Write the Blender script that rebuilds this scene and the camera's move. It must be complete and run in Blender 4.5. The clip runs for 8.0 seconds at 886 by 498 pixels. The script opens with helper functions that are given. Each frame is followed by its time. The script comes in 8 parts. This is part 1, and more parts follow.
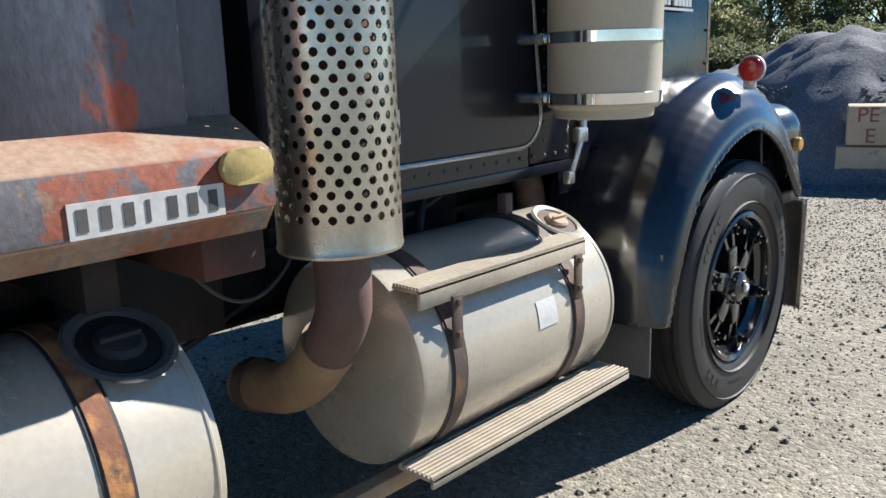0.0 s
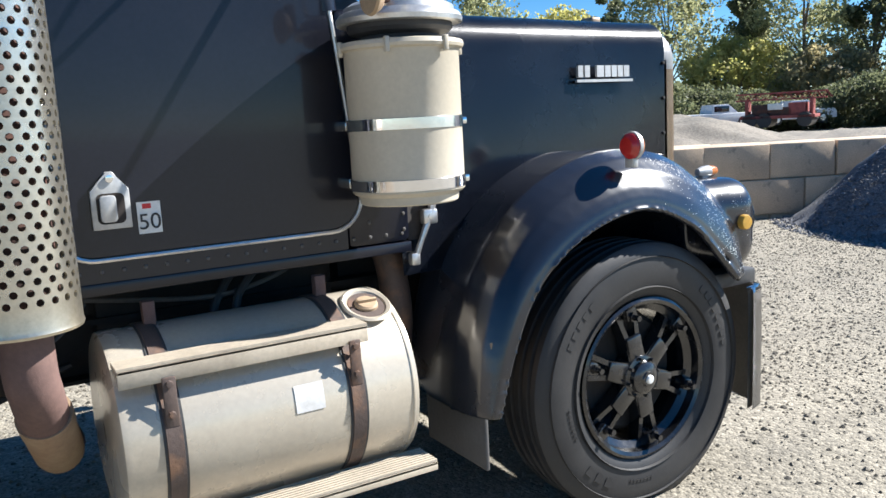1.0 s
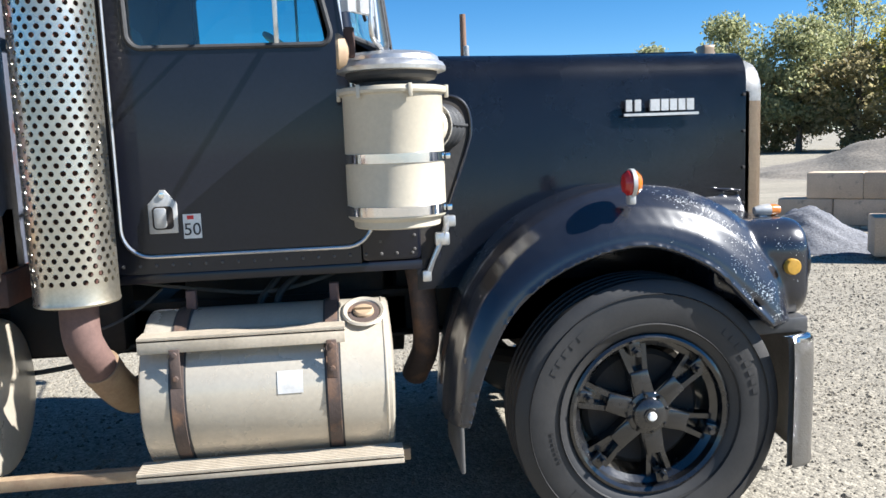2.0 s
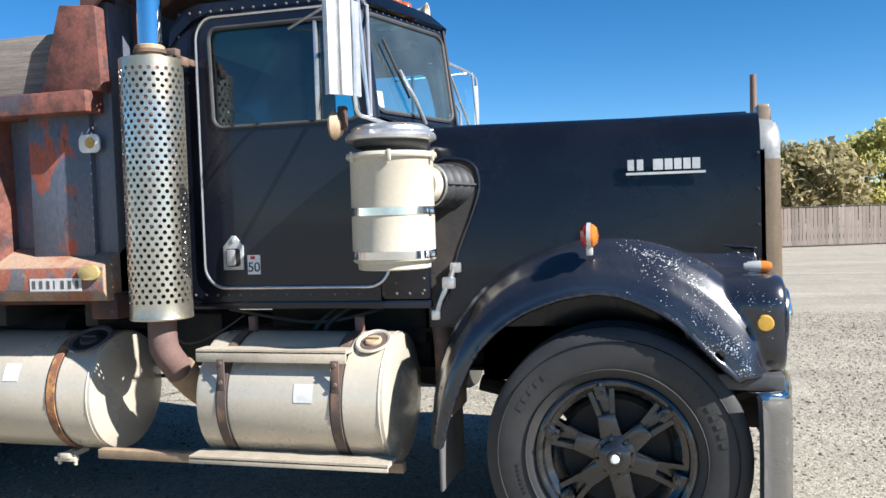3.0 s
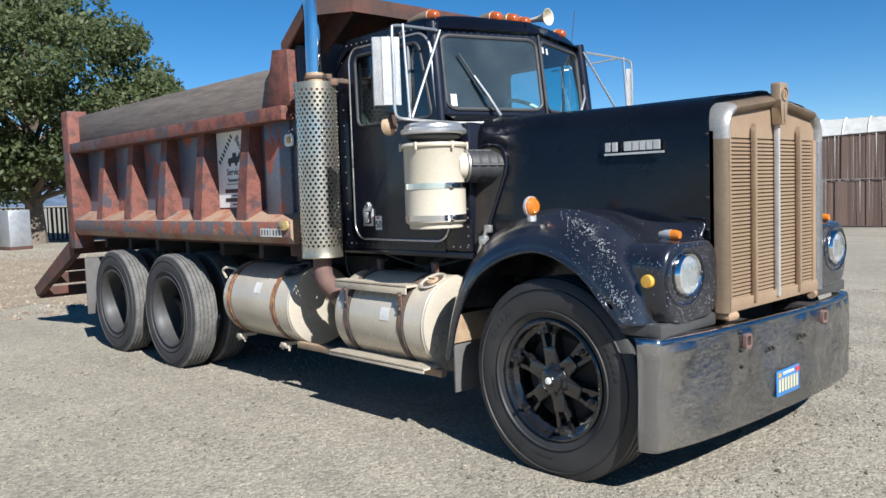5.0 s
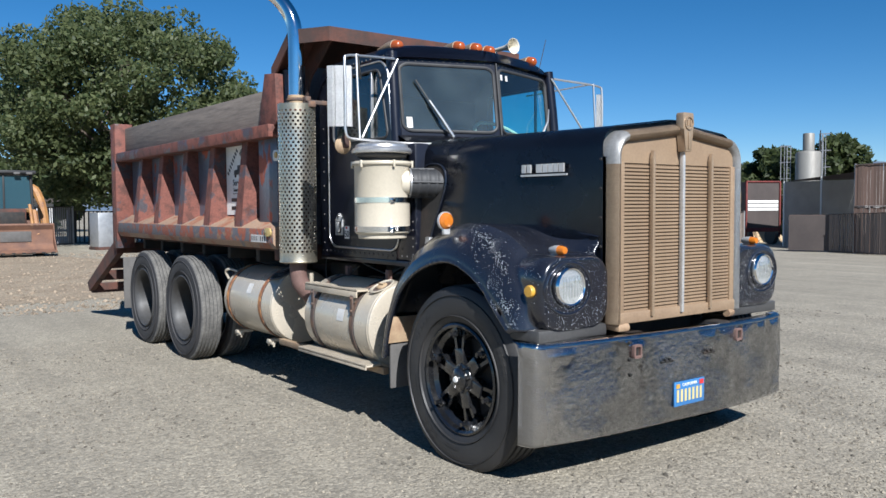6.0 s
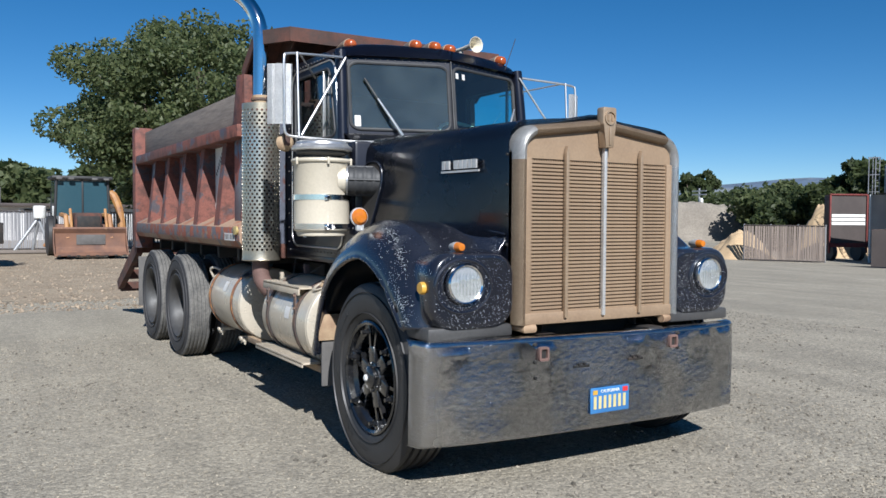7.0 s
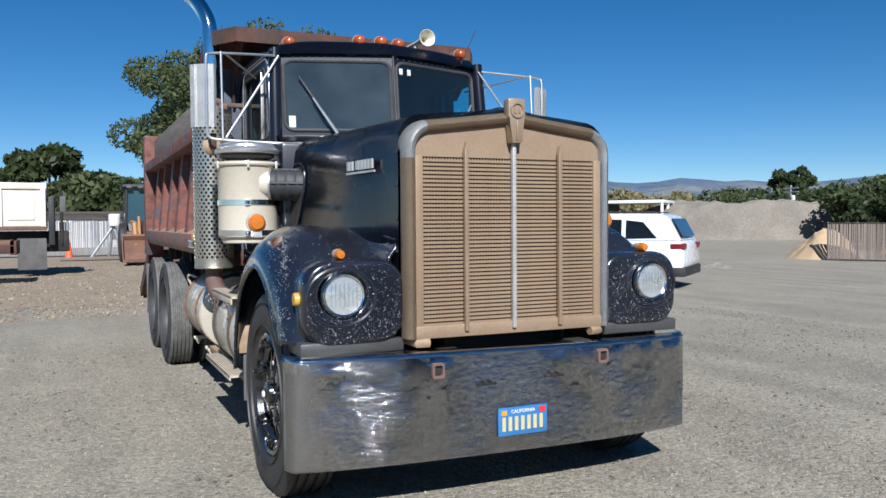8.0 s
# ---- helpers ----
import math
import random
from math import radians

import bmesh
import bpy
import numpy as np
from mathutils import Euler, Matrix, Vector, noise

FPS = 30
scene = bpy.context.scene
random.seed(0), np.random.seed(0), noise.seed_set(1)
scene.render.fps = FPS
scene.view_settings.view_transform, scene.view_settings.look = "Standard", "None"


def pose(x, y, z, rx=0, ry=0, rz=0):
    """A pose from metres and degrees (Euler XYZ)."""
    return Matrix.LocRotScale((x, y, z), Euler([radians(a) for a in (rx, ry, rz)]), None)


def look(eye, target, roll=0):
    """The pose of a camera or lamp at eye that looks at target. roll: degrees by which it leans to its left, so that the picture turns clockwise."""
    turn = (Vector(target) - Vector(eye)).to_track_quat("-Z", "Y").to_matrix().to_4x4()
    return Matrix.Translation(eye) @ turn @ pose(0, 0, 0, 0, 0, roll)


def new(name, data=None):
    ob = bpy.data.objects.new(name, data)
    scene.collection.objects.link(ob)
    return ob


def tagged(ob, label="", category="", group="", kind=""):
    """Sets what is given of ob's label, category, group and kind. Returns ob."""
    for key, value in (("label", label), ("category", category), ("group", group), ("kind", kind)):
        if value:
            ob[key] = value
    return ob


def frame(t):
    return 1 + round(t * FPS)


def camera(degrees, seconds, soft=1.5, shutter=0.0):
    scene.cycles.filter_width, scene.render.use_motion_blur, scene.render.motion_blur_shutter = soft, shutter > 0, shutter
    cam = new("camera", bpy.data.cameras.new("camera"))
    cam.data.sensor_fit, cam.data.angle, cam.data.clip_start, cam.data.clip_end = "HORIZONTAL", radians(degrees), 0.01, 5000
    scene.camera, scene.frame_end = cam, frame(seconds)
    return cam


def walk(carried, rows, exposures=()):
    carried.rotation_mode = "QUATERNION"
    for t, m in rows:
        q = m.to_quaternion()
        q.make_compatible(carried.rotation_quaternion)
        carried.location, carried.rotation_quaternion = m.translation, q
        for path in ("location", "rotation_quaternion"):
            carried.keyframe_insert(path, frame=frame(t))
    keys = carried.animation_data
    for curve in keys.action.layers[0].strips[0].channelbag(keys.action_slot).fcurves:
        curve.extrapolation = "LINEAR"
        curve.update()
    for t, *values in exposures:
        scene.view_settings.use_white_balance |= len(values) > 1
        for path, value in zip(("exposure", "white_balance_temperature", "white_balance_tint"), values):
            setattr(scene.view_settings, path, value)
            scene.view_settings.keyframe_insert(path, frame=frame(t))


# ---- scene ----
cam = camera(57.1, 8.0)
PATH = [
    (0, (2.668, -3.525, 1.584), (1.333, -2.106, 1.134), -1.8),
    (0.5, (3.073, -2.952, 1.617), (1.522, -1.749, 1.237), -1.1),
    (1, (3.623, -2.361, 1.656), (1.918, -1.364, 1.341), -3.1),
    (1.5, (4.04, -1.805, 1.685), (2.167, -1.17, 1.387), -3.2),
    (2, (4.369, -1.203, 1.703), (2.399, -0.979, 1.442), -2.2),
    (2.2, (4.517, -0.912, 1.685), (2.528, -0.9, 1.473), -2.2),
    (3.3, (4.797, 0.618, 1.604), (2.938, -0.118, 1.537), -2.0),
    (3.5, (4.793, 0.922, 1.623), (3.015, 0.008, 1.558), -2.2),
    (4, (4.748, 1.602, 1.581), (3.025, 0.588, 1.527), -2.2),
    (4.5, (4.765, 2.262, 1.597), (3.229, 0.983, 1.527), -1.9),
    (4.7, (4.757, 2.507, 1.622), (3.3, 1.14, 1.512), -2.1),
    (5.8, (4.381, 3.721, 1.585), (3.146, 2.151, 1.475), -0.4),
    (6, (4.273, 3.898, 1.597), (3.068, 2.306, 1.494), -0.3),
    (6.5, (3.859, 4.2, 1.533), (2.667, 2.598, 1.432), 0.4),
    (7, (3.354, 4.431, 1.506), (2.325, 2.718, 1.431), 0.4),
    (7.5, (2.81, 4.561, 1.503), (1.899, 2.782, 1.432), 0.1),
    (8, (2.229, 4.6, 1.516), (1.39, 2.785, 1.447), -0.4),
]
walk(cam, [(t, look(eye, target, roll)) for t, eye, target, roll in PATH],
     exposures=[(0.0, 1.03, 6400, 10), (1.0, 1.4, 6350, 10), (1.5, 1.45, 6350, 10), (2.2, 1.45, 6300, 10), (3.3, 1.32, 6350, 10), (4.0, 1.2, 6300, 10), (4.7, 1.0, 6300, 10), (5.8, 0.76, 6150, 10), (6.5, 0.68, 6150, 10), (8.0, 0.54, 6050, 10)])

# world, sun and exposure
SUN = Vector((0.36, 1.2, 1.0)).normalized()
world = bpy.data.worlds.new("sky")
scene.world = world
world.use_nodes = True
wn = world.node_tree
wn.nodes.clear()
w_out = wn.nodes.new("ShaderNodeOutputWorld")
w_bg = wn.nodes.new("ShaderNodeBackground")
w_sky = wn.nodes.new("ShaderNodeTexSky")
w_sky.sky_type = "NISHITA"
w_sky.sun_disc = False
w_sky.sun_elevation = math.asin(SUN.z)
w_sky.sun_rotation = math.atan2(SUN.x, SUN.y)
w_sky.altitude, w_sky.air_density, w_sky.dust_density, w_sky.ozone_density = 3500.0, 1.0, 0.0, 2.6
w_bg.inputs["Strength"].default_value = 0.06
w_hue = wn.nodes.new("ShaderNodeHueSaturation")
w_hue.inputs["Hue"].default_value = 0.497
w_hue.inputs["Saturation"].default_value = 1.32
wn.links.new(w_sky.outputs[0], w_hue.inputs["Color"])
wn.links.new(w_hue.outputs[0], w_bg.inputs["Color"])
wn.links.new(w_bg.outputs[0], w_out.inputs["Surface"])
sun_data = bpy.data.lights.new("sun", "SUN")
sun_data.energy, sun_data.angle, sun_data.color = 5.0, radians(0.53), (1.0, 0.975, 0.94)
sun_lamp = new("sun", sun_data)
sun_lamp.matrix_world = look(SUN * 60, (0, 0, 0))


# ---- materials ----
def mat(name, base, second=None, scale=3.0, lo=0.4, hi=0.65, rough=0.6, rough2=None, metal=0.0, grain=0.06, grain_scale=60.0,
        bump=0.1, bump_scale=80.0, third=None, third_scale=9.0, third_at=(0.62, 0.66), coat=0.0, stretch=(1, 1, 1), vary=0.0, spec=0.5):
    """Principled surface: base colour, patches of a second and third colour, fine grain and fine relief."""
    m = bpy.data.materials.new(name)
    m.use_nodes = True
    nt = m.node_tree
    nd, ln = nt.nodes, nt.links
    b = nd["Principled BSDF"]
    b.inputs["Metallic"].default_value = metal
    b.inputs["Coat Weight"].default_value = coat
    b.inputs["Coat Roughness"].default_value = 0.07
    b.inputs["Specular IOR Level"].default_value = spec
    tc = nd.new("ShaderNodeTexCoord")
    mp = nd.new("ShaderNodeMapping")
    mp.inputs["Scale"].default_value = stretch
    ln.new(tc.outputs["Object"], mp.inputs["Vector"])

    def tex(s, detail=6.0, r=0.6):
        n = nd.new("ShaderNodeTexNoise")
        n.inputs["Scale"].default_value, n.inputs["Detail"].default_value, n.inputs["Roughness"].default_value = s, detail, r
        ln.new(mp.outputs[0], n.inputs["Vector"])
        return n.outputs["Fac"]

    def ramp(v, a, c):
        n = nd.new("ShaderNodeMapRange")
        n.inputs["From Min"].default_value, n.inputs["From Max"].default_value = a, c
        ln.new(v, n.inputs["Value"])
        return n.outputs["Result"]

    def mix(f, a, c, kind="MIX"):
        n = nd.new("ShaderNodeMix")
        n.data_type, n.blend_type = "RGBA", kind
        for k, v in ((0, f), (6, a), (7, c)):
            if isinstance(v, (int, float, tuple)):
                n.inputs[k].default_value = v if not isinstance(v, tuple) else (*v, 1)
            else:
                ln.new(v, n.inputs[k])
        return n.outputs[2]

    col = base
    patch = None
    if second:
        patch = ramp(tex(scale), lo, hi)
        col = mix(patch, base, second)
    if third:
        col = mix(ramp(tex(third_scale, 8.0, 0.65), *third_at), col, third)
    if vary:
        oi = nd.new("ShaderNodeObjectInfo")
        v = nd.new("ShaderNodeMapRange")
        v.inputs["To Min"].default_value, v.inputs["To Max"].default_value = 1 - vary, 1 + vary
        ln.new(oi.outputs["Random"], v.inputs["Value"])
        hs = nd.new("ShaderNodeHueSaturation")
        ln.new(v.outputs[0], hs.inputs["Value"])
        if isinstance(col, tuple):
            hs.inputs["Color"].default_value = (*col, 1)
        else:
            ln.new(col, hs.inputs["Color"])
        col = hs.outputs[0]
    g = nd.new("ShaderNodeMapRange")
    g.inputs["From Min"].default_value, g.inputs["From Max"].default_value = 0.25, 0.75
    g.inputs["To Min"].default_value, g.inputs["To Max"].default_value = 1 - grain * 2, 1 + grain * 2
    ln.new(tex(grain_scale, 4.0), g.inputs["Value"])
    hs = nd.new("ShaderNodeHueSaturation")
    ln.new(g.outputs[0], hs.inputs["Value"])
    if isinstance(col, tuple):
        hs.inputs["Color"].default_value = (*col, 1)
    else:
        ln.new(col, hs.inputs["Color"])
    ln.new(hs.outputs[0], b.inputs["Base Color"])
    if patch is not None and rough2 is not None:
        n = nd.new("ShaderNodeMapRange")
        n.inputs["To Min"].default_value, n.inputs["To Max"].default_value = rough, rough2
        ln.new(patch, n.inputs["Value"])
        ln.new(n.outputs[0], b.inputs["Roughness"])
    else:
        n = nd.new("ShaderNodeMapRange")
        n.inputs["From Min"].default_value, n.inputs["From Max"].default_value = 0.3, 0.7
        n.inputs["To Min"].default_value, n.inputs["To Max"].default_value = max(rough - 0.08, 0.02), min(rough + 0.08, 1)
        ln.new(tex(7.0), n.inputs["Value"])
        ln.new(n.outputs[0], b.inputs["Roughness"])
    if bump:
        bp = nd.new("ShaderNodeBump")
        bp.inputs["Strength"].default_value, bp.inputs["Distance"].default_value = bump, 0.01
        ln.new(tex(bump_scale, 5.0), bp.inputs["Height"])
        ln.new(bp.outputs[0], b.inputs["Normal"])
    return m


def pane_glass(name, tint):
    """Thin window glass: tinted see-through, with gloss by the angle."""
    m = bpy.data.materials.new(name)
    m.use_nodes = True
    nd, ln = m.node_tree.nodes, m.node_tree.links
    tr = nd.new("ShaderNodeBsdfTransparent")
    tr.inputs["Color"].default_value = (*tint, 1)
    gl = nd.new("ShaderNodeBsdfGlossy")
    gl.inputs["Roughness"].default_value = 0.02
    lw = nd.new("ShaderNodeLayerWeight")
    lw.inputs["Blend"].default_value = 0.5
    pw = nd.new("ShaderNodeMath")
    pw.operation = "POWER"
    pw.inputs[1].default_value = 4.0
    ln.new(lw.outputs["Facing"], pw.inputs[0])
    fr = nd.new("ShaderNodeMath")
    fr.operation = "MULTIPLY_ADD"
    fr.inputs[1].default_value, fr.inputs[2].default_value = 0.9, 0.11
    ln.new(pw.outputs[0], fr.inputs[0])
    mx = nd.new("ShaderNodeMixShader")
    ln.new(fr.outputs[0], mx.inputs[0])
    ln.new(tr.outputs[0], mx.inputs[1])
    ln.new(gl.outputs[0], mx.inputs[2])
    ln.new(mx.outputs[0], nd["Material Output"].inputs["Surface"])
    return m


def dusty_glass(name, tint, film):
    """Window glass under a thin uneven film of dust."""
    m = pane_glass(name, tint)
    nd, ln = m.node_tree.nodes, m.node_tree.links
    out = nd["Material Output"]
    src = out.inputs["Surface"].links[0].from_socket
    df = nd.new("ShaderNodeBsdfDiffuse")
    df.inputs["Color"].default_value = (0.40, 0.52, 0.54, 1)
    tc = nd.new("ShaderNodeTexCoord")
    tn = nd.new("ShaderNodeTexNoise")
    tn.inputs["Scale"].default_value, tn.inputs["Detail"].default_value = 3.0, 6.0
    ln.new(tc.outputs["Object"], tn.inputs["Vector"])
    mr = nd.new("ShaderNodeMapRange")
    mr.inputs["From Min"].default_value, mr.inputs["From Max"].default_value = 0.3, 0.7
    mr.inputs["To Min"].default_value, mr.inputs["To Max"].default_value = film * 0.6, film * 1.4
    ln.new(tn.outputs["Fac"], mr.inputs["Value"])
    mx = nd.new("ShaderNodeMixShader")
    ln.new(mr.outputs[0], mx.inputs[0])
    ln.new(src, mx.inputs[1])
    ln.new(df.outputs[0], mx.inputs[2])
    ln.new(mx.outputs[0], out.inputs["Surface"])
    return m


BLACK_PAINT = mat("black_paint", (0.0075, 0.0095, 0.016), (0.012, 0.0155, 0.025), 1.8, 0.4, 0.75, 0.24, 0.36, spec=0.3, grain=0.12, bump=0.012, bump_scale=90, third=(0.3, 0.3, 0.3), third_scale=38, third_at=(0.755, 0.765), coat=1.0)
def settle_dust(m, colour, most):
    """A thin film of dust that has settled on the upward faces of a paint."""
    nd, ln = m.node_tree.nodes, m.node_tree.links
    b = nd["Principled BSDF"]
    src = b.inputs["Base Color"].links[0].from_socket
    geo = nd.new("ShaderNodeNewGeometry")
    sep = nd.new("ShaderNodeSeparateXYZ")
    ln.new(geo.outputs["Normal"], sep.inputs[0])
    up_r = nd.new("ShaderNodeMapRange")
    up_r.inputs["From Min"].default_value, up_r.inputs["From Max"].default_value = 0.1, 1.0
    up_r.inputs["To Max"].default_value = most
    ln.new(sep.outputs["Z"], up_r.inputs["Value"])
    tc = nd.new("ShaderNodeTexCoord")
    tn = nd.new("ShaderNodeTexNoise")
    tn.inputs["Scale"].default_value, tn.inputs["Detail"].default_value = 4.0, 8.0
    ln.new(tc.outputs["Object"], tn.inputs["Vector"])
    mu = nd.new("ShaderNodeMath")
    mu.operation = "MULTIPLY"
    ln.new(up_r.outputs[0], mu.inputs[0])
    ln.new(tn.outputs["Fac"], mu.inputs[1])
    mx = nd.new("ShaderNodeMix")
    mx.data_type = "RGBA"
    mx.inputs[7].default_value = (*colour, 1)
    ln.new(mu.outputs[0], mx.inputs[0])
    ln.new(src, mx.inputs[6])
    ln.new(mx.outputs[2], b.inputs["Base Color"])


FENDER_PAINT = mat("faded_black_paint", (0.0065, 0.008, 0.014), (0.011, 0.014, 0.022), 2.2, 0.4, 0.75, 0.22, 0.34, spec=0.4, grain=0.12, bump=0.008, bump_scale=70, third=(0.3, 0.3, 0.3), third_scale=38, third_at=(0.755, 0.765), coat=1.0)
BLACK_PAINT.node_tree.nodes["Principled BSDF"].inputs["Coat Roughness"].default_value = 0.13
FENDER_PAINT.node_tree.nodes["Principled BSDF"].inputs["Coat Roughness"].default_value = 0.2
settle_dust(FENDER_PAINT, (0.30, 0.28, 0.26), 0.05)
CAB_PAINT = mat("cab_paint", (0.005, 0.006, 0.012), (0.010, 0.012, 0.02), 1.3, 0.4, 0.8, 0.3, 0.42, spec=0.3, grain=0.1, bump=0.01, bump_scale=120, third=(0.3, 0.3, 0.3), third_scale=45, third_at=(0.775, 0.785), coat=0.45)
BOX_PAINT = mat("worn_box_paint", (0.095, 0.105, 0.135), (0.32, 0.085, 0.05), 3.4, 0.57, 0.60, 0.36, 0.8, third=(0.10, 0.045, 0.035), third_scale=14, third_at=(0.6, 0.68), bump=0.12, bump_scale=40, grain=0.12, stretch=(1, 1, 0.5))
BOX_RUST = mat("red_primer_rust", (0.165, 0.058, 0.042), (0.06, 0.052, 0.06), 3.6, 0.53, 0.57, 0.75, 0.5, third=(0.085, 0.034, 0.026), third_scale=9, third_at=(0.47, 0.62), bump=0.15, bump_scale=40, grain=0.14)
BOX_LEDGE = mat("dusty_tan_ledge", (0.28, 0.185, 0.125), (0.25, 0.105, 0.06), 3.4, 0.5, 0.6, 0.8, third=(0.16, 0.15, 0.15), third_scale=4, third_at=(0.56, 0.62), bump=0.12, bump_scale=40, grain=0.12)
BOX_FACE = mat("flaking_rail_face", (0.10, 0.095, 0.105), (0.24, 0.075, 0.045), 6.0, 0.52, 0.56, 0.6, 0.8, third=(0.22, 0.14, 0.095), third_scale=11, third_at=(0.56, 0.62), bump=0.2, bump_scale=50, grain=0.14)
DARK_RUST = mat("dark_rust", (0.10, 0.04, 0.028), (0.05, 0.03, 0.025), 4.0, 0.4, 0.6, 0.85, bump=0.2, bump_scale=40)
CREAM = mat("cream_paint", (0.64, 0.59, 0.48), (0.52, 0.47, 0.37), 2.0, 0.45, 0.8, 0.35, 0.5, bump=0.03, bump_scale=40, coat=0.15, grain=0.03, third=(0.35, 0.29, 0.2), third_scale=22, third_at=(0.7, 0.78))
CREAM_LID = mat("cream_lid_paint", (0.53, 0.475, 0.375), (0.46, 0.41, 0.315), 3.0, 0.45, 0.8, 0.4, bump=0.03, bump_scale=40, coat=0.1, grain=0.03)
TANK = mat("dusty_tank_paint", (0.52, 0.465, 0.375), (0.43, 0.375, 0.29), 2.2, 0.42, 0.75, 0.26, 0.4, metal=0.22, bump=0.10, bump_scale=6, coat=0.3, grain=0.04, third=(0.3, 0.24, 0.17), third_scale=17, third_at=(0.68, 0.8))
STEP_ALU = mat("dusty_ribbed_aluminium", (0.48, 0.415, 0.32), (0.38, 0.32, 0.24), 5.0, 0.4, 0.7, 0.6, metal=0.0, bump=0.06)
STRAP = mat("rusty_strap", (0.085, 0.06, 0.05), (0.20, 0.11, 0.065), 9.0, 0.5, 0.68, 0.7, bump=0.15)
RUST_STRAP = mat("orange_rusty_strap", (0.20, 0.085, 0.045), (0.42, 0.20, 0.07), 14.0, 0.45, 0.62, 0.8, bump=0.2, third=(0.08, 0.05, 0.04), third_scale=6, third_at=(0.55, 0.62))
CHROME = mat("chrome", (0.82, 0.82, 0.82), (0.66, 0.66, 0.66), 5.0, 0.5, 0.8, 0.08, 0.18, metal=1.0, bump=0.01, bump_scale=20, grain=0.02)
BUMPER = mat("pitted_chrome_bumper", (0.80, 0.81, 0.83), (0.66, 0.67, 0.69), 1.7, 0.45, 0.62, 0.04, 0.14, metal=1.0, bump=0.5, bump_scale=24, grain=0.10, grain_scale=46, third=(0.95, 0.95, 0.94), third_scale=6, third_at=(0.62, 0.7), stretch=(0.7, 1, 1.3))
def crinkle(m):
    """Patches of dents and crinkles in bright metal."""
    nd, ln = m.node_tree.nodes, m.node_tree.links
    bp = [n for n in nd if n.type == "BUMP"][0]
    src = bp.inputs["Height"].links[0].from_socket
    tc = nd.new("ShaderNodeTexCoord")
    tn = nd.new("ShaderNodeTexNoise")
    tn.inputs["Scale"].default_value, tn.inputs["Detail"].default_value = 2.6, 3.0
    ln.new(tc.outputs["Object"], tn.inputs["Vector"])
    mr = nd.new("ShaderNodeMapRange")
    mr.inputs["From Min"].default_value, mr.inputs["From Max"].default_value = 0.40, 0.56
    ln.new(tn.outputs["Fac"], mr.inputs["Value"])
    mu = nd.new("ShaderNodeMath")
    mu.operation = "MULTIPLY"
    ln.new(src, mu.inputs[0])
    ln.new(mr.outputs[0], mu.inputs[1])
    ln.new(mu.outputs[0], bp.inputs["Height"])
    bp.inputs["Strength"].default_value, bp.inputs["Distance"].default_value = 1.0, 0.018


crinkle(BUMPER)


def end_film(m, colour, x0, x1):
    """A matt film of one colour that thickens towards one end of a bright metal strip."""
    nd, ln = m.node_tree.nodes, m.node_tree.links
    tc = nd.new("ShaderNodeTexCoord")
    sep = nd.new("ShaderNodeSeparateXYZ")
    ln.new(tc.outputs["Object"], sep.inputs[0])
    tn = nd.new("ShaderNodeTexNoise")
    tn.inputs["Scale"].default_value, tn.inputs["Detail"].default_value = 7.0, 6.0
    ln.new(tc.outputs["Object"], tn.inputs["Vector"])
    ma = nd.new("ShaderNodeMath")
    ma.operation = "MULTIPLY_ADD"
    ma.inputs[1].default_value = 0.14
    ln.new(tn.outputs["Fac"], ma.inputs[0])
    ln.new(sep.outputs["X"], ma.inputs[2])
    mr = nd.new("ShaderNodeMapRange")
    mr.interpolation_type = "SMOOTHSTEP"
    mr.inputs["From Min"].default_value, mr.inputs["From Max"].default_value = x0 + 0.07, x1 + 0.07
    mr.inputs["To Max"].default_value = 0.9
    ln.new(ma.outputs[0], mr.inputs["Value"])
    film = nd.new("ShaderNodeBsdfDiffuse")
    film.inputs["Color"].default_value = (*colour, 1)
    out = [n for n in nd if n.type == "OUTPUT_MATERIAL"][0]
    mx = nd.new("ShaderNodeMixShader")
    ln.new(mr.outputs[0], mx.inputs[0])
    ln.new(out.inputs["Surface"].links[0].from_socket, mx.inputs[1])
    ln.new(film.outputs[0], mx.inputs[2])
    ln.new(mx.outputs[0], out.inputs["Surface"])


end_film(BUMPER, (0.21, 0.195, 0.17), 1.0, 1.27)
BUMPER_END = mat("dusty_bumper_end", (0.24, 0.22, 0.19), (0.17, 0.155, 0.135), 4.0, 0.4, 0.7, 0.6, metal=0.0, bump=0.05)
MIRROR_BACK = mat("pale_aluminium", (0.74, 0.74, 0.73), (0.66, 0.66, 0.65), 6.0, 0.4, 0.7, 0.45, metal=0.5, bump=0.02)
STAINLESS = mat("brushed_stainless", (0.70, 0.69, 0.67), (0.55, 0.54, 0.52), 6.0, 0.4, 0.7, 0.3, 0.42, metal=0.85, bump=0.02)
DUSTY_STEEL = mat("dusty_perforated_steel", (0.60, 0.57, 0.50), (0.44, 0.39, 0.29), 3.0, 0.35, 0.7, 0.22, 0.42, metal=0.9, bump=0.05, bump_scale=12)
VALANCE_GREY = mat("grey_valance_metal", (0.075, 0.074, 0.073), (0.05, 0.05, 0.052), 5.0, 0.4, 0.7, 0.5, metal=0.3, bump=0.03)
GRILLE = mat("tan_grille_paint", (0.31, 0.22, 0.142), (0.24, 0.165, 0.105), 3.0, 0.4, 0.7, 0.5, 0.65, metal=0.2, bump=0.05, grain=0.06)
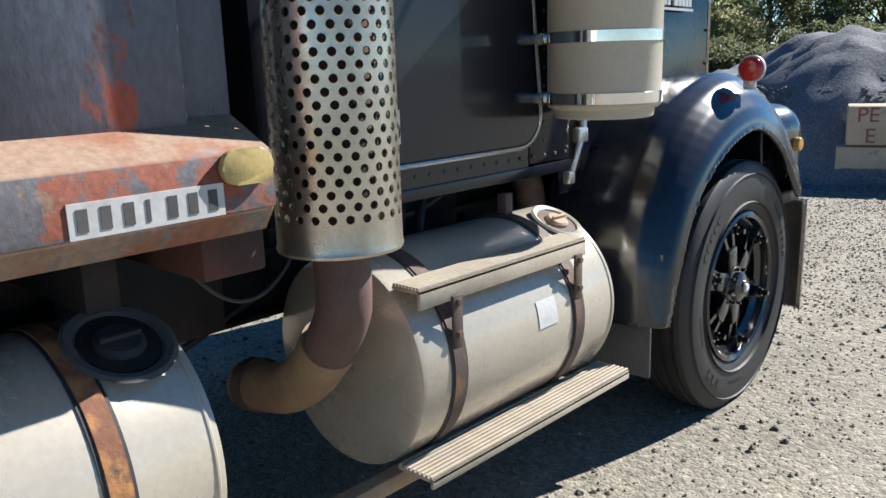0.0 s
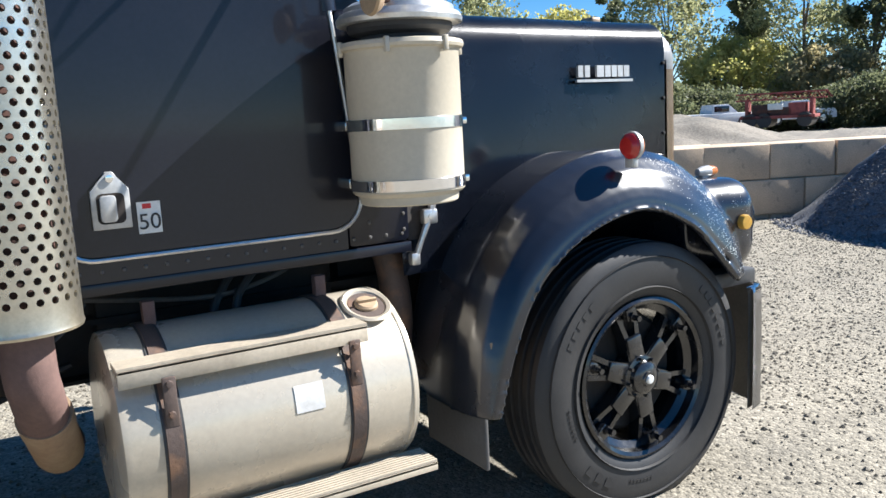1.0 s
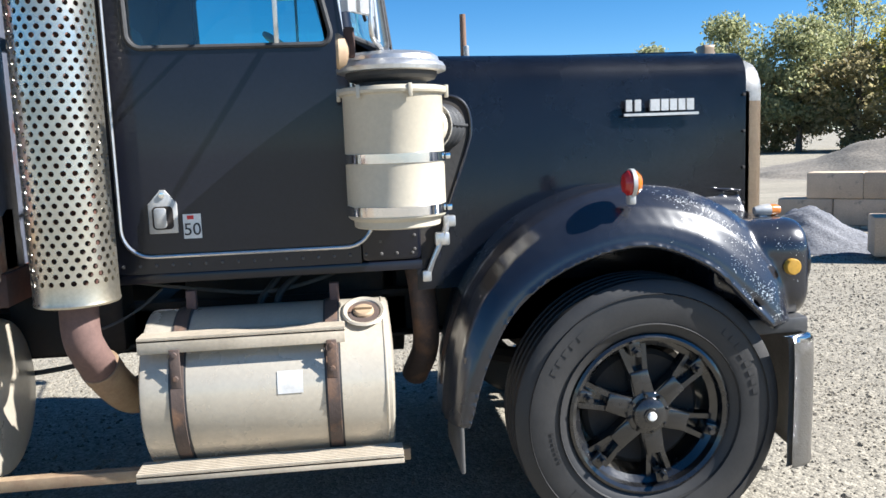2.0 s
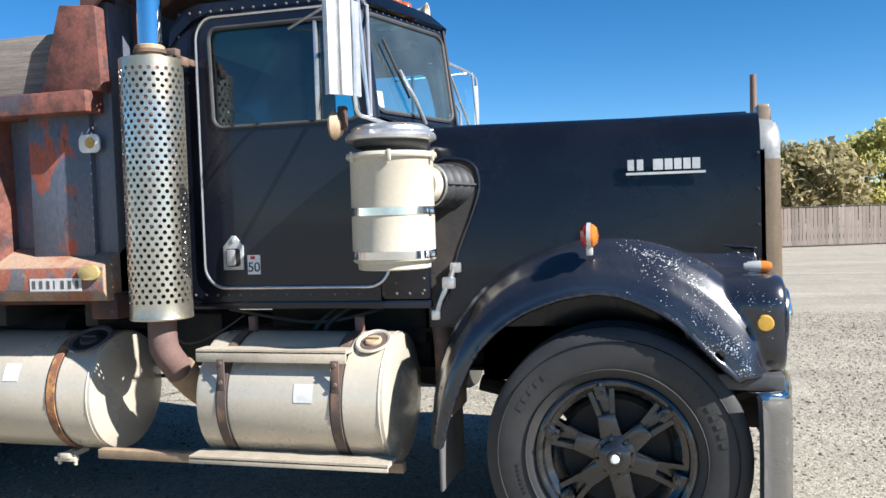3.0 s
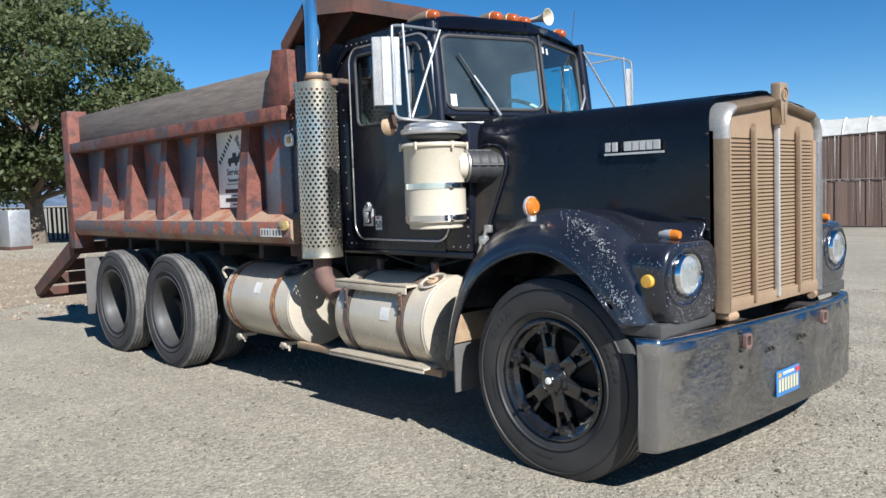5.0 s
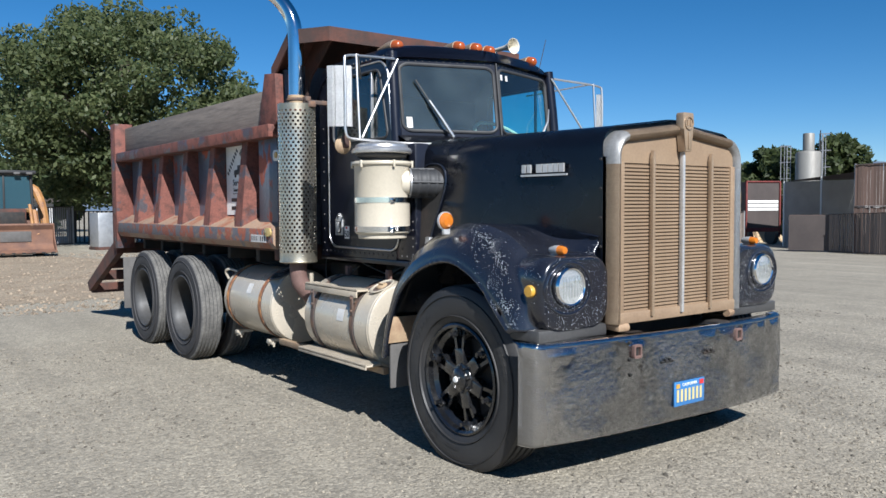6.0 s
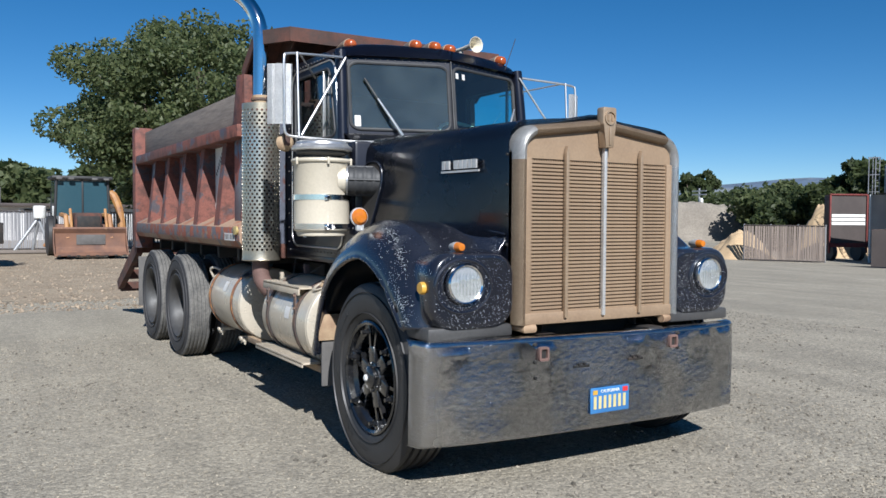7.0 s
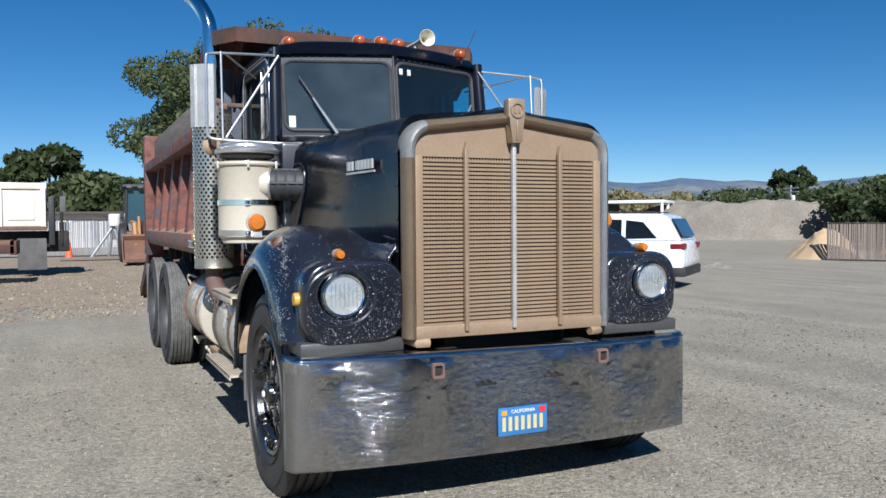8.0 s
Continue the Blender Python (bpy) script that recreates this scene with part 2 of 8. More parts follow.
GRILLE_TUBE = mat("tan_grille_shell", (0.36, 0.27, 0.185), (0.27, 0.195, 0.13), 2.5, 0.4, 0.7, 0.34, 0.5, metal=0.35, bump=0.03)
RUBBER = mat("tyre_rubber", (0.021, 0.021, 0.022), (0.038, 0.036, 0.034), 3.0, 0.4, 0.7, 0.5, 0.7, bump=0.06, bump_scale=90)
TREAD_DUST = mat("pale_dusty_tread", (0.135, 0.13, 0.12), (0.075, 0.073, 0.07), 6.0, 0.4, 0.7, 0.9, grain=0.2, grain_scale=40, bump=0.15, bump_scale=70)
RUBBER_DUSTY = mat("dusty_tyre_rubber", (0.034, 0.033, 0.034), (0.021, 0.021, 0.023), 3.0, 0.4, 0.7, 0.75, bump=0.08, bump_scale=90)
RIM_BLACK = mat("black_cast_rim", (0.007, 0.0075, 0.009), (0.016, 0.016, 0.017), 8.0, 0.45, 0.7, 0.22, 0.34, bump=0.08, bump_scale=60, coat=0.9)
RIM_GREY = mat("grey_steel_rim", (0.05, 0.05, 0.05), (0.028, 0.026, 0.024), 5.0, 0.4, 0.7, 0.55, bump=0.06)
DARK_IRON = mat("greasy_dark_iron", (0.016, 0.015, 0.014), (0.042, 0.029, 0.022), 4.0, 0.45, 0.7, 0.75, bump=0.2, bump_scale=40)
PIPE_RUST = mat("rusted_exhaust_pipe", (0.16, 0.095, 0.08), (0.11, 0.065, 0.055), 5.0, 0.4, 0.7, 0.75, bump=0.1)
PIPE_TAN = mat("dusty_exhaust_elbow", (0.36, 0.26, 0.16), (0.22, 0.13, 0.08), 5.0, 0.4, 0.7, 0.7, bump=0.1)
BLACK_RUBBER = mat("black_rubber_hose", (0.03, 0.031, 0.033), (0.05, 0.05, 0.05), 6.0, 0.4, 0.7, 0.6, bump=0.06)
FLAP = mat("grey_rubber_flap", (0.11, 0.105, 0.10), (0.07, 0.067, 0.063), 3.0, 0.4, 0.7, 0.8, bump=0.05)
AMBER = mat("amber_lens", (0.52, 0.16, 0.015), (0.42, 0.12, 0.015), 10.0, rough=0.2, bump=0.08, bump_scale=120, coat=0.5)
AMBER_YELLOW = mat("yellow_lens", (0.60, 0.33, 0.04), (0.45, 0.26, 0.05), 10.0, rough=0.35, bump=0.05)
ORANGE_LENS = mat("orange_roof_lens", (0.36, 0.075, 0.015), (0.26, 0.055, 0.012), 9.0, rough=0.3, bump=0.05, coat=0.3)
RED_LENS = mat("red_lens", (0.50, 0.02, 0.015), (0.36, 0.015, 0.012), 14.0, rough=0.15, bump=0.08, bump_scale=140, coat=0.5)
WOOD = mat("weathered_grey_board", (0.20, 0.17, 0.145), (0.11, 0.095, 0.085), 3.5, 0.35, 0.7, 0.85, stretch=(6, 0.7, 12), bump=0.25, bump_scale=14, grain=0.15)
WHITE = mat("white_paint", (0.74, 0.74, 0.71), (0.62, 0.62, 0.58), 4.0, 0.45, 0.7, 0.5, bump=0.03)
SIGN_DARK = mat("black_sign_print", (0.02, 0.02, 0.022), rough=0.5, bump=0.0)
PLATE_BLUE = mat("blue_licence_plate", (0.035, 0.15, 0.36), (0.045, 0.18, 0.40), 10.0, rough=0.4, bump=0.03)
PLATE_GOLD = mat("gold_print", (0.52, 0.44, 0.22), rough=0.5, bump=0.0)
STICKER_RED = mat("red_sticker", (0.6, 0.03, 0.03), rough=0.5, bump=0.0)
CAB_INSIDE = mat("dark_cab_trim", (0.03, 0.03, 0.032), (0.05, 0.05, 0.05), 3.0, rough=0.8, bump=0.05)
SEAT_MAT = mat("brown_vinyl_seat", (0.07, 0.045, 0.035), rough=0.6, bump=0.05)
GLASS = dusty_glass("cab_glass", (0.36, 0.80, 0.84), 0.012)
SCREEN = dusty_glass("windscreen_glass", (0.46, 0.82, 0.84), 0.075)
REFLECTOR = mat("bright_headlight_reflector", (0.93, 0.93, 0.92), (0.8, 0.8, 0.8), 22.0, rough=0.24, metal=0.55, bump=0.25, bump_scale=55)
DULL_ALU = mat("dull_worn_aluminium", (0.52, 0.52, 0.51), (0.42, 0.42, 0.41), 8.0, 0.4, 0.7, 0.4, metal=0.4, bump=0.03)
LENS = pane_glass("clear_lens", (0.95, 0.96, 0.96))
LAMP_DULL = mat("faded_yellow_lens", (0.50, 0.38, 0.14), (0.40, 0.30, 0.12), 10.0, rough=0.4, bump=0.1, bump_scale=60)
FADED_STICKER = mat("faded_white_sticker", (0.58, 0.575, 0.56), (0.5, 0.49, 0.46), 8.0, rough=0.6, bump=0.02)

# ---- mesh helpers ----
def part(name, bm, material, parent=None, label="", smooth=True, sharp=32.0):
    """Link a bmesh as one mesh object under a thing or a part."""
    bmesh.ops.recalc_face_normals(bm, faces=bm.faces)
    for f in bm.faces:
        f.smooth = smooth
    if smooth:
        lim = radians(sharp)
        for e in bm.edges:
            e.smooth = len(e.link_faces) == 2 and e.calc_face_angle(0.0) < lim
    me = bpy.data.meshes.new(name)
    bm.to_mesh(me)
    bm.free()
    me.materials.append(material)
    ob = new(name, me)
    ob.parent = parent
    if label:
        ob["label"] = label
    return ob


def group_of(name, parent=None, m=None):
    ob = new(name)
    ob.empty_display_size = 0.1
    ob.parent = parent
    if m is not None:
        ob.matrix_basis = m
    return ob


def thing(name, label, category, group="", m=None):
    return tagged(group_of(name, None, m), label, category, group)


def B():
    return bmesh.new()


def box(bm, x0, x1, y0, y1, z0, z1, bevel=0.0, seg=2, m=None):
    vs = [bm.verts.new(((x0, x1)[i], (y0, y1)[j], (z0, z1)[k])) for i in (0, 1) for j in (0, 1) for k in (0, 1)]
    fs = [bm.faces.new([vs[a] for a in q]) for q in ((0, 1, 3, 2), (4, 6, 7, 5), (0, 4, 5, 1), (2, 3, 7, 6), (0, 2, 6, 4), (1, 5, 7, 3))]
    if m is not None:
        bmesh.ops.transform(bm, matrix=m, verts=vs)
    if bevel:
        es = list({e for f in fs for e in f.edges})
        bmesh.ops.bevel(bm, geom=es, offset=bevel, segments=seg, affect="EDGES", profile=0.5)
    return bm


def lathe(bm, prof, axis="z", c=(0, 0, 0), seg=32, close=False, a0=0.0, a1=360.0, caps=True):
    """Turn a profile of (radius, height) about an axis through c."""
    full = abs(a1 - a0) >= 359.9
    n = seg if full else seg + 1
    rings = []
    for i in range(n):
        a = radians(a0 + (a1 - a0) * i / seg)
        ring = []
        for r, h in prof:
            u, v = r * math.cos(a), r * math.sin(a)
            p = {"z": (u, v, h), "x": (h, u, v), "y": (u, h, v)}[axis]
            ring.append(bm.verts.new((p[0] + c[0], p[1] + c[1], p[2] + c[2])))
        rings.append(ring)
    m = len(prof)
    for i in range(seg):
        A, C = rings[i], rings[(i + 1) % n]
        for j in range(m if close else m - 1):
            q = [A[j], C[j], C[(j + 1) % m], A[(j + 1) % m]]
            bm.faces.new(q)
    if not close and full and caps:
        for j in (0, m - 1):
            if prof[j][0] > 1e-4:
                bm.faces.new([rings[i][j] for i in range(n)])
    bmesh.ops.remove_doubles(bm, verts=[v for r in rings for v in r], dist=1e-5)
    return bm


def tube(bm, pts, r, seg=10, caps=True, flat=1.0):
    """A pipe of radius r (or radii) along the points."""
    pts = [Vector(p) for p in pts]
    rs = r if isinstance(r, (list, tuple)) else [r] * len(pts)
    rings, up = [], None
    for i, p in enumerate(pts):
        d = ((pts[min(i + 1, len(pts) - 1)] - pts[max(i - 1, 0)])).normalized()
        if up is None:
            up = d.orthogonal().normalized()
        up = (up - d * up.dot(d)).normalized()
        side = d.cross(up)
        rings.append([bm.verts.new(p + (up * math.cos(6.28319 * k / seg) + side * math.sin(6.28319 * k / seg) * flat) * rs[i]) for k in range(seg)])
    for A, C in zip(rings, rings[1:]):
        for k in range(seg):
            bm.faces.new([A[k], A[(k + 1) % seg], C[(k + 1) % seg], C[k]])
    if caps:
        bm.faces.new(rings[0][::-1])
        bm.faces.new(rings[-1])
    return bm


def smooth_path(pts, n=6):
    """Catmull-Rom points through a few given ones."""
    P = [Vector(p) for p in pts]
    P = [P[0] * 2 - P[1]] + P + [P[-1] * 2 - P[-2]]
    out = []
    for i in range(1, len(P) - 2):
        for k in range(n):
            t = k / n
            a, b, c, d = P[i - 1], P[i], P[i + 1], P[i + 2]
            out.append(0.5 * ((2 * b) + (c - a) * t + (2 * a - 5 * b + 4 * c - d) * t * t + (3 * b - a - 3 * c + d) * t ** 3))
    out.append(P[-2])
    return out


def prism(bm, poly, axis, a0, a1, bevel=0.0, seg=2):
    """Extrude a 2D polygon along an axis: x takes (y, z), y takes (x, z), z takes (x, y)."""
    def at(u, v, a):
        return {"x": (a, u, v), "y": (u, a, v), "z": (u, v, a)}[axis]
    A = [bm.verts.new(at(u, v, a0)) for u, v in poly]
    C = [bm.verts.new(at(u, v, a1)) for u, v in poly]
    fs = [bm.faces.new(A), bm.faces.new(C[::-1])]
    n = len(poly)
    for i in range(n):
        fs.append(bm.faces.new([A[i], C[i], C[(i + 1) % n], A[(i + 1) % n]]))
    if bevel:
        es = list({e for f in fs for e in f.edges})
        bmesh.ops.bevel(bm, geom=es, offset=bevel, segments=seg, affect="EDGES", profile=0.5)
    return bm


def sheet(bm, grid, thick=0.0):
    """A skin over a grid of points, given a thickness."""
    V = [[bm.verts.new(p) for p in row] for row in grid]
    fs = []
    for a, c in zip(V, V[1:]):
        for k in range(len(a) - 1):
            fs.append(bm.faces.new([a[k], a[k + 1], c[k + 1], c[k]]))
    if thick:
        bmesh.ops.solidify(bm, geom=fs, thickness=thick)
    return bm


def round_rect(u0, u1, v0, v1, r, n=6):
    out = []
    for cu, cv, a in ((u1 - r, v1 - r, 0), (u0 + r, v1 - r, 90), (u0 + r, v0 + r, 180), (u1 - r, v0 + r, 270)):
        for k in range(n + 1):
            t = radians(a + 90 * k / n)
            out.append((cu + r * math.cos(t), cv + r * math.sin(t)))
    return out


def loop_tube(bm, pts, r, seg=8):
    """A closed ring of tube through the points."""
    pts = [Vector(p) for p in pts]
    n = len(pts)
    rings = []
    nrm = sum(((pts[i] - pts[0]).cross(pts[(i + 1) % n] - pts[0]) for i in range(n)), Vector()).normalized()
    for i in range(n):
        d = (pts[(i + 1) % n] - pts[i - 1]).normalized()
        s = d.cross(nrm).normalized()
        rings.append([bm.verts.new(pts[i] + (nrm * math.cos(6.28319 * k / seg) + s * math.sin(6.28319 * k / seg)) * r) for k in range(seg)])
    for i in range(n):
        A, C = rings[i], rings[(i + 1) % n]
        for k in range(seg):
            bm.faces.new([A[k], A[(k + 1) % seg], C[(k + 1) % seg], C[k]])
    return bm


def bars(bm, axis_u, axis_v, origin, rects, proud):
    """Small raised bars on a plane: rects of (u0, u1, v0, v1)."""
    U, V, O = Vector(axis_u), Vector(axis_v), Vector(origin)
    N = U.cross(V).normalized()
    for u0, u1, v0, v1 in rects:
        lo = [bm.verts.new(O + U * u + V * v) for u, v in ((u0, v0), (u1, v0), (u1, v1), (u0, v1))]
        hi = [bm.verts.new(O + U * u + V * v + N * proud) for u, v in ((u0, v0), (u1, v0), (u1, v1), (u0, v1))]
        bm.faces.new(hi)
        for i in range(4):
            bm.faces.new([lo[i], lo[(i + 1) % 4], hi[(i + 1) % 4], hi[i]])
    return bm


# ---- the dump truck: x to its right-hand side, y ahead, front axle at y = 0 ----
CX = 0.03
truck = thing("dump_truck", "old black dump truck with a rusty red steel dump box", "dump truck")


def ring_panel(bm, outer, inner, put, thick):
    """A flat panel between two loops of the same count, laid by put(u, v)."""
    P = [Vector(put(u, v)) for u, v in outer]
    Q = [Vector(put(u, v)) for u, v in inner]
    N = (P[0] - P[len(P) // 2]).cross(P[len(P) // 4] - P[3 * len(P) // 4]).normalized() * thick
    loops = [[bm.verts.new(p) for p in row] for row in (P, [p + N for p in P], [q + N for q in Q], Q)]
    n = len(P)
    for k in range(4):
        A, C = loops[k], loops[(k + 1) % 4]
        for i in range(n):
            bm.faces.new([A[i], A[(i + 1) % n], C[(i + 1) % n], C[i]])
    return bm


def slab(bm, loop, put, thick):
    bm.faces.new([bm.verts.new(put(u, v)) for u, v in loop])
    return bm


# chassis
for s in (-1, 1):
    part("frame_rail", prism(B(), [(0.36, 0.77), (0.46, 0.77), (0.46, 0.785), (0.38, 0.785), (0.38, 0.98), (0.46, 0.98), (0.46, 1.0), (0.36, 1.0)] if s > 0 else
                             [(-0.36, 0.77), (-0.46, 0.77), (-0.46, 0.785), (-0.38, 0.785), (-0.38, 0.98), (-0.46, 0.98), (-0.46, 1.0), (-0.36, 1.0)], "y", -7.2, 0.62), DARK_IRON, truck, "greasy black steel frame rail")
for y in (-7.0, -4.0, -3.0, -2.2, -1.0, 0.5):
    part("cross_member", box(B(), -0.38, 0.38, y - 0.06, y + 0.06, 0.76, 0.96, 0.01), DARK_IRON, truck)
part("engine_block", box(B(), -0.33, 0.36, -1.0, 0.35, 0.78, 1.6, 0.05), DARK_IRON, truck, "greasy engine block under the hood")
part("transmission", lathe(B(), [(0.0, -2.0), (0.14, -1.95), (0.2, -1.7), (0.26, -1.1), (0.26, -0.95), (0, -0.95)], "y", (0, 0, 0.85), 20), DARK_IRON, truck)
part("drive_shaft", tube(B(), [(0, -2.2, 0.82), (0, -4.66, 0.62)], 0.06, 12), DARK_IRON, truck)
part("front_axle", box(B(), -1.0, 1.0, -0.06, 0.06, 0.44, 0.56, 0.02), DARK_IRON, truck)
for y in (-4.66, -5.98):
    bm = tube(B(), [(-0.95, y, 0.54), (0.95, y, 0.54)], 0.09, 14)
    lathe(bm, [(0, -0.22), (0.15, -0.2), (0.24, -0.08), (0.24, 0.08), (0.15, 0.2), (0, 0.22)], "y", (0, y, 0.56), 18)
    part("rear_axle", bm, DARK_IRON, truck, "greasy black drive axle")
for s in (-1, 1):
    part("leaf_spring", tube(B(), smooth_path([(0.44 * s, -0.75, 0.7), (0.44 * s, -0.3, 0.6), (0.44 * s, 0.0, 0.58), (0.44 * s, 0.3, 0.6), (0.44 * s, 0.66, 0.7)]), 0.045, 8), DARK_IRON, truck)
    part("walking_beam", tube(B(), smooth_path([(0.48 * s, -6.1, 0.5), (0.48 * s, -5.3, 0.66), (0.48 * s, -4.5, 0.5)]), 0.075, 10), DARK_IRON, truck)


# wheels: axle along x, outer face towards +x
def flatten(bm, z0):
    for v in bm.verts:
        if v.co.z < z0:
            v.co.z = z0 + 0.15 * (v.co.z - z0) * 0
    return bm


def tyre_mesh(R, w, rim, floor, grooves=4):
    h = w / 2
    prof = [(rim, -h * 0.72), (rim + 0.02, -h * 0.86), (rim + 0.07, -h * 0.97), ((R + rim) / 2 + 0.02, -h), (R - 0.055, -h * 0.95), (R - 0.018, -h * 0.88), (R - 0.004, -h * 0.8)]
    n = grooves
    span = h * 1.5
    for k in range(n):
        x = -h * 0.75 + span * (k + 0.5) / n
        prof += [(R, x - 0.012), (R - 0.014, x - 0.008), (R - 0.014, x + 0.008), (R, x + 0.012)]
    prof += [(r, -x) for r, x in reversed(prof[:7])]
    prof += [(rim - 0.01, h * 0.6), (rim - 0.01, -h * 0.6)]
    bm = lathe(B(), prof, "x", (0, 0, 0), 72, close=True)
    # fine moulded rings on the sidewall
    for r in (R - 0.06, rim + 0.055):
        lathe(bm, [(r - 0.004, h * 0.93), (r, h * 0.99 + 0.004), (r + 0.004, h * 0.93)], "x", (0, 0, 0), 72, caps=False)
    return flatten(bm, floor)


def front_wheel(m, label):
    g = group_of("front_wheel", truck, m)
    g["label"] = label
    part("tyre", tyre_mesh(0.576, 0.29, 0.335, -0.537), RUBBER, g, "black rubber tyre with a dusty sidewall")
    bm = lathe(B(), [(0.335, -0.10), (0.335, 0.115), (0.345, 0.128), (0.333, 0.134), (0.318, 0.125), (0.312, 0.09), (0.285, 0.07), (0.285, -0.1)], "x", (0, 0, 0), 64, close=True)
    part("rim", bm, RIM_BLACK, g, "black steel rim ring")
    for a0, n, r0, r1, st in ((8, 8, 0.448, 0.476, 5.2), (128, 5, 0.448, 0.476, 5.6), (222, 3, 0.44, 0.477, 7.5), (255, 7, 0.43, 0.442, 2.6), (185, 7, 0.42, 0.432, 2.8)):
        for k in range(n):
            t0, t1 = radians(a0 + st * k), radians(a0 + st * k + st * 0.62)
            em = B()
            q = [(0.1452, r * math.cos(t), r * math.sin(t)) for r, t in ((r0, t0), (r1, t0), (r1, t1), (r0, t1))]
            em.faces.new([em.verts.new(v) for v in q])
            ex = bmesh.ops.extrude_face_region(em, geom=em.faces[:])
            bmesh.ops.translate(em, vec=(0.0015, 0, 0), verts=[v for v in ex["geom"] if isinstance(v, bmesh.types.BMVert)])
            part("sidewall_mark", em, RUBBER, g, smooth=False)
    part("brake_drum", lathe(B(), [(0, -0.12), (0.24, -0.12), (0.255, -0.06), (0.255, 0.0), (0.235, 0.02), (0.20, 0.012), (0.12, 0.02), (0, 0.02)], "x", (0, 0, 0), 40), DARK_IRON, g)
    bm = lathe(B(), [(0.0, 0.15), (0.03, 0.15), (0.034, 0.143), (0.05, 0.14), (0.068, 0.13), (0.072, 0.11), (0.09, 0.105), (0.098, 0.09), (0.10, 0.0), (0, 0.0)], "x", (0, 0, 0), 36)
    part("hub", bm, RIM_BLACK, g, "black cast hub with a pale oil cap")
    part("oil_cap", lathe(B(), [(0.0, 0.161), (0.015, 0.16), (0.019, 0.156), (0.02, 0.148)], "x", (0, 0, 0), 24), WHITE, g, "pale grey oil window")
    for k in range(8):
        a = radians(45 * k + 10)
        lathe(bm2 := B(), [(0, 0.126), (0.007, 0.126), (0.008, 0.1)], "x", (0, 0.083 * math.cos(a), 0.083 * math.sin(a)), 6)
        part("hub_bolt", bm2, RIM_BLACK, g)
    for k in range(6):
        a = 41.5 + 60 * k
        turn = Matrix.Rotation(radians(a), 4, "X")
        bm = B()
        # spoke: a tapered channel with two flanges
        for t in (-1, 1):
            vs = []
            for r, w0, xo in ((0.07, 0.046, 0.098), (0.18, 0.040, 0.09), (0.305, 0.062, 0.075)):
                vs.append([(xo, r, t * w0), (xo, r, t * (w0 - 0.022)), (xo - 0.06, r, t * (w0 - 0.022)), (xo - 0.06, r, t * w0)])
            V = [[bm.verts.new(p) for p in row] for row in vs]
            for A, C in zip(V, V[1:]):
                for i in range(4):
                    bm.faces.new([A[i], A[(i + 1) % 4], C[(i + 1) % 4], C[i]])
            bm.faces.new(V[0]), bm.faces.new(V[-1])
        box(bm, 0.02, 0.05, 0.07, 0.295, -0.034, 0.034, 0.006)
        box(bm, 0.04, 0.102, 0.07, 0.185, -0.04, 0.04, 0.008)
        bmesh.ops.transform(bm, matrix=turn, verts=bm.verts)
        part("spoke", bm, RIM_BLACK, g, "worn black cast spoke")
        bm = box(B(), 0.05, 0.112, 0.26, 0.325, -0.026, 0.026, 0.008)
        lathe(bm, [(0, 0.155), (0.013, 0.155), (0.0135, 0.125), (0.021, 0.125), (0.021, 0.108)], "x", (0, 0.275, 0), 6)
        bmesh.ops.transform(bm, matrix=turn, verts=bm.verts)
        part("rim_clamp", bm, RIM_BLACK, g, "bolted rim clamp with a rusty nut")
    return g


front_wheel(pose(1.08, 0, 0.54), "front wheel with a black six-spoke cast rim")
front_wheel(pose(-1.02, 0, 0.54, 0, 0, 180), "front wheel with a black six-spoke cast rim")


def rear_wheel(m, outer=True):
    g = group_of("rear_wheel", truck, m)
    tyre = part("tyre", tyre_mesh(0.555, 0.26, 0.335, -0.535, 5), RUBBER_DUSTY, g, "grey-black tyre with a pale dusty ribbed tread")
    tyre.data.materials.append(TREAD_DUST)
    for poly in tyre.data.polygons:
        if math.hypot(poly.center.y, poly.center.z) > 0.537:
            poly.material_index = 1
    if outer:
        bm = lathe(B(), [(0.335, 0.10), (0.348, 0.118), (0.336, 0.126), (0.318, 0.11), (0.30, 0.05), (0.295, -0.12), (0.335, -0.12)], "x", (0, 0, 0), 56, close=True)
        part("rim", bm, RIM_GREY, g, "deep dusty steel rim")
        bm = lathe(B(), [(0, -0.02), (0.07, -0.025), (0.10, -0.05), (0.12, -0.12), (0.28, -0.14), (0.28, -0.16), (0, -0.16)], "x", (0, 0, 0), 36)
        part("hub", bm, DARK_IRON, g)
        for k in range(5):
            bm = box(B(), -0.13, -0.06, 0.08, 0.3, -0.035, 0.035, 0.01)
            bmesh.ops.transform(bm, matrix=Matrix.Rotation(radians(72 * k + 20), 4, "X"), verts=bm.verts)
            part("spoke", bm, DARK_IRON, g)
    return g


for y in (-4.66, -5.98):
    for s in (1, -1):
        rear_wheel(pose(1.16 * s, y, 0.54, 0, 0, 0 if s > 0 else 180))
        rear_wheel(pose(0.82 * s, y, 0.54, 0, 0, 0 if s > 0 else 180), False)


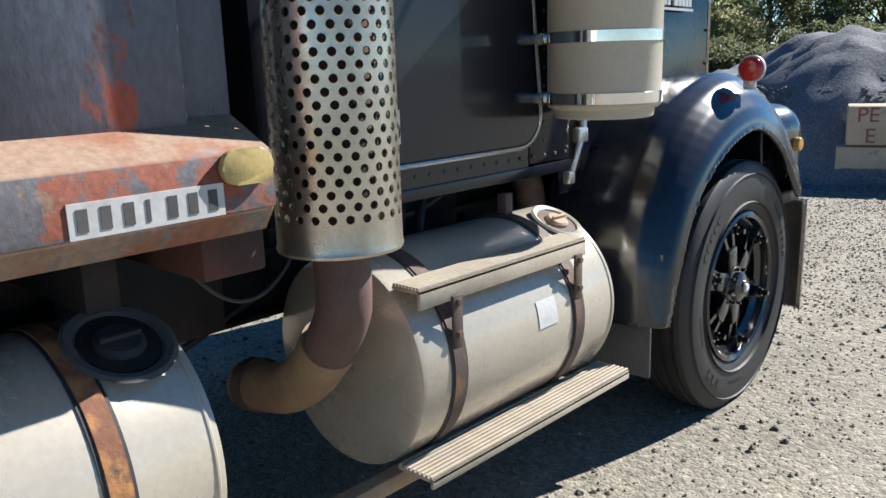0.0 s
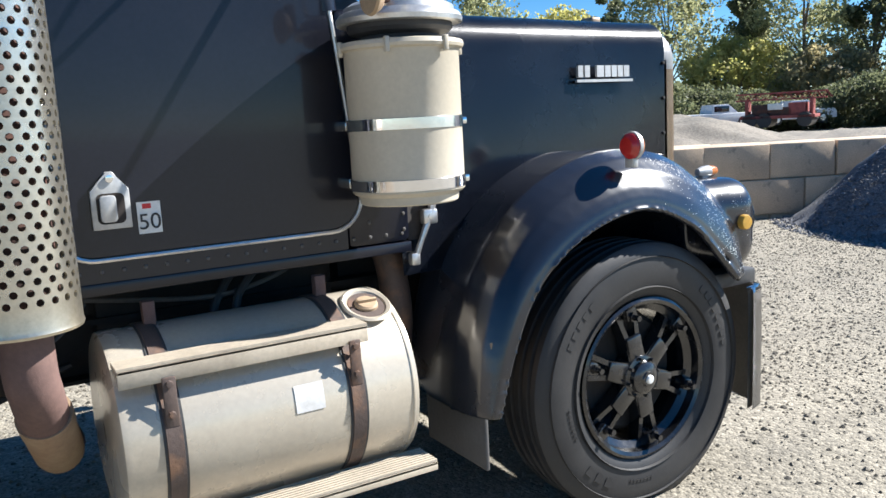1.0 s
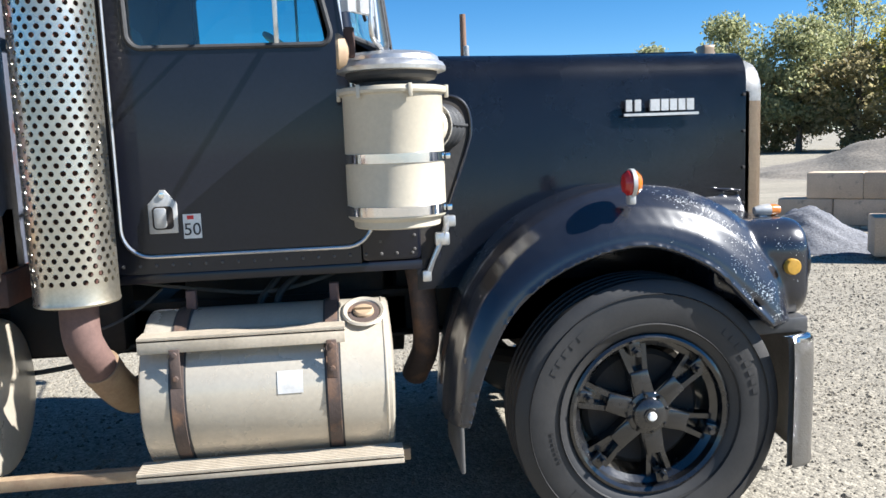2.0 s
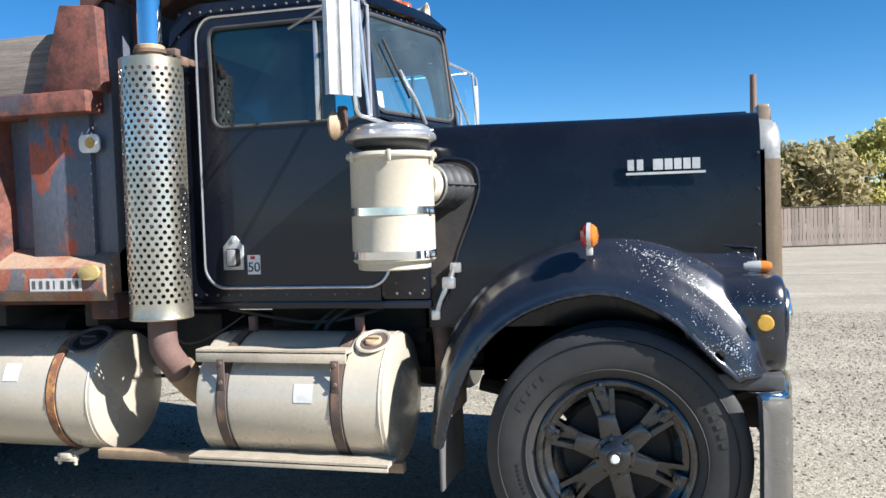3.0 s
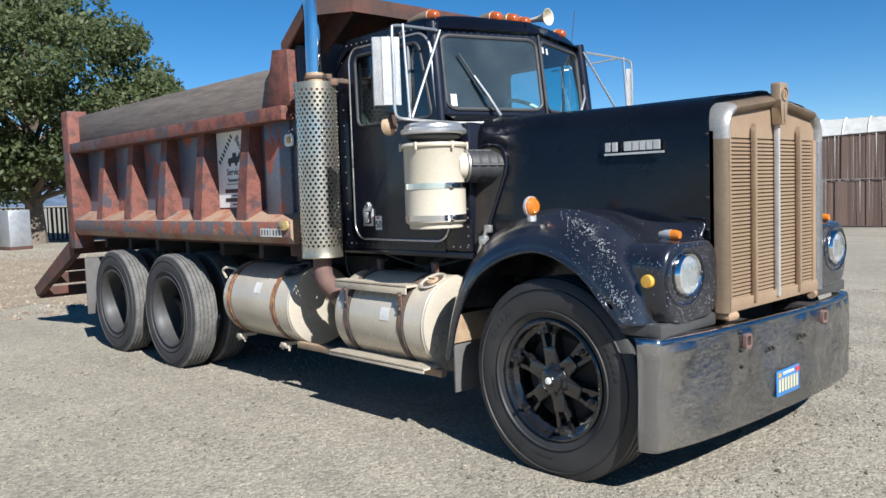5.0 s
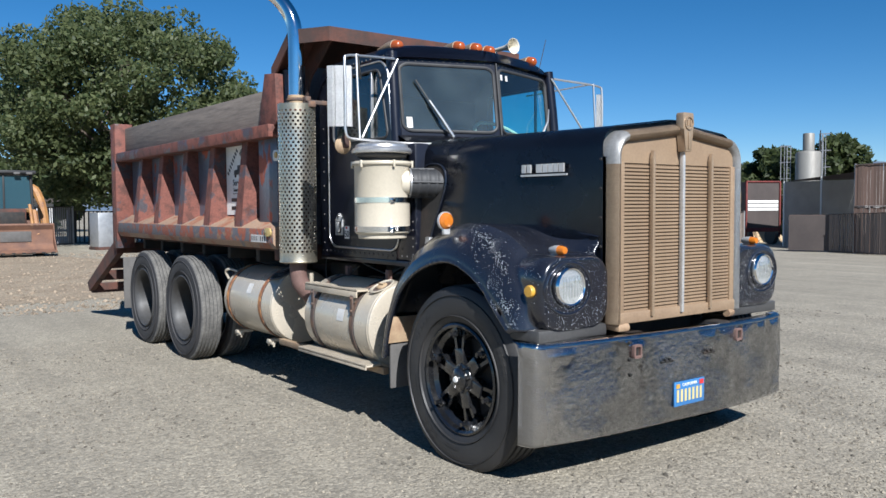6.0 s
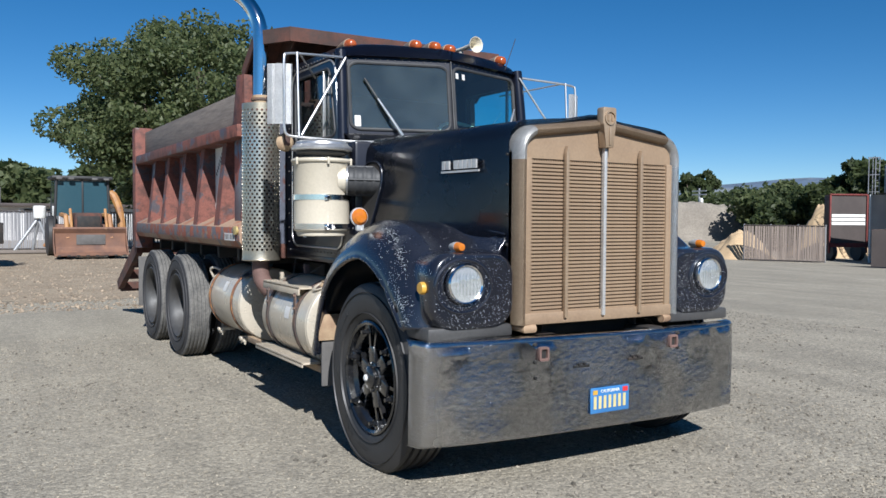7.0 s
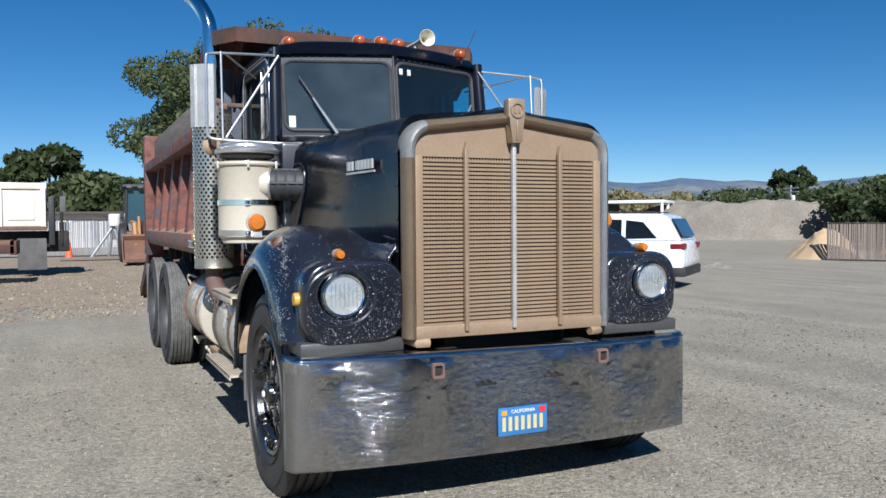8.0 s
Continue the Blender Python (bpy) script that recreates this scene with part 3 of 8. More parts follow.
# ---- fenders ----
CREST = [(-0.865, 0.56), (-0.825, 0.86), (-0.715, 1.13), (-0.50, 1.355), (-0.17, 1.485), (0.15, 1.48), (0.41, 1.37), (0.59, 1.17), (0.66, 0.90)]
LIP = [(-0.79, 0.56), (-0.705, 0.83), (-0.57, 1.06), (-0.33, 1.22), (-0.03, 1.28), (0.24, 1.18), (0.41, 1.02), (0.50, 0.93), (0.535, 0.90)]
INNER = [(-0.84, 0.56), (-0.80, 0.86), (-0.69, 1.13), (-0.48, 1.35), (-0.17, 1.47), (0.10, 1.45), (0.30, 1.385), (0.48, 1.345), (0.66, 1.325)]
crest = smooth_path([(0, *p) for p in CREST], 5)
lip = smooth_path([(0, *p) for p in LIP], 5)
inner = smooth_path([(0, *p) for p in INNER], 5)


def shell_of(rows, thick):
    """A closed shell: a grid of points and the same grid set inwards."""
    G = [[Vector(p) for p in row] for row in rows]
    n, m = len(G), len(G[0])
    mid = sum((p for row in G for p in row), Vector()) / (n * m) - Vector((0, 0, 0.5))
    bm = B()
    out = [[bm.verts.new(p) for p in row] for row in G]
    ins = []
    for i in range(n):
        row = []
        for j in range(m):
            du = G[min(i + 1, n - 1)][j] - G[max(i - 1, 0)][j]
            dv = G[i][min(j + 1, m - 1)] - G[i][max(j - 1, 0)]
            nv = du.cross(dv).normalized()
            if nv.dot(mid - G[i][j]) < 0:
                nv = -nv
            row.append(bm.verts.new(G[i][j] + nv * thick))
        ins.append(row)
    for i in range(n - 1):
        for j in range(m - 1):
            bm.faces.new([out[i][j], out[i + 1][j], out[i + 1][j + 1], out[i][j + 1]])
            bm.faces.new([ins[i][j], ins[i][j + 1], ins[i + 1][j + 1], ins[i + 1][j]])
    for i in range(n - 1):
        for j in (0, m - 1):
            bm.faces.new([out[i][j], ins[i][j], ins[i + 1][j], out[i + 1][j]])
    for j in range(m - 1):
        for i in (0, n - 1):
            bm.faces.new([out[i][j], out[i][j + 1], ins[i][j + 1], ins[i][j]])
    return bm


def fender_skin(s, cx):
    rows = []
    for c, l, i in zip(crest, lip, inner):
        rise = min(1.0, max(0.0, (i.z - 0.9) / 0.4))

        def P(x, a, b=None, t=0.0):
            q = a if b is None else a.lerp(b, t)
            return (cx + s * (x - CX), q.y, q.z)
        rows.append([(cx + s * (0.668 - CX), i.y, i.z + 0.10 * rise), (cx + s * (0.682 - CX), i.y, i.z + 0.055 * rise), (cx + s * (0.715 - CX), i.y, i.z + 0.02 * rise), P(0.78, i, c, 0.3), P(0.86, i, c, 0.6), P(0.96, i, c, 0.92), P(1.07, c), P(1.14, c, l, 0.14), P(1.2, c, l, 0.36), P(1.243, c, l, 0.66), P(1.262, c, l, 0.9), P(1.26, l), P(1.232, l, c, -0.05)])
    return shell_of(rows, 0.026)


def fender(s, cx, parent):
    """Fender and headlight pod, blended into one pressing."""
    bm = fender_skin(s, cx)
    poly = round_rect(0.64, 1.19, 0.89, 1.325, 0.14, 8)
    loops = []
    for y, kx, kz, k in ((0.30, 0.93, 0.8, 1.0), (0.48, 0.96, 0.92, 1.0), (0.58, 0.99, 0.98, 1.0), (0.64, 1.0, 1.0, 1.0), (0.672, 1.0, 1.0, 0.992), (0.697, 1.0, 1.0, 0.968), (0.711, 1.0, 1.0, 0.935), (0.716, 1.0, 1.0, 0.90)):
        loops.append([bm.verts.new((cx + s * (0.93 + (0.64 + (u - 0.64) * kx - 0.93) * k - CX), y, 1.11 + (1.315 + (v - 1.315) * kz - 1.11) * k)) for u, v in poly])
    hole = [(0.985 + 0.13 * math.cos(6.28319 * k / len(poly) + 0.2), 1.15 + 0.115 * math.sin(6.28319 * k / len(poly) + 0.2)) for k in range(len(poly))]
    loops.append([bm.verts.new((cx + s * (u - CX), 0.716, v)) for u, v in hole])
    loops.append([bm.verts.new((cx + s * (0.985 + (u - 0.985) * 0.9 - CX), 0.66, 1.15 + (v - 1.15) * 0.9)) for u, v in hole])
    n = len(poly)
    for A, C in zip(loops, loops[1:]):
        for i in range(n):
            bm.faces.new([A[i], A[(i + 1) % n], C[(i + 1) % n], C[i]])
    bm.faces.new(loops[-1])
    bm.faces.new(loops[0])
    bmesh.ops.recalc_face_normals(bm, faces=bm.faces)
    rough_me = bpy.data.meshes.new("fender_rough")
    bm.to_mesh(rough_me)
    rough_ob = new("fender_rough", rough_me)
    blend = rough_ob.modifiers.new("blend", "REMESH")
    blend.mode, blend.voxel_size = "VOXEL", 0.0095
    bpy.context.view_layer.update()
    bm.free()
    bm = B()
    bm.from_mesh(bpy.data.meshes.new_from_object(rough_ob.evaluated_get(bpy.context.evaluated_depsgraph_get())))
    bpy.data.objects.remove(rough_ob)
    for k in range(5):
        bmesh.ops.smooth_vert(bm, verts=bm.verts, factor=0.5, use_axis_x=True, use_axis_y=True, use_axis_z=True)
    seen, keep = set(), []
    for v in bm.verts:
        if v in seen:
            continue
        isle, todo = [], [v]
        seen.add(v)
        while todo:
            q = todo.pop()
            isle.append(q)
            for e in q.link_edges:
                w = e.other_vert(q)
                if w not in seen:
                    seen.add(w)
                    todo.append(w)
        keep.append(isle)
    keep.sort(key=len)
    bmesh.ops.delete(bm, geom=[v for isle in keep[:-1] for v in isle], context="VERTS")
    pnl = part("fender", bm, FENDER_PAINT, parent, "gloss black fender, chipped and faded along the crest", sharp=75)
    ring = [(cx + s * (0.99 + 0.178 * math.cos(a) - CX), 0.712, 1.14 + 0.145 * math.sin(a)) for a in [6.28319 * k / 40 for k in range(40)]]
    part("pressed_ring", loop_tube(B(), ring, 0.011), FENDER_PAINT, pnl)
    c = (cx + s * (0.985 - CX), 0, 1.15)
    g = group_of("headlight", parent)
    part("bezel", lathe(B(), [(0.097, 0.70), (0.112, 0.66), (0.118, 0.69), (0.114, 0.728), (0.104, 0.742), (0.097, 0.737)], "y", c, 40, close=True), CHROME, g, "chrome headlight bezel")
    part("reflector", lathe(B(), [(0.012, 0.655), (0.04, 0.662), (0.065, 0.68), (0.085, 0.703), (0.098, 0.73)], "y", c, 32), REFLECTOR, g, "bright fluted reflector")
    part("lens", lathe(B(), [(0.0, 0.762), (0.03, 0.76), (0.065, 0.752), (0.097, 0.737), (0.097, 0.732), (0.065, 0.747), (0.0, 0.756)], "y", c, 36), LENS, g, "round clear glass headlight lens")
    fl = B()
    for k in range(-3, 4):
        box(fl, c[0] + k * 0.022 - 0.001, c[0] + k * 0.022 + 0.001, 0.735, 0.744, 1.15 - 0.06, 1.15 + 0.06)
    part("lens_flutes", fl, LENS, g)
    part("bulb", lathe(B(), [(0, 0.72), (0.012, 0.715), (0.014, 0.68)], "y", c, 12), WHITE, g)
    return g


for s, cx in ((1, CX), (-1, CX)):
    fender(s, cx, truck)
    bm = box(B(), *(sorted((cx + s * 0.62, cx + s * 1.17))), 0.36, 0.70, 0.845, 0.915, 0.012)
    part("fender_valance", bm, VALANCE_GREY, truck, "dull grey metal valance above the bumper")
    # inner arch liner
    bm = sheet(B(), [[(cx + s * 0.57, y, z) for z in (0.75, 1.1, 1.42)] for y in (-0.7, -0.3, 0.1, 0.45)], 0.01)
    part("inner_fender", bm, DARK_IRON, truck)
    # cowl-side flap behind the wheel
    bm = box(B(), *sorted((cx + s * 0.72, cx + s * 1.16)), -0.80, -0.782, 0.34, 0.72, 0.006)
    part("mud_flap", bm, FLAP, truck, "dusty black rubber flap below the fender")
    part("flap_bracket", box(B(), *sorted((cx + s * 0.7, cx + s * 1.19)), -0.775, -0.765, 0.66, 0.84, 0.003), PIPE_TAN, truck)

# ---- hood: wider towards the cab ----
def hood_half(y):
    return 0.64 + 0.095 * max(0.0, 0.5 - y)


rows = []
for k in range(13):
    y = -0.92 + 1.60 * k / 12
    hw = hood_half(y)
    sh, cr, rad = 2.085 - 0.012 * k / 12, 2.125, 0.13
    zb = 1.06 if k < 8 else 0.93
    lean = 0.04 * (1 - (k / 12) ** 3)
    right = [(hw + lean, zb), (hw + lean, 1.4), (hw + lean * 0.46, 1.68), (hw, sh - rad)]
    for a in (20, 40, 60, 80):
        right.append((hw - rad + rad * math.cos(radians(a)), sh - rad + rad * math.sin(radians(a))))
    right += [(0.40, sh + 0.012), (0.2, sh + 0.03), (0.06, cr), (0.05, cr + 0.008), (0, cr + 0.01)]
    sec = right + [(-u, v) for u, v in reversed(right[:-1])]
    rows.append([(CX + u, y, z) for u, z in sec])
hood = part("hood", sheet(B(), rows, 0.01), BLACK_PAINT, truck, "long gloss black hood with a soft sky sheen", sharp=40)
for k in range(6):
    part("hood_rivet", lathe(B(), [(0, 0.682), (0.008, 0.68), (0.009, 0.672)], "x", (0, 0.668, 1.02 + 0.17 * k), 8), DARK_IRON, hood)

# ---- grille shell ----
shell = group_of("grille", truck)
outline = [(-0.635, 0.91), (-0.635, 1.4), (-0.635, 1.84)]
for k in range(7):
    a = radians(180 - 75 * k / 6)
    outline.append((-0.475 + 0.16 * math.cos(a), 1.885 + 0.16 * math.sin(a)))
outline += [(-0.25, 2.072), (0, 2.105)]
outline += [(-u, v) for u, v in reversed(outline[:-1])]
rows = []
for i, (u, v) in enumerate(outline):
    d = Vector((outline[min(i + 1, len(outline) - 1)][0] - outline[max(i - 1, 0)][0], outline[min(i + 1, len(outline) - 1)][1] - outline[max(i - 1, 0)][1])).normalized()
    nin = Vector((d.y, -d.x))
    row = []
    for off, y in ((0.0, 0.655), (0.0, 0.70), (0.004, 0.735), (0.016, 0.762), (0.034, 0.774), (0.054, 0.766), (0.066, 0.745), (0.068, 0.715)):
        row.append((CX + u + nin.x * off, y, v + nin.y * off))
    rows.append(row)
for nm, i0, i1, mt, lb in (("shell_side", 0, 2, STAINLESS, "shell side rubbed to bright metal"), ("shell_corner", 2, 9, DULL_ALU, "bare metal shell corner"), ("shell_top", 9, 13, GRILLE_TUBE, "tan rounded radiator shell"),
                           ("shell_corner", 13, 20, DULL_ALU, "bare metal shell corner"), ("shell_side", 20, 22, GRILLE_TUBE, "tan rounded radiator shell")):
    part(nm, sheet(B(), rows[i0:i1 + 1], 0.006), mt, shell, lb, sharp=45)
head = [(-0.58, 1.85), (-0.58, 1.88), (-0.54, 1.97), (-0.48, 2.0), (-0.25, 2.03), (0, 2.06), (0.25, 2.03), (0.48, 2.0), (0.54, 1.97), (0.58, 1.88), (0.58, 1.85)]
part("header_panel", prism(B(), [(CX + u, v) for u, v in head], "y", 0.715, 0.733), GRILLE, shell, "flat tan panel above the screen")
for s in (-1, 1):
    part("side_strip", box(B(), *sorted((CX + s * 0.528, CX + s * 0.585)), 0.715, 0.748, 0.915, 1.852, 0.004), GRILLE, shell)
part("bottom_bar", box(B(), CX - 0.6, CX + 0.6, 0.72, 0.755, 0.905, 0.972, 0.005), GRILLE, shell, "dented tan bottom bar")
part("radiator_core", box(B(), CX - 0.53, CX + 0.53, 0.66, 0.675, 0.95, 1.86), DARK_IRON, shell, "dark radiator core behind the screen")
slat_bm = box(B(), CX - 0.529, CX + 0.529, 0.724, 0.736, -0.0075, 0.0055)
for k in range(62):
    x = CX - 0.524 + 1.048 * k / 61
    box(slat_bm, x - 0.004, x + 0.004, 0.714, 0.726, 0.005, 0.0164)
slat = part("slat", slat_bm, GRILLE, shell, smooth=False)
slat.location.z = 0.976
slat.parent = shell
for k in range(1, 41):
    c = slat.copy()
    scene.collection.objects.link(c)
    c.location.z = 0.976 + 0.0214 * k
for x, zt in ((0.318, 1.93), (0.03, 1.95), (-0.263, 1.93)):
    bm = prism(B(), [(x - 0.011, 0.935), (x + 0.011, 0.935), (x + 0.011, zt - 0.05), (x, zt), (x - 0.011, zt - 0.05)], "y", 0.742, 0.772, 0.003)
    part("grille_bar", bm, DULL_ALU if abs(x - 0.03) < 0.01 else GRILLE_TUBE, shell, "upright bar with a pointed top")
bm = prism(B(), [(CX - 0.032, 1.93), (CX + 0.032, 1.93), (CX + 0.036, 2.03), (CX + 0.052, 2.07), (CX + 0.052, 2.155), (CX + 0.046, 2.168), (CX - 0.046, 2.168), (CX - 0.052, 2.155), (CX - 0.052, 2.07), (CX - 0.036, 2.03)], "y", 0.742, 0.80, 0.006)
lathe(bm, [(0.033, 0.80), (0.033, 0.808), (0.042, 0.808), (0.042, 0.80)], "y", (CX, 0, 2.105), 28, close=True)
box(bm, CX - 0.006, CX + 0.006, 0.80, 0.807, 1.945, 2.05, 0.002)
part("hood_ornament", bm, GRILLE_TUBE, shell, "cast tan badge block on top of the shell")
bm = box(B(), CX - 0.022, CX - 0.01, 0.80, 0.806, 2.088, 2.122)
box(bm, CX + 0.008, CX + 0.02, 0.80, 0.806, 2.088, 2.122)
part("badge_mark", bm, GRILLE, shell)
for s in (-1, 1):
    part("tow_eye", tube(B(), [(CX + s * 0.60, 0.6, 0.9), (CX + s * 0.56, 0.74, 0.885), (CX + s * 0.5, 0.745, 0.885)], 0.026, 10), PIPE_TAN, truck, "rusty tan shackle under the grille")

# ---- bumper ----
def bumper_y(x):
    a = abs(x - 0.02) / 1.245
    return 0.795 - 0.095 * a ** 3.2 - (0.10 * max(0.0, (a - 0.965) / 0.035) ** 2)


rows = []
for z, dy in ((0.262, -0.02), (0.268, -0.004), (0.28, 0.0), (0.35, 0.0), (0.45, 0.002), (0.55, 0.004), (0.65, 0.004), (0.75, 0.003), (0.805, 0.0), (0.824, -0.005), (0.836, -0.018), (0.84, -0.05)):
    rows.append([(x, bumper_y(x) + dy, z + 0.012 * math.sin(x * 1.2)) for x in [0.02 + 1.245 * math.copysign(1 - (1 - abs(k) / 24) ** 1.6, k) for k in range(-24, 25)]])
bumper = part("bumper", sheet(B(), rows[:9], 0.012), BUMPER, truck, "wide dull chrome bumper, pitted, matt at one end, with a bright top roll", sharp=60)
part("top_roll", sheet(B(), [rows[8], [(x, y + 0.002, z + 0.006) for x, y, z in rows[8]]] + rows[9:], 0.012), CHROME, bumper, "bright polished top roll", sharp=60)
part("bumper_back", sheet(B(), [[(0.02 + (x - 0.02) * 0.987, y - 0.016, z) for x, y, z in r] for r in rows[1:-2]], 0.004), BUMPER_END, bumper, "dull grey back of the bumper", sharp=60)
for x in (0.507, -0.521):
    y = bumper_y(x) + 0.004
    bm = B()
    ring_panel(bm, round_rect(x - 0.034, x + 0.034, 0.705, 0.785, 0.012, 3), round_rect(x - 0.022, x + 0.022, 0.718, 0.772, 0.008, 3), lambda u, v: (u, y + 0.02, v), 0.02)
    part("tow_slot_frame", bm, PIPE_RUST, bumper, "rusty square tow slot")
    # dark plate inside the frame, painted shade of the hole; the bumper isn't cut
    part("tow_slot", box(B(), x - 0.022, x + 0.022, y + 0.002, y + 0.004, 0.718, 0.772), DARK_IRON, bumper)
for x, z in ((0.225, 0.655), (-0.2, 0.665)):
    y = bumper_y(x) + 0.005
    bm = box(B(), x - 0.06, x + 0.06, y, y + 0.005, z - 0.012, z + 0.004, 0.002)
    for dx in (-0.02, 0.02):
        lathe(bm, [(0, y + 0.014), (0.009, y + 0.013), (0.01, y)], "y", (x + dx, 0, z + 0.008), 10)
    part("bumper_bolt", bm, DARK_IRON, bumper)
for x, z in ((0.56, 0.70), (0.56, 0.80), (-0.575, 0.70), (-0.575, 0.79), (0.555, 0.61)):
    y = bumper_y(x)
    part("bumper_bolt", lathe(B(), [(0, y + 0.014), (0.01, y + 0.012), (0.012, y)], "y", (x, 0, z), 10), DARK_IRON, bumper)
for s in (-1, 1):
    part("bumper_bracket", box(B(), *sorted((s * 0.34, s * 0.46)), 0.55, 0.78, 0.5, 0.84, 0.01), DARK_IRON, truck)
# licence plate, its characters as bars
px, pz = 0.005, 0.435
py = bumper_y(0) + 0.006
plate = part("licence_plate", box(B(), px - 0.152, px + 0.152, py, py + 0.006, pz - 0.076, pz + 0.076, 0.002), PLATE_BLUE, bumper, "blue licence plate with gold characters")
for k in range(7):
    u = px + 0.118 - 0.0385 * k
    part("plate_bar", box(B(), u - 0.0105, u + 0.0105, py + 0.006, py + 0.0085, pz - 0.05, pz + 0.026), PLATE_GOLD, plate)
part("plate_sticker", box(B(), px - 0.14, px - 0.10, py + 0.006, py + 0.0087, pz + 0.038, pz + 0.066), STICKER_RED, plate)
part("plate_sticker", box(B(), px + 0.10, px + 0.135, py + 0.006, py + 0.0087, pz + 0.036, pz + 0.062), AMBER_YELLOW, plate)

# ---- cab ----
cab = group_of("cab", truck)
XS = 0.86


def rake(u, v):
    """The front edge of the door leans back with the screen above the belt."""
    return u - 0.26 * max(0.0, v - 2.08) * max(0.0, min(1.0, (u + 2.142) / 1.04))


def side(s):
    def put(u, v):
        return (CX + s * (XS - 0.006), rake(u, v), v)
    bm = ring_panel(B(), round_rect(-2.31, -1.16, 1.2, 2.78, 0.2), round_rect(-2.07, -1.215, 2.115, 2.645, 0.06), put, -0.03 * s)
    part("side_panel", bm, CAB_PAINT, cab, "black cab side with rows of rivets")
    part("side_skirt", box(B(), *sorted((CX + s * (XS - 0.034), CX + s * (XS - 0.009))), -2.31, -1.16, 1.2, 1.42), CAB_PAINT, cab)

    def out(u, v):
        return (CX + s * (XS - 0.004), rake(u, v), v)
    bm = ring_panel(B(), round_rect(-2.13, -1.115, 1.285, 2.69, 0.11), round_rect(-2.05, -1.225, 2.125, 2.635, 0.055), out, 0.012 * s)
    door = part("door", bm, CAB_PAINT, cab, "gloss black riveted cab door")
    part("door_seal", loop_tube(B(), [(CX + s * (XS + 0.003), rake(u, v), v) for u, v in round_rect(-2.142, -1.103, 1.273, 2.702, 0.12, 8)], 0.009), STAINLESS, door, "worn bright door trim")
    part("window_seal", loop_tube(B(), [(CX + s * (XS + 0.006), rake(u, v), v) for u, v in round_rect(-2.055, -1.22, 2.12, 2.64, 0.06, 8)], 0.012), BLACK_RUBBER, door)
    pane = part("window_pane", slab(B(), round_rect(-2.06, -1.215, 2.115, 2.645, 0.06), lambda u, v: (CX + s * (XS - 0.014), rake(u, v), v), 0.005), GLASS, door, "blue-green tinted side glass")
    pane.visible_shadow = False
    part("quarter_post", box(B(), *sorted((CX + s * (XS - 0.01), CX + s * (XS + 0.014))), -1.47, -1.452, 2.12, 2.64, 0.003), STAINLESS, door)
    return door


door_r = side(1)
side(-1)
bm = box(B(), CX - XS, CX + XS, -1.16, -0.90, 1.2, 2.06, 0.025)
part("cowl", bm, CAB_PAINT, cab, "black riveted cowl ahead of the door")
part("rear_wall", box(B(), CX - XS + 0.03, CX + XS - 0.03, -2.31, -2.27, 1.2, 2.6, 0.01), CAB_PAINT, cab)
part("cab_floor", box(B(), CX - XS + 0.03, CX + XS - 0.03, -2.27, -1.16, 1.2, 1.26), CAB_INSIDE, cab)
rows = []
for j in range(15):
    v = -1 + 2 * j / 14
    y = -1.735 + 0.60 * v
    row = []
    for i in range(21):
        u = -1 + 2 * i / 20
        fall = (1 - abs(u) ** 5) ** 0.5 if abs(u) < 1 else 0
        fv = (1 - abs(v) ** (6 if v > 0 else 4)) ** 0.5 if abs(v) < 1 else 0
        yy = y if v < 0 else -1.735 + v * (0.75 - 0.265 * abs(u))
        sag = 0.2 * max(0.0, (-v - 0.55) / 0.45) ** 2
        row.append((CX + u * (XS + 0.012), yy, 2.71 - sag + 0.16 * min(fall, 1) * (0.35 + 0.65 * fv) * (0.4 + 0.6 * fv)))
    rows.append(row)
part("cab_roof", sheet(B(), rows, 0.015), CAB_PAINT, cab, "domed black cab roof, dull and dusty", sharp=40)


def ws(s):
    def put(u, v):
        return (CX + s * 0.815 * u, -0.94 - 0.255 * u - 0.075 * v, 2.085 + 0.64 * v)
    m = Matrix.Identity(4)
    bm = ring_panel(B(), round_rect(0.0, 1.0, 0, 1, 0.02), round_rect(0.03, 0.93, 0.14, 0.93, 0.09), put, 0.02 * s)
    fr = part("windscreen_frame", bm, CAB_PAINT, cab, "black windscreen surround with rivets")
    part("windscreen_seal", loop_tube(B(), [put(u, v) for u, v in round_rect(0.028, 0.932, 0.138, 0.932, 0.09, 8)], 0.014), BLACK_RUBBER, fr)
    pane = part("windscreen", slab(B(), round_rect(0.025, 0.935, 0.135, 0.935, 0.09), put, 0.005), SCREEN if s > 0 else GLASS, cab, "half of a split windscreen, greenish glass")
    pane.visible_shadow = False
    part("a_pillar", tube(B(), [(CX + s * 0.83, -1.18, 2.05), (CX + s * 0.825, -1.215, 2.4), (CX + s * 0.815, -1.26, 2.76)], 0.045, 12), CAB_PAINT, cab)
    return put


ws_put = ws(1)
ws_far = ws(-1)
bm = B()
bm.faces.new([bm.verts.new(Vector(ws_put(u, v)) + Vector((0, 0.006, 0))) for u, v in ((0.845, 0.17), (0.90, 0.17), (0.90, 0.30), (0.845, 0.30))])
part("screen_sticker", bm, FADED_STICKER, cab, "small white paper on the windscreen", smooth=False)
for u in (0.06, 0.15):
    bm = B()
    bm.faces.new([bm.verts.new(Vector(ws_far(a, b)) + Vector((0, 0.006, 0))) for a, b in ((u, 0.80), (u + 0.04, 0.80), (u + 0.04, 0.87), (u, 0.87))])
    part("screen_sticker", bm, FADED_STICKER, cab, smooth=False)
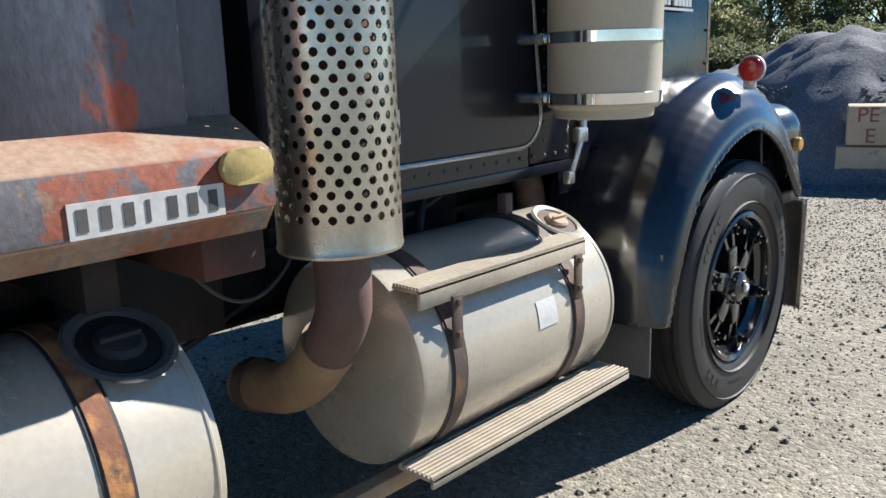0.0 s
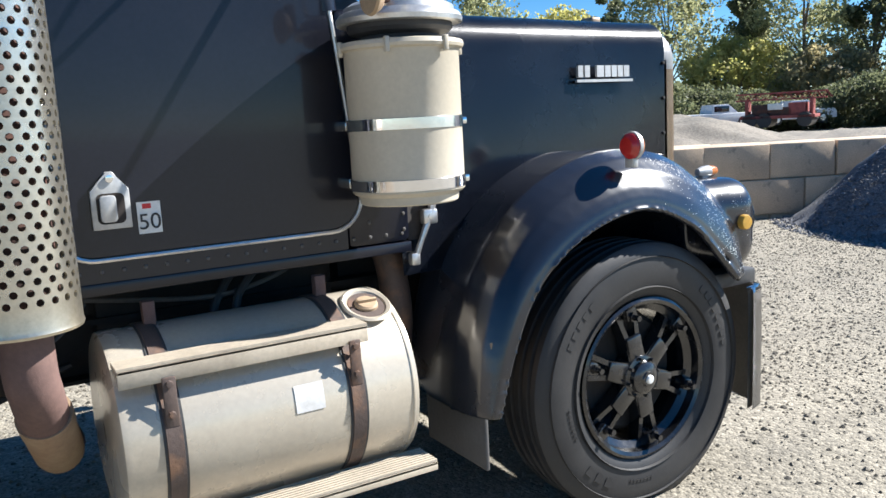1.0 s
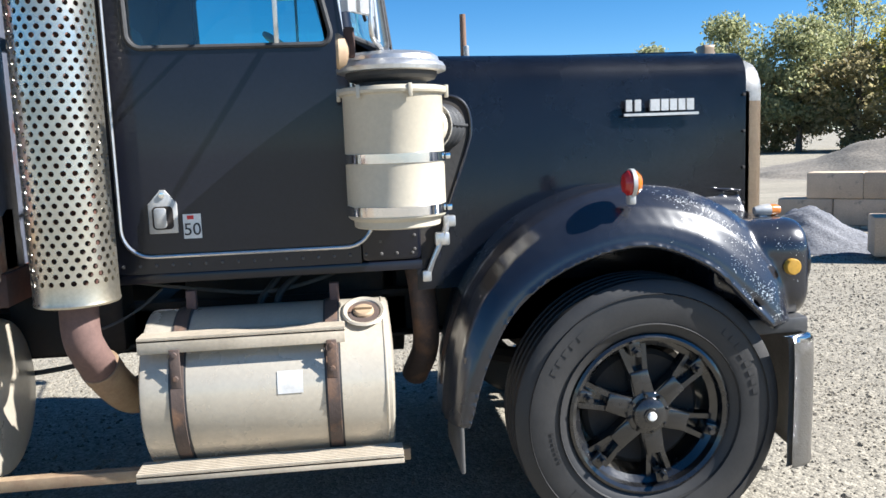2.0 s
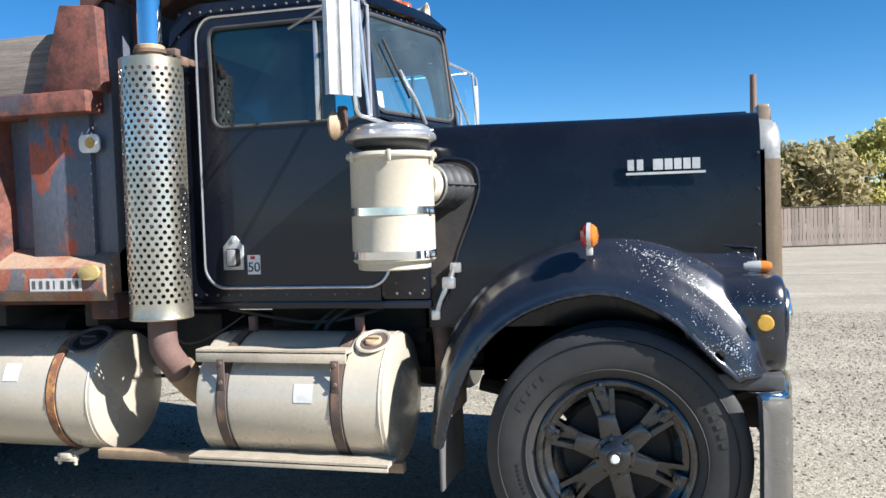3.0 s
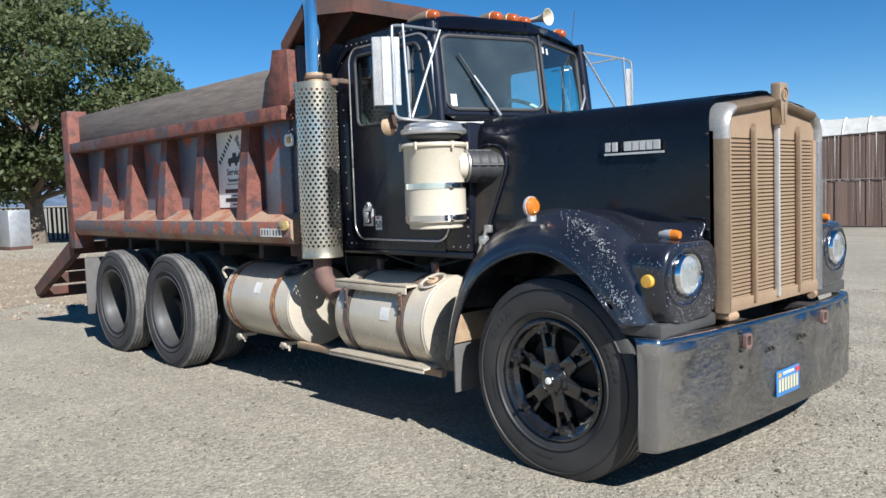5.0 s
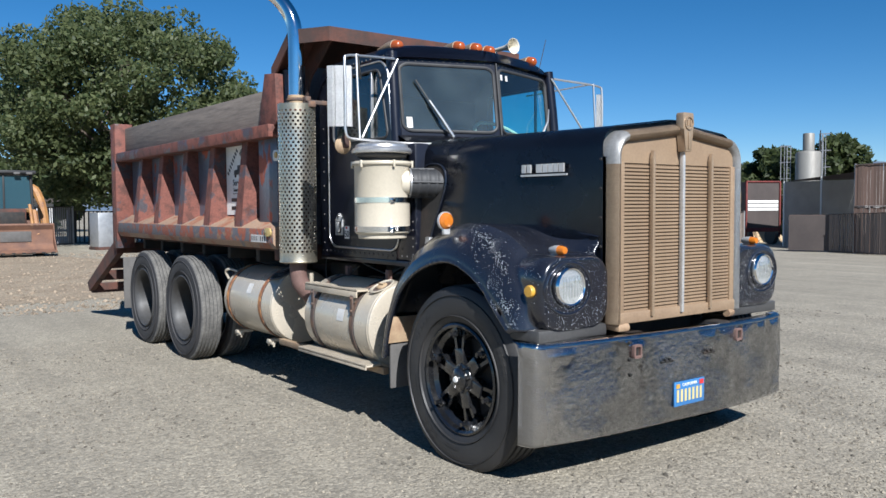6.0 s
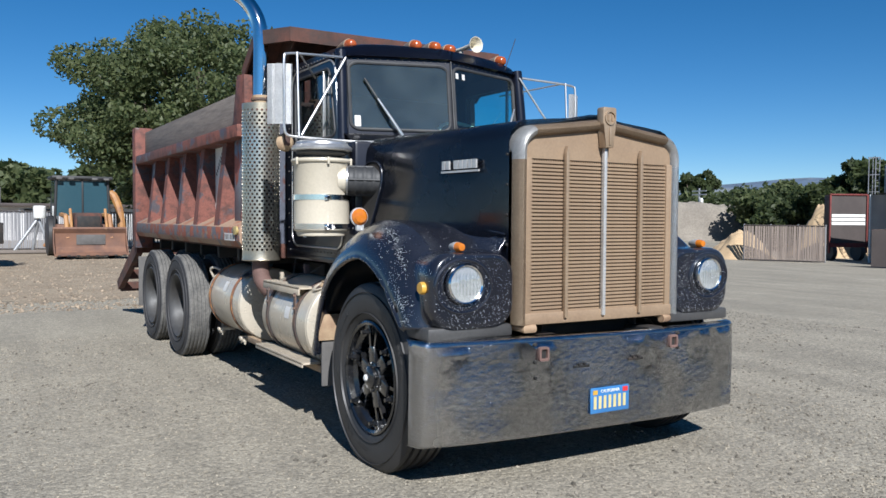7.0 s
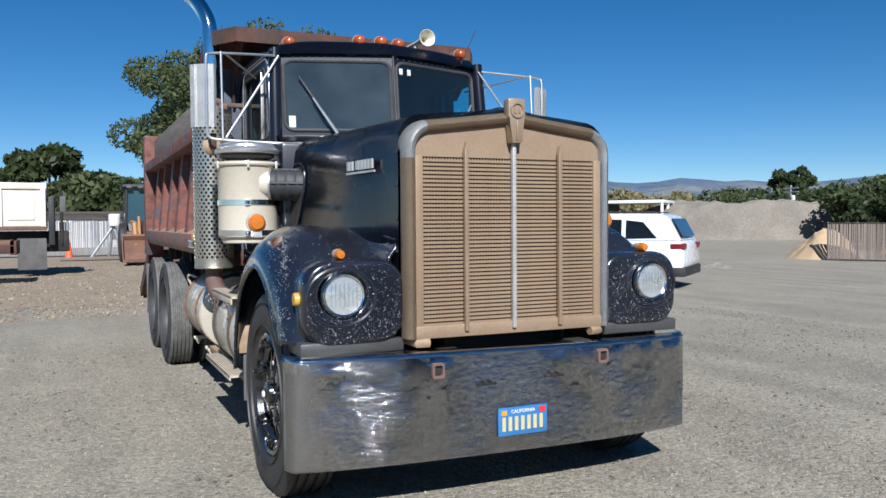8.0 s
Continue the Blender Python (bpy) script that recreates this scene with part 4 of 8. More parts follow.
part("centre_post", tube(B(), [(CX, -0.93, 2.1), (CX, -1.008, 2.73)], 0.008, 8), BLACK_RUBBER, cab)
bm = sheet(B(), [[(CX + x, -0.88 - 0.22 * abs(x) / 0.8 * 0.9 + dy, 2.06 + dz) for x in (-0.84, -0.6, -0.3, 0, 0.3, 0.6, 0.84)] for dy, dz in ((0.06, 0.02), (0.0, 0.05), (-0.07, 0.075), (-0.16, 0.075))], 0.01)
part("cowl_top", bm, CAB_PAINT, cab)
# inside of the cab
part("dashboard", box(B(), CX - 0.8, CX + 0.8, -1.42, -1.15, 1.75, 2.08, 0.04), CAB_INSIDE, cab)
for x in (-0.42, 0.48):
    bm = box(B(), CX + x - 0.25, CX + x + 0.25, -2.15, -1.7, 1.6, 1.75, 0.04)
    box(bm, CX + x - 0.25, CX + x + 0.25, -2.24, -2.12, 1.7, 2.28, 0.05)
    part("seat", bm, SEAT_MAT, cab, "dark vinyl seat inside the cab")
tilt = Matrix.Translation((CX - 0.42, -1.42, 2.18)) @ Matrix.Rotation(radians(-38), 4, "X")
part("steering_wheel", loop_tube(B(), [tilt @ Vector((0.25 * math.cos(a), 0.25 * math.sin(a), 0)) for a in [6.28319 * k / 40 for k in range(40)]], 0.016), CREAM, cab, "pale steering wheel seen through the glass")
bm = tube(B(), [tilt @ Vector((-0.25, 0, 0)), tilt @ Vector((0, 0, -0.03)), tilt @ Vector((0.25, 0, 0))], 0.012, 8)
tube(bm, [tilt @ Vector((0, 0, -0.03)), tilt @ Vector((0, 0.0, -0.4))], 0.025, 10)
part("steering_column", bm, CAB_INSIDE, cab)

# flecks where the black paint has chipped off the front of the fenders
def flecks(points, name, parent, seed):
    rng = np.random.default_rng(seed)
    V, F = [], []
    for (p, n) in points:
        r = 0.0006 + 0.0019 * rng.random() ** 5
        t = n.orthogonal().normalized()
        w = n.cross(t)
        o = len(V)
        k = 5
        for i in range(k):
            a = 6.283 * i / k + rng.random() * 0.6
            q = p + n * 0.0012 + (t * math.cos(a) + w * math.sin(a)) * r * rng.uniform(0.6, 1.4)
            V.append(tuple(q))
        F.append(tuple(range(o, o + k)))
    me = bpy.data.meshes.new(name)
    me.from_pydata(V, [], F)
    me.materials.append(WHITE)
    ob = new(name, me)
    ob.parent = parent
    ob["kind"] = "stuff"
    ob["label"] = "pale specks of chipped paint"
    return ob


for fd in [o for o in scene.objects if o.name.split(".")[0] == "fender"]:
    rng = np.random.default_rng(17)
    pts = []
    for poly in fd.data.polygons:
        c, n = poly.center, poly.normal
        ax = abs(c.x - CX)
        sgn = 1 if c.x > CX else -1
        dens = 0.0
        if n.y > 0.8 and c.y > 0.66 and math.hypot(ax + CX - 0.985, (c.z - 1.15) * 1.1) > 0.13:
            dens = 7000 * (1.4 - (c.z - 0.9) / 0.45)
        elif n.z > -0.2 and n.x * sgn > -0.2 and c.z > 0.92 and c.y > 0.02 and n.y > -0.2:
            ridge = max(0.0, 1 - abs(ax - 1.115 - 0.1 * min(1.0, max(0.0, (1.46 - c.z) / 0.36))) / 0.055)
            clot = max(0.0, noise.noise((c.x * 16, c.y * 16, c.z * 16)) + 0.35)
            dens = 42000 * ridge ** 2 * clot * min(1.0, (c.y - 0.02) / 0.15) + 1200 * clot
            if c.y > 0.6 and ax < 0.72:
                dens += 5000 * clot
        for k in range(rng.poisson(dens * poly.area)):
            vs = [fd.data.vertices[i].co for i in poly.vertices]
            a, b2 = rng.random(), rng.random()
            pts.append((vs[0].lerp(vs[1], a).lerp(vs[-1].lerp(vs[2], a), b2), n.copy()))
    flecks(pts, "paint_chips", fd, 5)

# ---- exhaust stack ----
MX, MY = 1.13, -2.26
exhaust = group_of("exhaust_stack", truck)
R, Z0, Z1 = 0.155, 1.147, 2.45
NC, PH = 24, 0.0285
verts, faces = [], []
z_lo, z_hi = Z0 + 0.075, Z1 - 0.045
NR = int((z_hi - z_lo) / PH)
PH = (z_hi - z_lo) / NR
for r in range(NR):
    for c in range(NC):
        a_mid = (c + 0.5 * (r % 2)) / NC * 2 * math.pi
        half = math.pi / NC
        zc = z_lo + PH * (r + 0.5)
        base = len(verts)
        outer = []
        for k in range(8):
            a = math.pi / 4 * k
            u = max(-1, min(1, math.cos(a) * 1.4143)) * half
            w = max(-1, min(1, math.sin(a) * 1.4143)) * PH / 2
            outer.append((u, w))
        inner_l = [(0.0108 * math.cos(math.pi / 4 * k) / R, 0.0108 * math.sin(math.pi / 4 * k)) for k in range(8)]
        for u, w in outer:
            verts.append((MX + R * math.cos(a_mid + u), MY + R * math.sin(a_mid + u), zc + w))
        for u, w in inner_l:
            verts.append((MX + R * math.cos(a_mid + u), MY + R * math.sin(a_mid + u), zc + w))
        for u, w in inner_l:
            verts.append((MX + (R - 0.006) * math.cos(a_mid + u), MY + (R - 0.006) * math.sin(a_mid + u), zc + w))
        for k in range(8):
            j = (k + 1) % 8
            faces.append((base + k, base + j, base + 8 + j, base + 8 + k))
            faces.append((base + 8 + k, base + 8 + j, base + 16 + j, base + 16 + k))
me = bpy.data.meshes.new("heat_shield")
me.from_pydata(verts, [], faces)
sb = B()
sb.from_mesh(me)
bmesh.ops.remove_doubles(sb, verts=sb.verts, dist=0.0006)
part("heat_shield", sb, DUSTY_STEEL, exhaust, "perforated steel heat shield, dusty and dull")
bm = lathe(B(), [(R - 0.006, Z0), (R, Z0 - 0.004), (R + 0.003, Z0 + 0.004), (R, Z0 + 0.015), (R, z_lo), (R - 0.006, z_lo)], "z", (MX, MY, 0), 48, close=True)
part("shield_collar", bm, DUSTY_STEEL, exhaust)
bm = B()
lathe(bm, [(R - 0.006, z_hi), (R, z_hi), (R, Z1), (R - 0.006, Z1)], "z", (MX, MY, 0), 48, close=True)
part("shield_collar", bm, DUSTY_STEEL, exhaust)
part("muffler", lathe(B(), [(0.06, Z0 + 0.0), (0.10, Z0 + 0.06), (0.105, Z0 + 0.1), (0.105, Z1 - 0.1), (0.06, Z1 - 0.02)], "z", (MX, MY, 0), 28), DARK_RUST, exhaust, "brown rusted muffler inside the shield")
part("shield_seam", box(B(), MX - R - 0.005, MX - R + 0.002, MY - 0.05, MY - 0.035, Z0 + 0.01, Z1 - 0.01), DUSTY_STEEL, exhaust)
bm = tube(B(), smooth_path([(MX, MY, Z1 - 0.03), (MX, MY, 2.7), (MX, MY, 3.0), (MX + 0.02, MY - 0.03, 3.17), (MX + 0.08, MY - 0.12, 3.32), (MX + 0.16, MY - 0.25, 3.44)], 6), 0.062, 28, caps=False)
part("chrome_pipe", bm, CHROME, exhaust, "bright chrome exhaust stack, curved back at the top", sharp=60)
bm = lathe(B(), [(0.064, Z1 - 0.01), (0.072, Z1 + 0.0), (0.072, Z1 + 0.07), (0.064, Z1 + 0.075)], "z", (MX, MY, 0), 28)
part("stack_base", bm, PIPE_TAN, exhaust)
bm = lathe(B(), [(0.075, Z1 + 0.03), (0.082, Z1 + 0.032), (0.082, Z1 + 0.05), (0.075, Z1 + 0.052)], "z", (MX, MY, 0), 28, close=True)
box(bm, MX - 0.07, MX - 0.02, MY + 0.06, MY + 0.13, Z1 + 0.02, Z1 + 0.06, 0.006)
box(bm, MX - 0.30, MX - 0.02, MY + 0.075, MY + 0.11, Z1 + 0.0, Z1 + 0.035, 0.006)
box(bm, MX - 0.1, MX - 0.03, MY + 0.07, MY + 0.16, Z1 - 0.03, Z1 + 0.02, 0.01)
part("stack_clamp", bm, STRAP, exhaust, "rusty stack clamp bolted to the cab")
bm = tube(B(), smooth_path([(MX, MY, Z0 + 0.03), (MX, MY, 1.02), (MX - 0.03, MY + 0.01, 0.94), (MX - 0.13, MY + 0.03, 0.82)], 6), 0.072, 24, caps=False)
part("down_pipe", bm, PIPE_RUST, exhaust, "rust-brown exhaust down pipe", sharp=60)
bm = tube(B(), smooth_path([(MX - 0.10, MY + 0.025, 0.86), (MX - 0.22, MY + 0.05, 0.74), (MX - 0.38, MY + 0.07, 0.645), (MX - 0.60, MY + 0.08, 0.60)], 6), [0.08] * 3 + [0.077] * 16, 24)
part("exhaust_elbow", bm, PIPE_TAN, exhaust, "dusty tan exhaust elbow", sharp=60)
part("elbow_clamp", tube(B(), [(MX - 0.52, MY + 0.078, 0.615), (MX - 0.57, MY + 0.08, 0.605)], 0.086, 20), STRAP, exhaust, "rusty pipe clamp")

# ---- air cleaner ----
AX, AY = 1.10, -1.01
cleaner = group_of("air_cleaner", truck)
bm = lathe(B(), [(0, 1.375), (0.165, 1.375), (0.172, 1.38), (0.175, 1.405), (0.188, 1.41), (0.197, 1.42), (0.197, 1.885), (0.20, 1.89), (0.212, 1.895), (0.216, 1.905), (0.212, 1.918), (0.198, 1.922), (0, 1.922)], "z", (AX, AY, 0), 56)
part("canister", bm, CREAM_LID, cleaner, "cream painted air cleaner canister")
for z in (1.445, 1.648):
    bm = lathe(B(), [(0.198, z - 0.02), (0.2015, z - 0.018), (0.2015, z + 0.018), (0.198, z + 0.02)], "z", (AX, AY, 0), 56, close=True)
    box(bm, AX - 0.40 + 0.17, AX - 0.15, AY - 0.16, AY - 0.10, z - 0.018, z + 0.018, 0.004)
    box(bm, AX + 0.03, AX + 0.06, AY + 0.196, AY + 0.216, z - 0.012, z + 0.012, 0.003)
    part("mounting_band", bm, CHROME, cleaner, "polished steel mounting band")
for a in (15, 80, 140, 200, 260, 320):
    x, y = AX + 0.214 * math.cos(radians(a)), AY + 0.214 * math.sin(radians(a))
    part("clip", box(B(), x - 0.008, x + 0.008, y - 0.008, y + 0.008, 1.875, 1.925, 0.003), CREAM_LID, cleaner)
part("neck", lathe(B(), [(0.14, 1.92), (0.135, 1.94), (0.17, 1.95), (0.18, 1.962), (0.18, 1.985), (0.14, 1.995)], "z", (AX, AY, 0), 40), BLACK_RUBBER, cleaner)
part("rain_cap", lathe(B(), [(0.14, 1.985), (0.20, 1.975), (0.214, 1.98), (0.216, 1.995), (0.205, 2.012), (0.19, 2.02), (0.186, 2.035), (0.16, 2.05), (0.08, 2.06), (0, 2.062)], "z", (AX, AY, 0), 56), STAINLESS, cleaner, "bright rain cap on top")
p0, p1 = Vector((1.03, -0.885, 1.77)), Vector((0.72, -0.745, 1.765))
d = (p1 - p0)
part("outlet", tube(B(), [p0, p0 + d * 0.2], 0.088, 28), CREAM_LID, cleaner)
bm = B()
pts, rad = [], []
for k in range(25):
    t = 0.17 + 0.73 * k / 24
    pts.append(p0 + d * t)
    rad.append(0.096 + (0.006 if k % 6 in (0, 1) else 0.0))
tube(bm, pts, rad, 28)
part("intake_hose", bm, BLACK_RUBBER, cleaner, "ribbed black rubber intake hose")
for t in (0.17, 0.88):
    q = [p0 + d * t, p0 + d * (t + 0.035)]
    part("hose_clamp", tube(B(), q, 0.105, 28), STAINLESS, cleaner, "bright hose clamp")
bm = B()
for a in (40, 130, 220, 310):
    u = d.normalized().orthogonal().normalized()
    o = (Matrix.Rotation(radians(a), 3, d.normalized()) @ u) * 0.1
    tube(bm, [p0 + d * 0.22 + o, p0 + d * 0.86 + o], 0.008, 6)
part("hose_rib", bm, BLACK_RUBBER, cleaner)
# flat dark plate on the hood, painted shade in place of a real hollow
tear = [(-0.90, 1.86), (-0.86, 1.895), (-0.79, 1.905), (-0.71, 1.89), (-0.665, 1.84), (-0.655, 1.75), (-0.68, 1.66), (-0.72, 1.55), (-0.765, 1.43), (-0.80, 1.30), (-0.825, 1.20), (-0.90, 1.20)]
tb = B()
for off in (-0.012, 0.006):
    tb.faces.new([tb.verts.new((CX + hood_half(u) + 0.072 * max(0.0, 1.955 - v) + off, u, v)) for u, v in tear])
tb.verts.ensure_lookup_table()
for k in range(12):
    j = (k + 1) % 12
    tb.faces.new([tb.verts[k], tb.verts[j], tb.verts[12 + j], tb.verts[12 + k]])
recess = part("intake_recess", tb, DARK_IRON, hood, "dark plate for the shaded opening round the intake hose", smooth=False)
edge = smooth_path([(CX + hood_half(u) + 0.072 * max(0.0, 1.955 - v) + 0.008, u, v) for u, v in tear[:-1]], 4)
part("recess_rim", tube(B(), edge, 0.008, 8), BLACK_PAINT, recess, "rolled black rim of the opening")

# ---- fuel tanks and steps ----
TX, TZ, TR = 0.87, 0.715, 0.325


def fuel_tank(y0, y1, cap_y, strap_ys, label, strap_label, strap_mat, big, cap_mat):
    g = group_of("fuel_tank", truck)
    g["label"] = label
    bm = lathe(B(), [(0, y0 + 0.0), (0.2, y0 - 0.006), (TR - 0.02, y0 + 0.004), (TR - 0.004, y0 + 0.012), (TR, y0 + 0.03), (TR, y1 - 0.03), (TR - 0.004, y1 - 0.012), (TR - 0.02, y1 - 0.004), (0.2, y1 + 0.006), (0, y1)], "y", (TX, 0, TZ), 72)
    part("tank_shell", bm, TANK, g, label, sharp=40)
    lathe(bm := B(), [(TR - 0.002, y1 - 0.04), (TR + 0.003, y1 - 0.035), (TR + 0.003, y1 - 0.03), (TR - 0.002, y1 - 0.025)], "y", (TX, 0, TZ), 72, close=True)
    part("weld_seam", bm, TANK, g)
    for y in strap_ys:
        bm = lathe(B(), [(TR + 0.001, y - 0.026), (TR + 0.008, y - 0.024), (TR + 0.008, y + 0.024), (TR + 0.001, y + 0.026)], "y", (TX, 0, TZ), 72, close=True)
        part("strap", bm, strap_mat, g, strap_label)
        lathe(bm := B(), [(TR + 0.001, y - 0.033), (TR + 0.004, y - 0.033), (TR + 0.004, y + 0.033), (TR + 0.001, y + 0.033)], "y", (TX, 0, TZ), 72, close=True)
        part("strap_liner", bm, BLACK_RUBBER, g)
        part("strap_bracket", box(B(), 0.42, TX - 0.1, y - 0.04, y + 0.04, 0.42, 0.5, 0.01), DARK_IRON, g)
    # recessed filler
    a = radians(65)
    n = Vector((math.cos(a), 0, math.sin(a)))
    m = Matrix.Translation(Vector((TX, cap_y, TZ)) + n * TR) @ n.to_track_quat("Z", "Y").to_matrix().to_4x4() @ Matrix.Diagonal((big, big, 1, 1))
    bm = lathe(B(), [(0.068, -0.01), (0.085, 0.0), (0.092, 0.006), (0.084, 0.012), (0.072, 0.008), (0.064, -0.004)], "z", (0, 0, 0), 32, close=True)
    bmesh.ops.transform(bm, matrix=m @ Matrix.Diagonal((1, 1.12, 1, 1)), verts=bm.verts)
    part("filler_rim", bm, TANK if big < 1.1 else FLAP, g, "raised filler rim")
    bm = lathe(B(), [(0, 0.018), (0.035, 0.018), (0.042, 0.012), (0.044, 0.0)], "z", (0, 0, 0), 24)
    box(bm, -0.036, 0.036, -0.005, 0.005, 0.014, 0.03, 0.002)
    bmesh.ops.transform(bm, matrix=m, verts=bm.verts)
    part("filler_cap", bm, cap_mat, g, "round fuel cap with a turn bar")
    bm = lathe(B(), [(0, 0.003), (0.066, 0.003), (0.066, -0.004)], "z", (0, 0, 0), 28)
    bmesh.ops.transform(bm, matrix=m @ Matrix.Diagonal((1, 1.12, 1, 1)), verts=bm.verts)
    part("filler_well", bm, STRAP if big < 1.1 else DARK_IRON, g, "dark rusty well round the cap")
    return g


tank_f = fuel_tank(-2.06, -1.055, -1.165, (-1.905, -1.30), "cream painted round fuel tank, dusty", "dark rusty tank strap", STRAP, 1.0, PIPE_TAN)
tank_r = fuel_tank(-3.74, -2.66, -2.79, (-3.62, -2.905), "cream painted round fuel tank behind the exhaust", "rusty orange tank strap", RUST_STRAP, 1.3, BLACK_RUBBER)
for y in (-1.885, -1.285):
    bm = box(B(), TX - 0.02, TX + 0.02, y - 0.02, y + 0.02, 1.03, 1.12, 0.003)
    part("tank_bracket", bm, PIPE_RUST, tank_f, "small rusty bracket plate")


def step(name, y0, y1, x0, x1, z, parent, label, lip_h=0.055):
    bm = box(B(), x1 - 0.012, x1, y0, y1, z - lip_h, z, 0.003)
    box(bm, x0, x1, y0, y1, z - 0.012, z, 0.003)
    st = part(name, bm, STEP_ALU, parent, label)
    n = 8
    for k in range(n):
        x = x0 + 0.006 + (x1 - x0 - 0.02) * k / (n - 1)
        part("tread_rib", box(B(), x, x + 0.009, y0, y1, z, z + 0.008), STEP_ALU, st)
    return st


step("upper_step", -2.045, -1.245, 1.075, 1.185, 0.985, truck, "ribbed aluminium step over the tank, dusty")
step("lower_step", -2.075, -1.035, 1.10, 1.24, 0.462, truck, "long ribbed aluminium step under the tank", 0.03)
part("step_rail", box(B(), 1.06, 1.11, -2.7, -1.0, 0.39, 0.44, 0.005), PIPE_TAN, tank_f, "rusty step rail")
for y in (-1.905, -1.30):
    bm = box(B(), 1.186, 1.196, y - 0.02, y + 0.02, 0.79, 0.945, 0.003)
    for z in (0.925, 0.83):
        lathe(bm, [(0, 1.207), (0.010, 1.206), (0.012, 1.194)], "x", (0, y, z), 8)
    part("step_hanger", bm, STRAP, tank_f, "short rusty bolted hanger")
for y in (-3.62, -2.905):
    bm = box(B(), 0.95, 1.12, y - 0.03, y + 0.03, 0.38, 0.41, 0.006)
    box(bm, 1.06, 1.10, y - 0.08, y + 0.05, 0.36, 0.385, 0.005)
    for dy in (-0.06, 0.04):
        lathe(bm, [(0, 0.34), (0.01, 0.34), (0.01, 0.40), (0, 0.40)], "z", (1.08, y + dy, 0), 8)
    part("strap_tee", bm, TANK, tank_r, "pale strap tee bolt bracket")
for tk, y, z in ((tank_f, -1.47, 0.79), (tank_r, -3.17, 0.86)):
    bm = B()
    for k in range(5):
        h = z - 0.05 + 0.022 * k
        r = TR + 0.0025
        for yy in (y - 0.05, y + 0.05):
            bm.verts.new((TX + math.sqrt(r * r - (h - TZ) ** 2), yy, h))
    bm.verts.ensure_lookup_table()
    for k in range(4):
        bm.faces.new([bm.verts[2 * k], bm.verts[2 * k + 1], bm.verts[2 * k + 3], bm.verts[2 * k + 2]])
    part("tank_sticker", bm, FADED_STICKER, tk, "faded white sticker")
part("tank_hook", tube(B(), smooth_path([(TX + 0.2, -3.68, 0.98), (TX + 0.26, -3.74, 1.0), (TX + 0.27, -3.80, 0.97), (TX + 0.24, -3.80, 0.90)]), 0.012, 8), TANK, tank_r)

# ---- door furniture ----
xd = CX + XS + 0.008
g = group_of("door_handle", truck)
bm = prism(B(), [(-2.025, 1.37), (-1.907, 1.37), (-1.907, 1.495), (-1.935, 1.52), (-1.95, 1.55), (-1.975, 1.55), (-1.992, 1.52), (-2.025, 1.495)], "x", xd, xd + 0.012, 0.004)
part("handle_plate", bm, DULL_ALU, g, "worn bright door handle plate")
part("handle_well", prism(B(), round_rect(-2.008, -1.924, 1.387, 1.483, 0.018, 4), "x", xd + 0.012, xd + 0.0135), DARK_IRON, g)
part("handle_paddle", prism(B(), round_rect(-2.0, -1.95, 1.393, 1.477, 0.012, 4), "x", xd + 0.0135, xd + 0.024, 0.003), DULL_ALU, g, "pale metal pull paddle")
part("lock", lathe(B(), [(0, xd + 0.02), (0.012, xd + 0.019), (0.013, xd + 0.01)], "x", (0, -1.963, 1.528), 14), CHROME, g)
dec = part("number_sticker", box(B(), xd, xd + 0.002, -1.889, -1.816, 1.344, 1.446), WHITE, door_r, "small white inspection sticker reading 50")
part("sticker_strip", box(B(), xd + 0.002, xd + 0.003, -1.872, -1.845, 1.424, 1.44), STICKER_RED, dec)


def text_mesh(name, body, size, m, material, parent, label="", depth=0.0015):
    cu = bpy.data.curves.new(name, "FONT")
    cu.body, cu.size, cu.extrude = body, size, depth
    cu.align_x, cu.align_y = "CENTER", "CENTER"
    ob = bpy.data.objects.new(name, cu)
    me = bpy.data.meshes.new_from_object(ob)
    bpy.data.objects.remove(ob)
    me.materials.clear()
    me.materials.append(material)
    t = new(name, me)
    t.parent = parent
    t.matrix_basis = m
    if label:
        t["label"] = label
    return t


SIDE = Matrix(((0, 0, 1, 0), (1, 0, 0, 0), (0, 1, 0, 0), (0, 0, 0, 1)))
text_mesh("plate_word", "CALIFORNIA", 0.026, Matrix.Translation((px, py + 0.0075, pz + 0.052)) @ pose(0, 0, 0, 90, 0, 180), WHITE, plate)
text_mesh("sticker_number", "50", 0.072, Matrix.Translation((xd + 0.003, -1.8525, 1.380)) @ SIDE, SIGN_DARK, dec)
# rivets along the cab's lower edge
rv = part("rivet", lathe(B(), [(0, 0.006), (0.006, 0.004), (0.008, 0)], "x", (0, 0, 0), 8), FLAP, cab)
spots = [(-2.28 + 1.34 * k / 20, 1.235) for k in range(21)] + [(-1.075, 1.29 + 0.065 * k) for k in range(12)] + [(-2.25, 1.3 + 0.12 * k) for k in range(12)] + [(-0.93, 1.25 + 0.06 * k) for k in range(5)]
for k, (y, z) in enumerate(spots):
    ob = rv if k == 0 else rv.copy()
    if k:
        scene.collection.objects.link(ob)
    ob.location = (CX + XS - 0.006 if y < -1.16 else CX + XS, y, z)
for sgn, put in ((1, ws_put), (-1, ws_far)):
    for k in range(14):
        ob = rv.copy()
        scene.collection.objects.link(ob)
        p = Vector(put(0.05 + 0.066 * k, 0.972))
        ob.matrix_basis = Matrix.Translation(p + Vector((0, 0.004, 0))) @ pose(0, 0, 0, 0, 0, 90 - 17 * sgn) @ Matrix.Diagonal((0.7, 0.6, 0.6, 1))
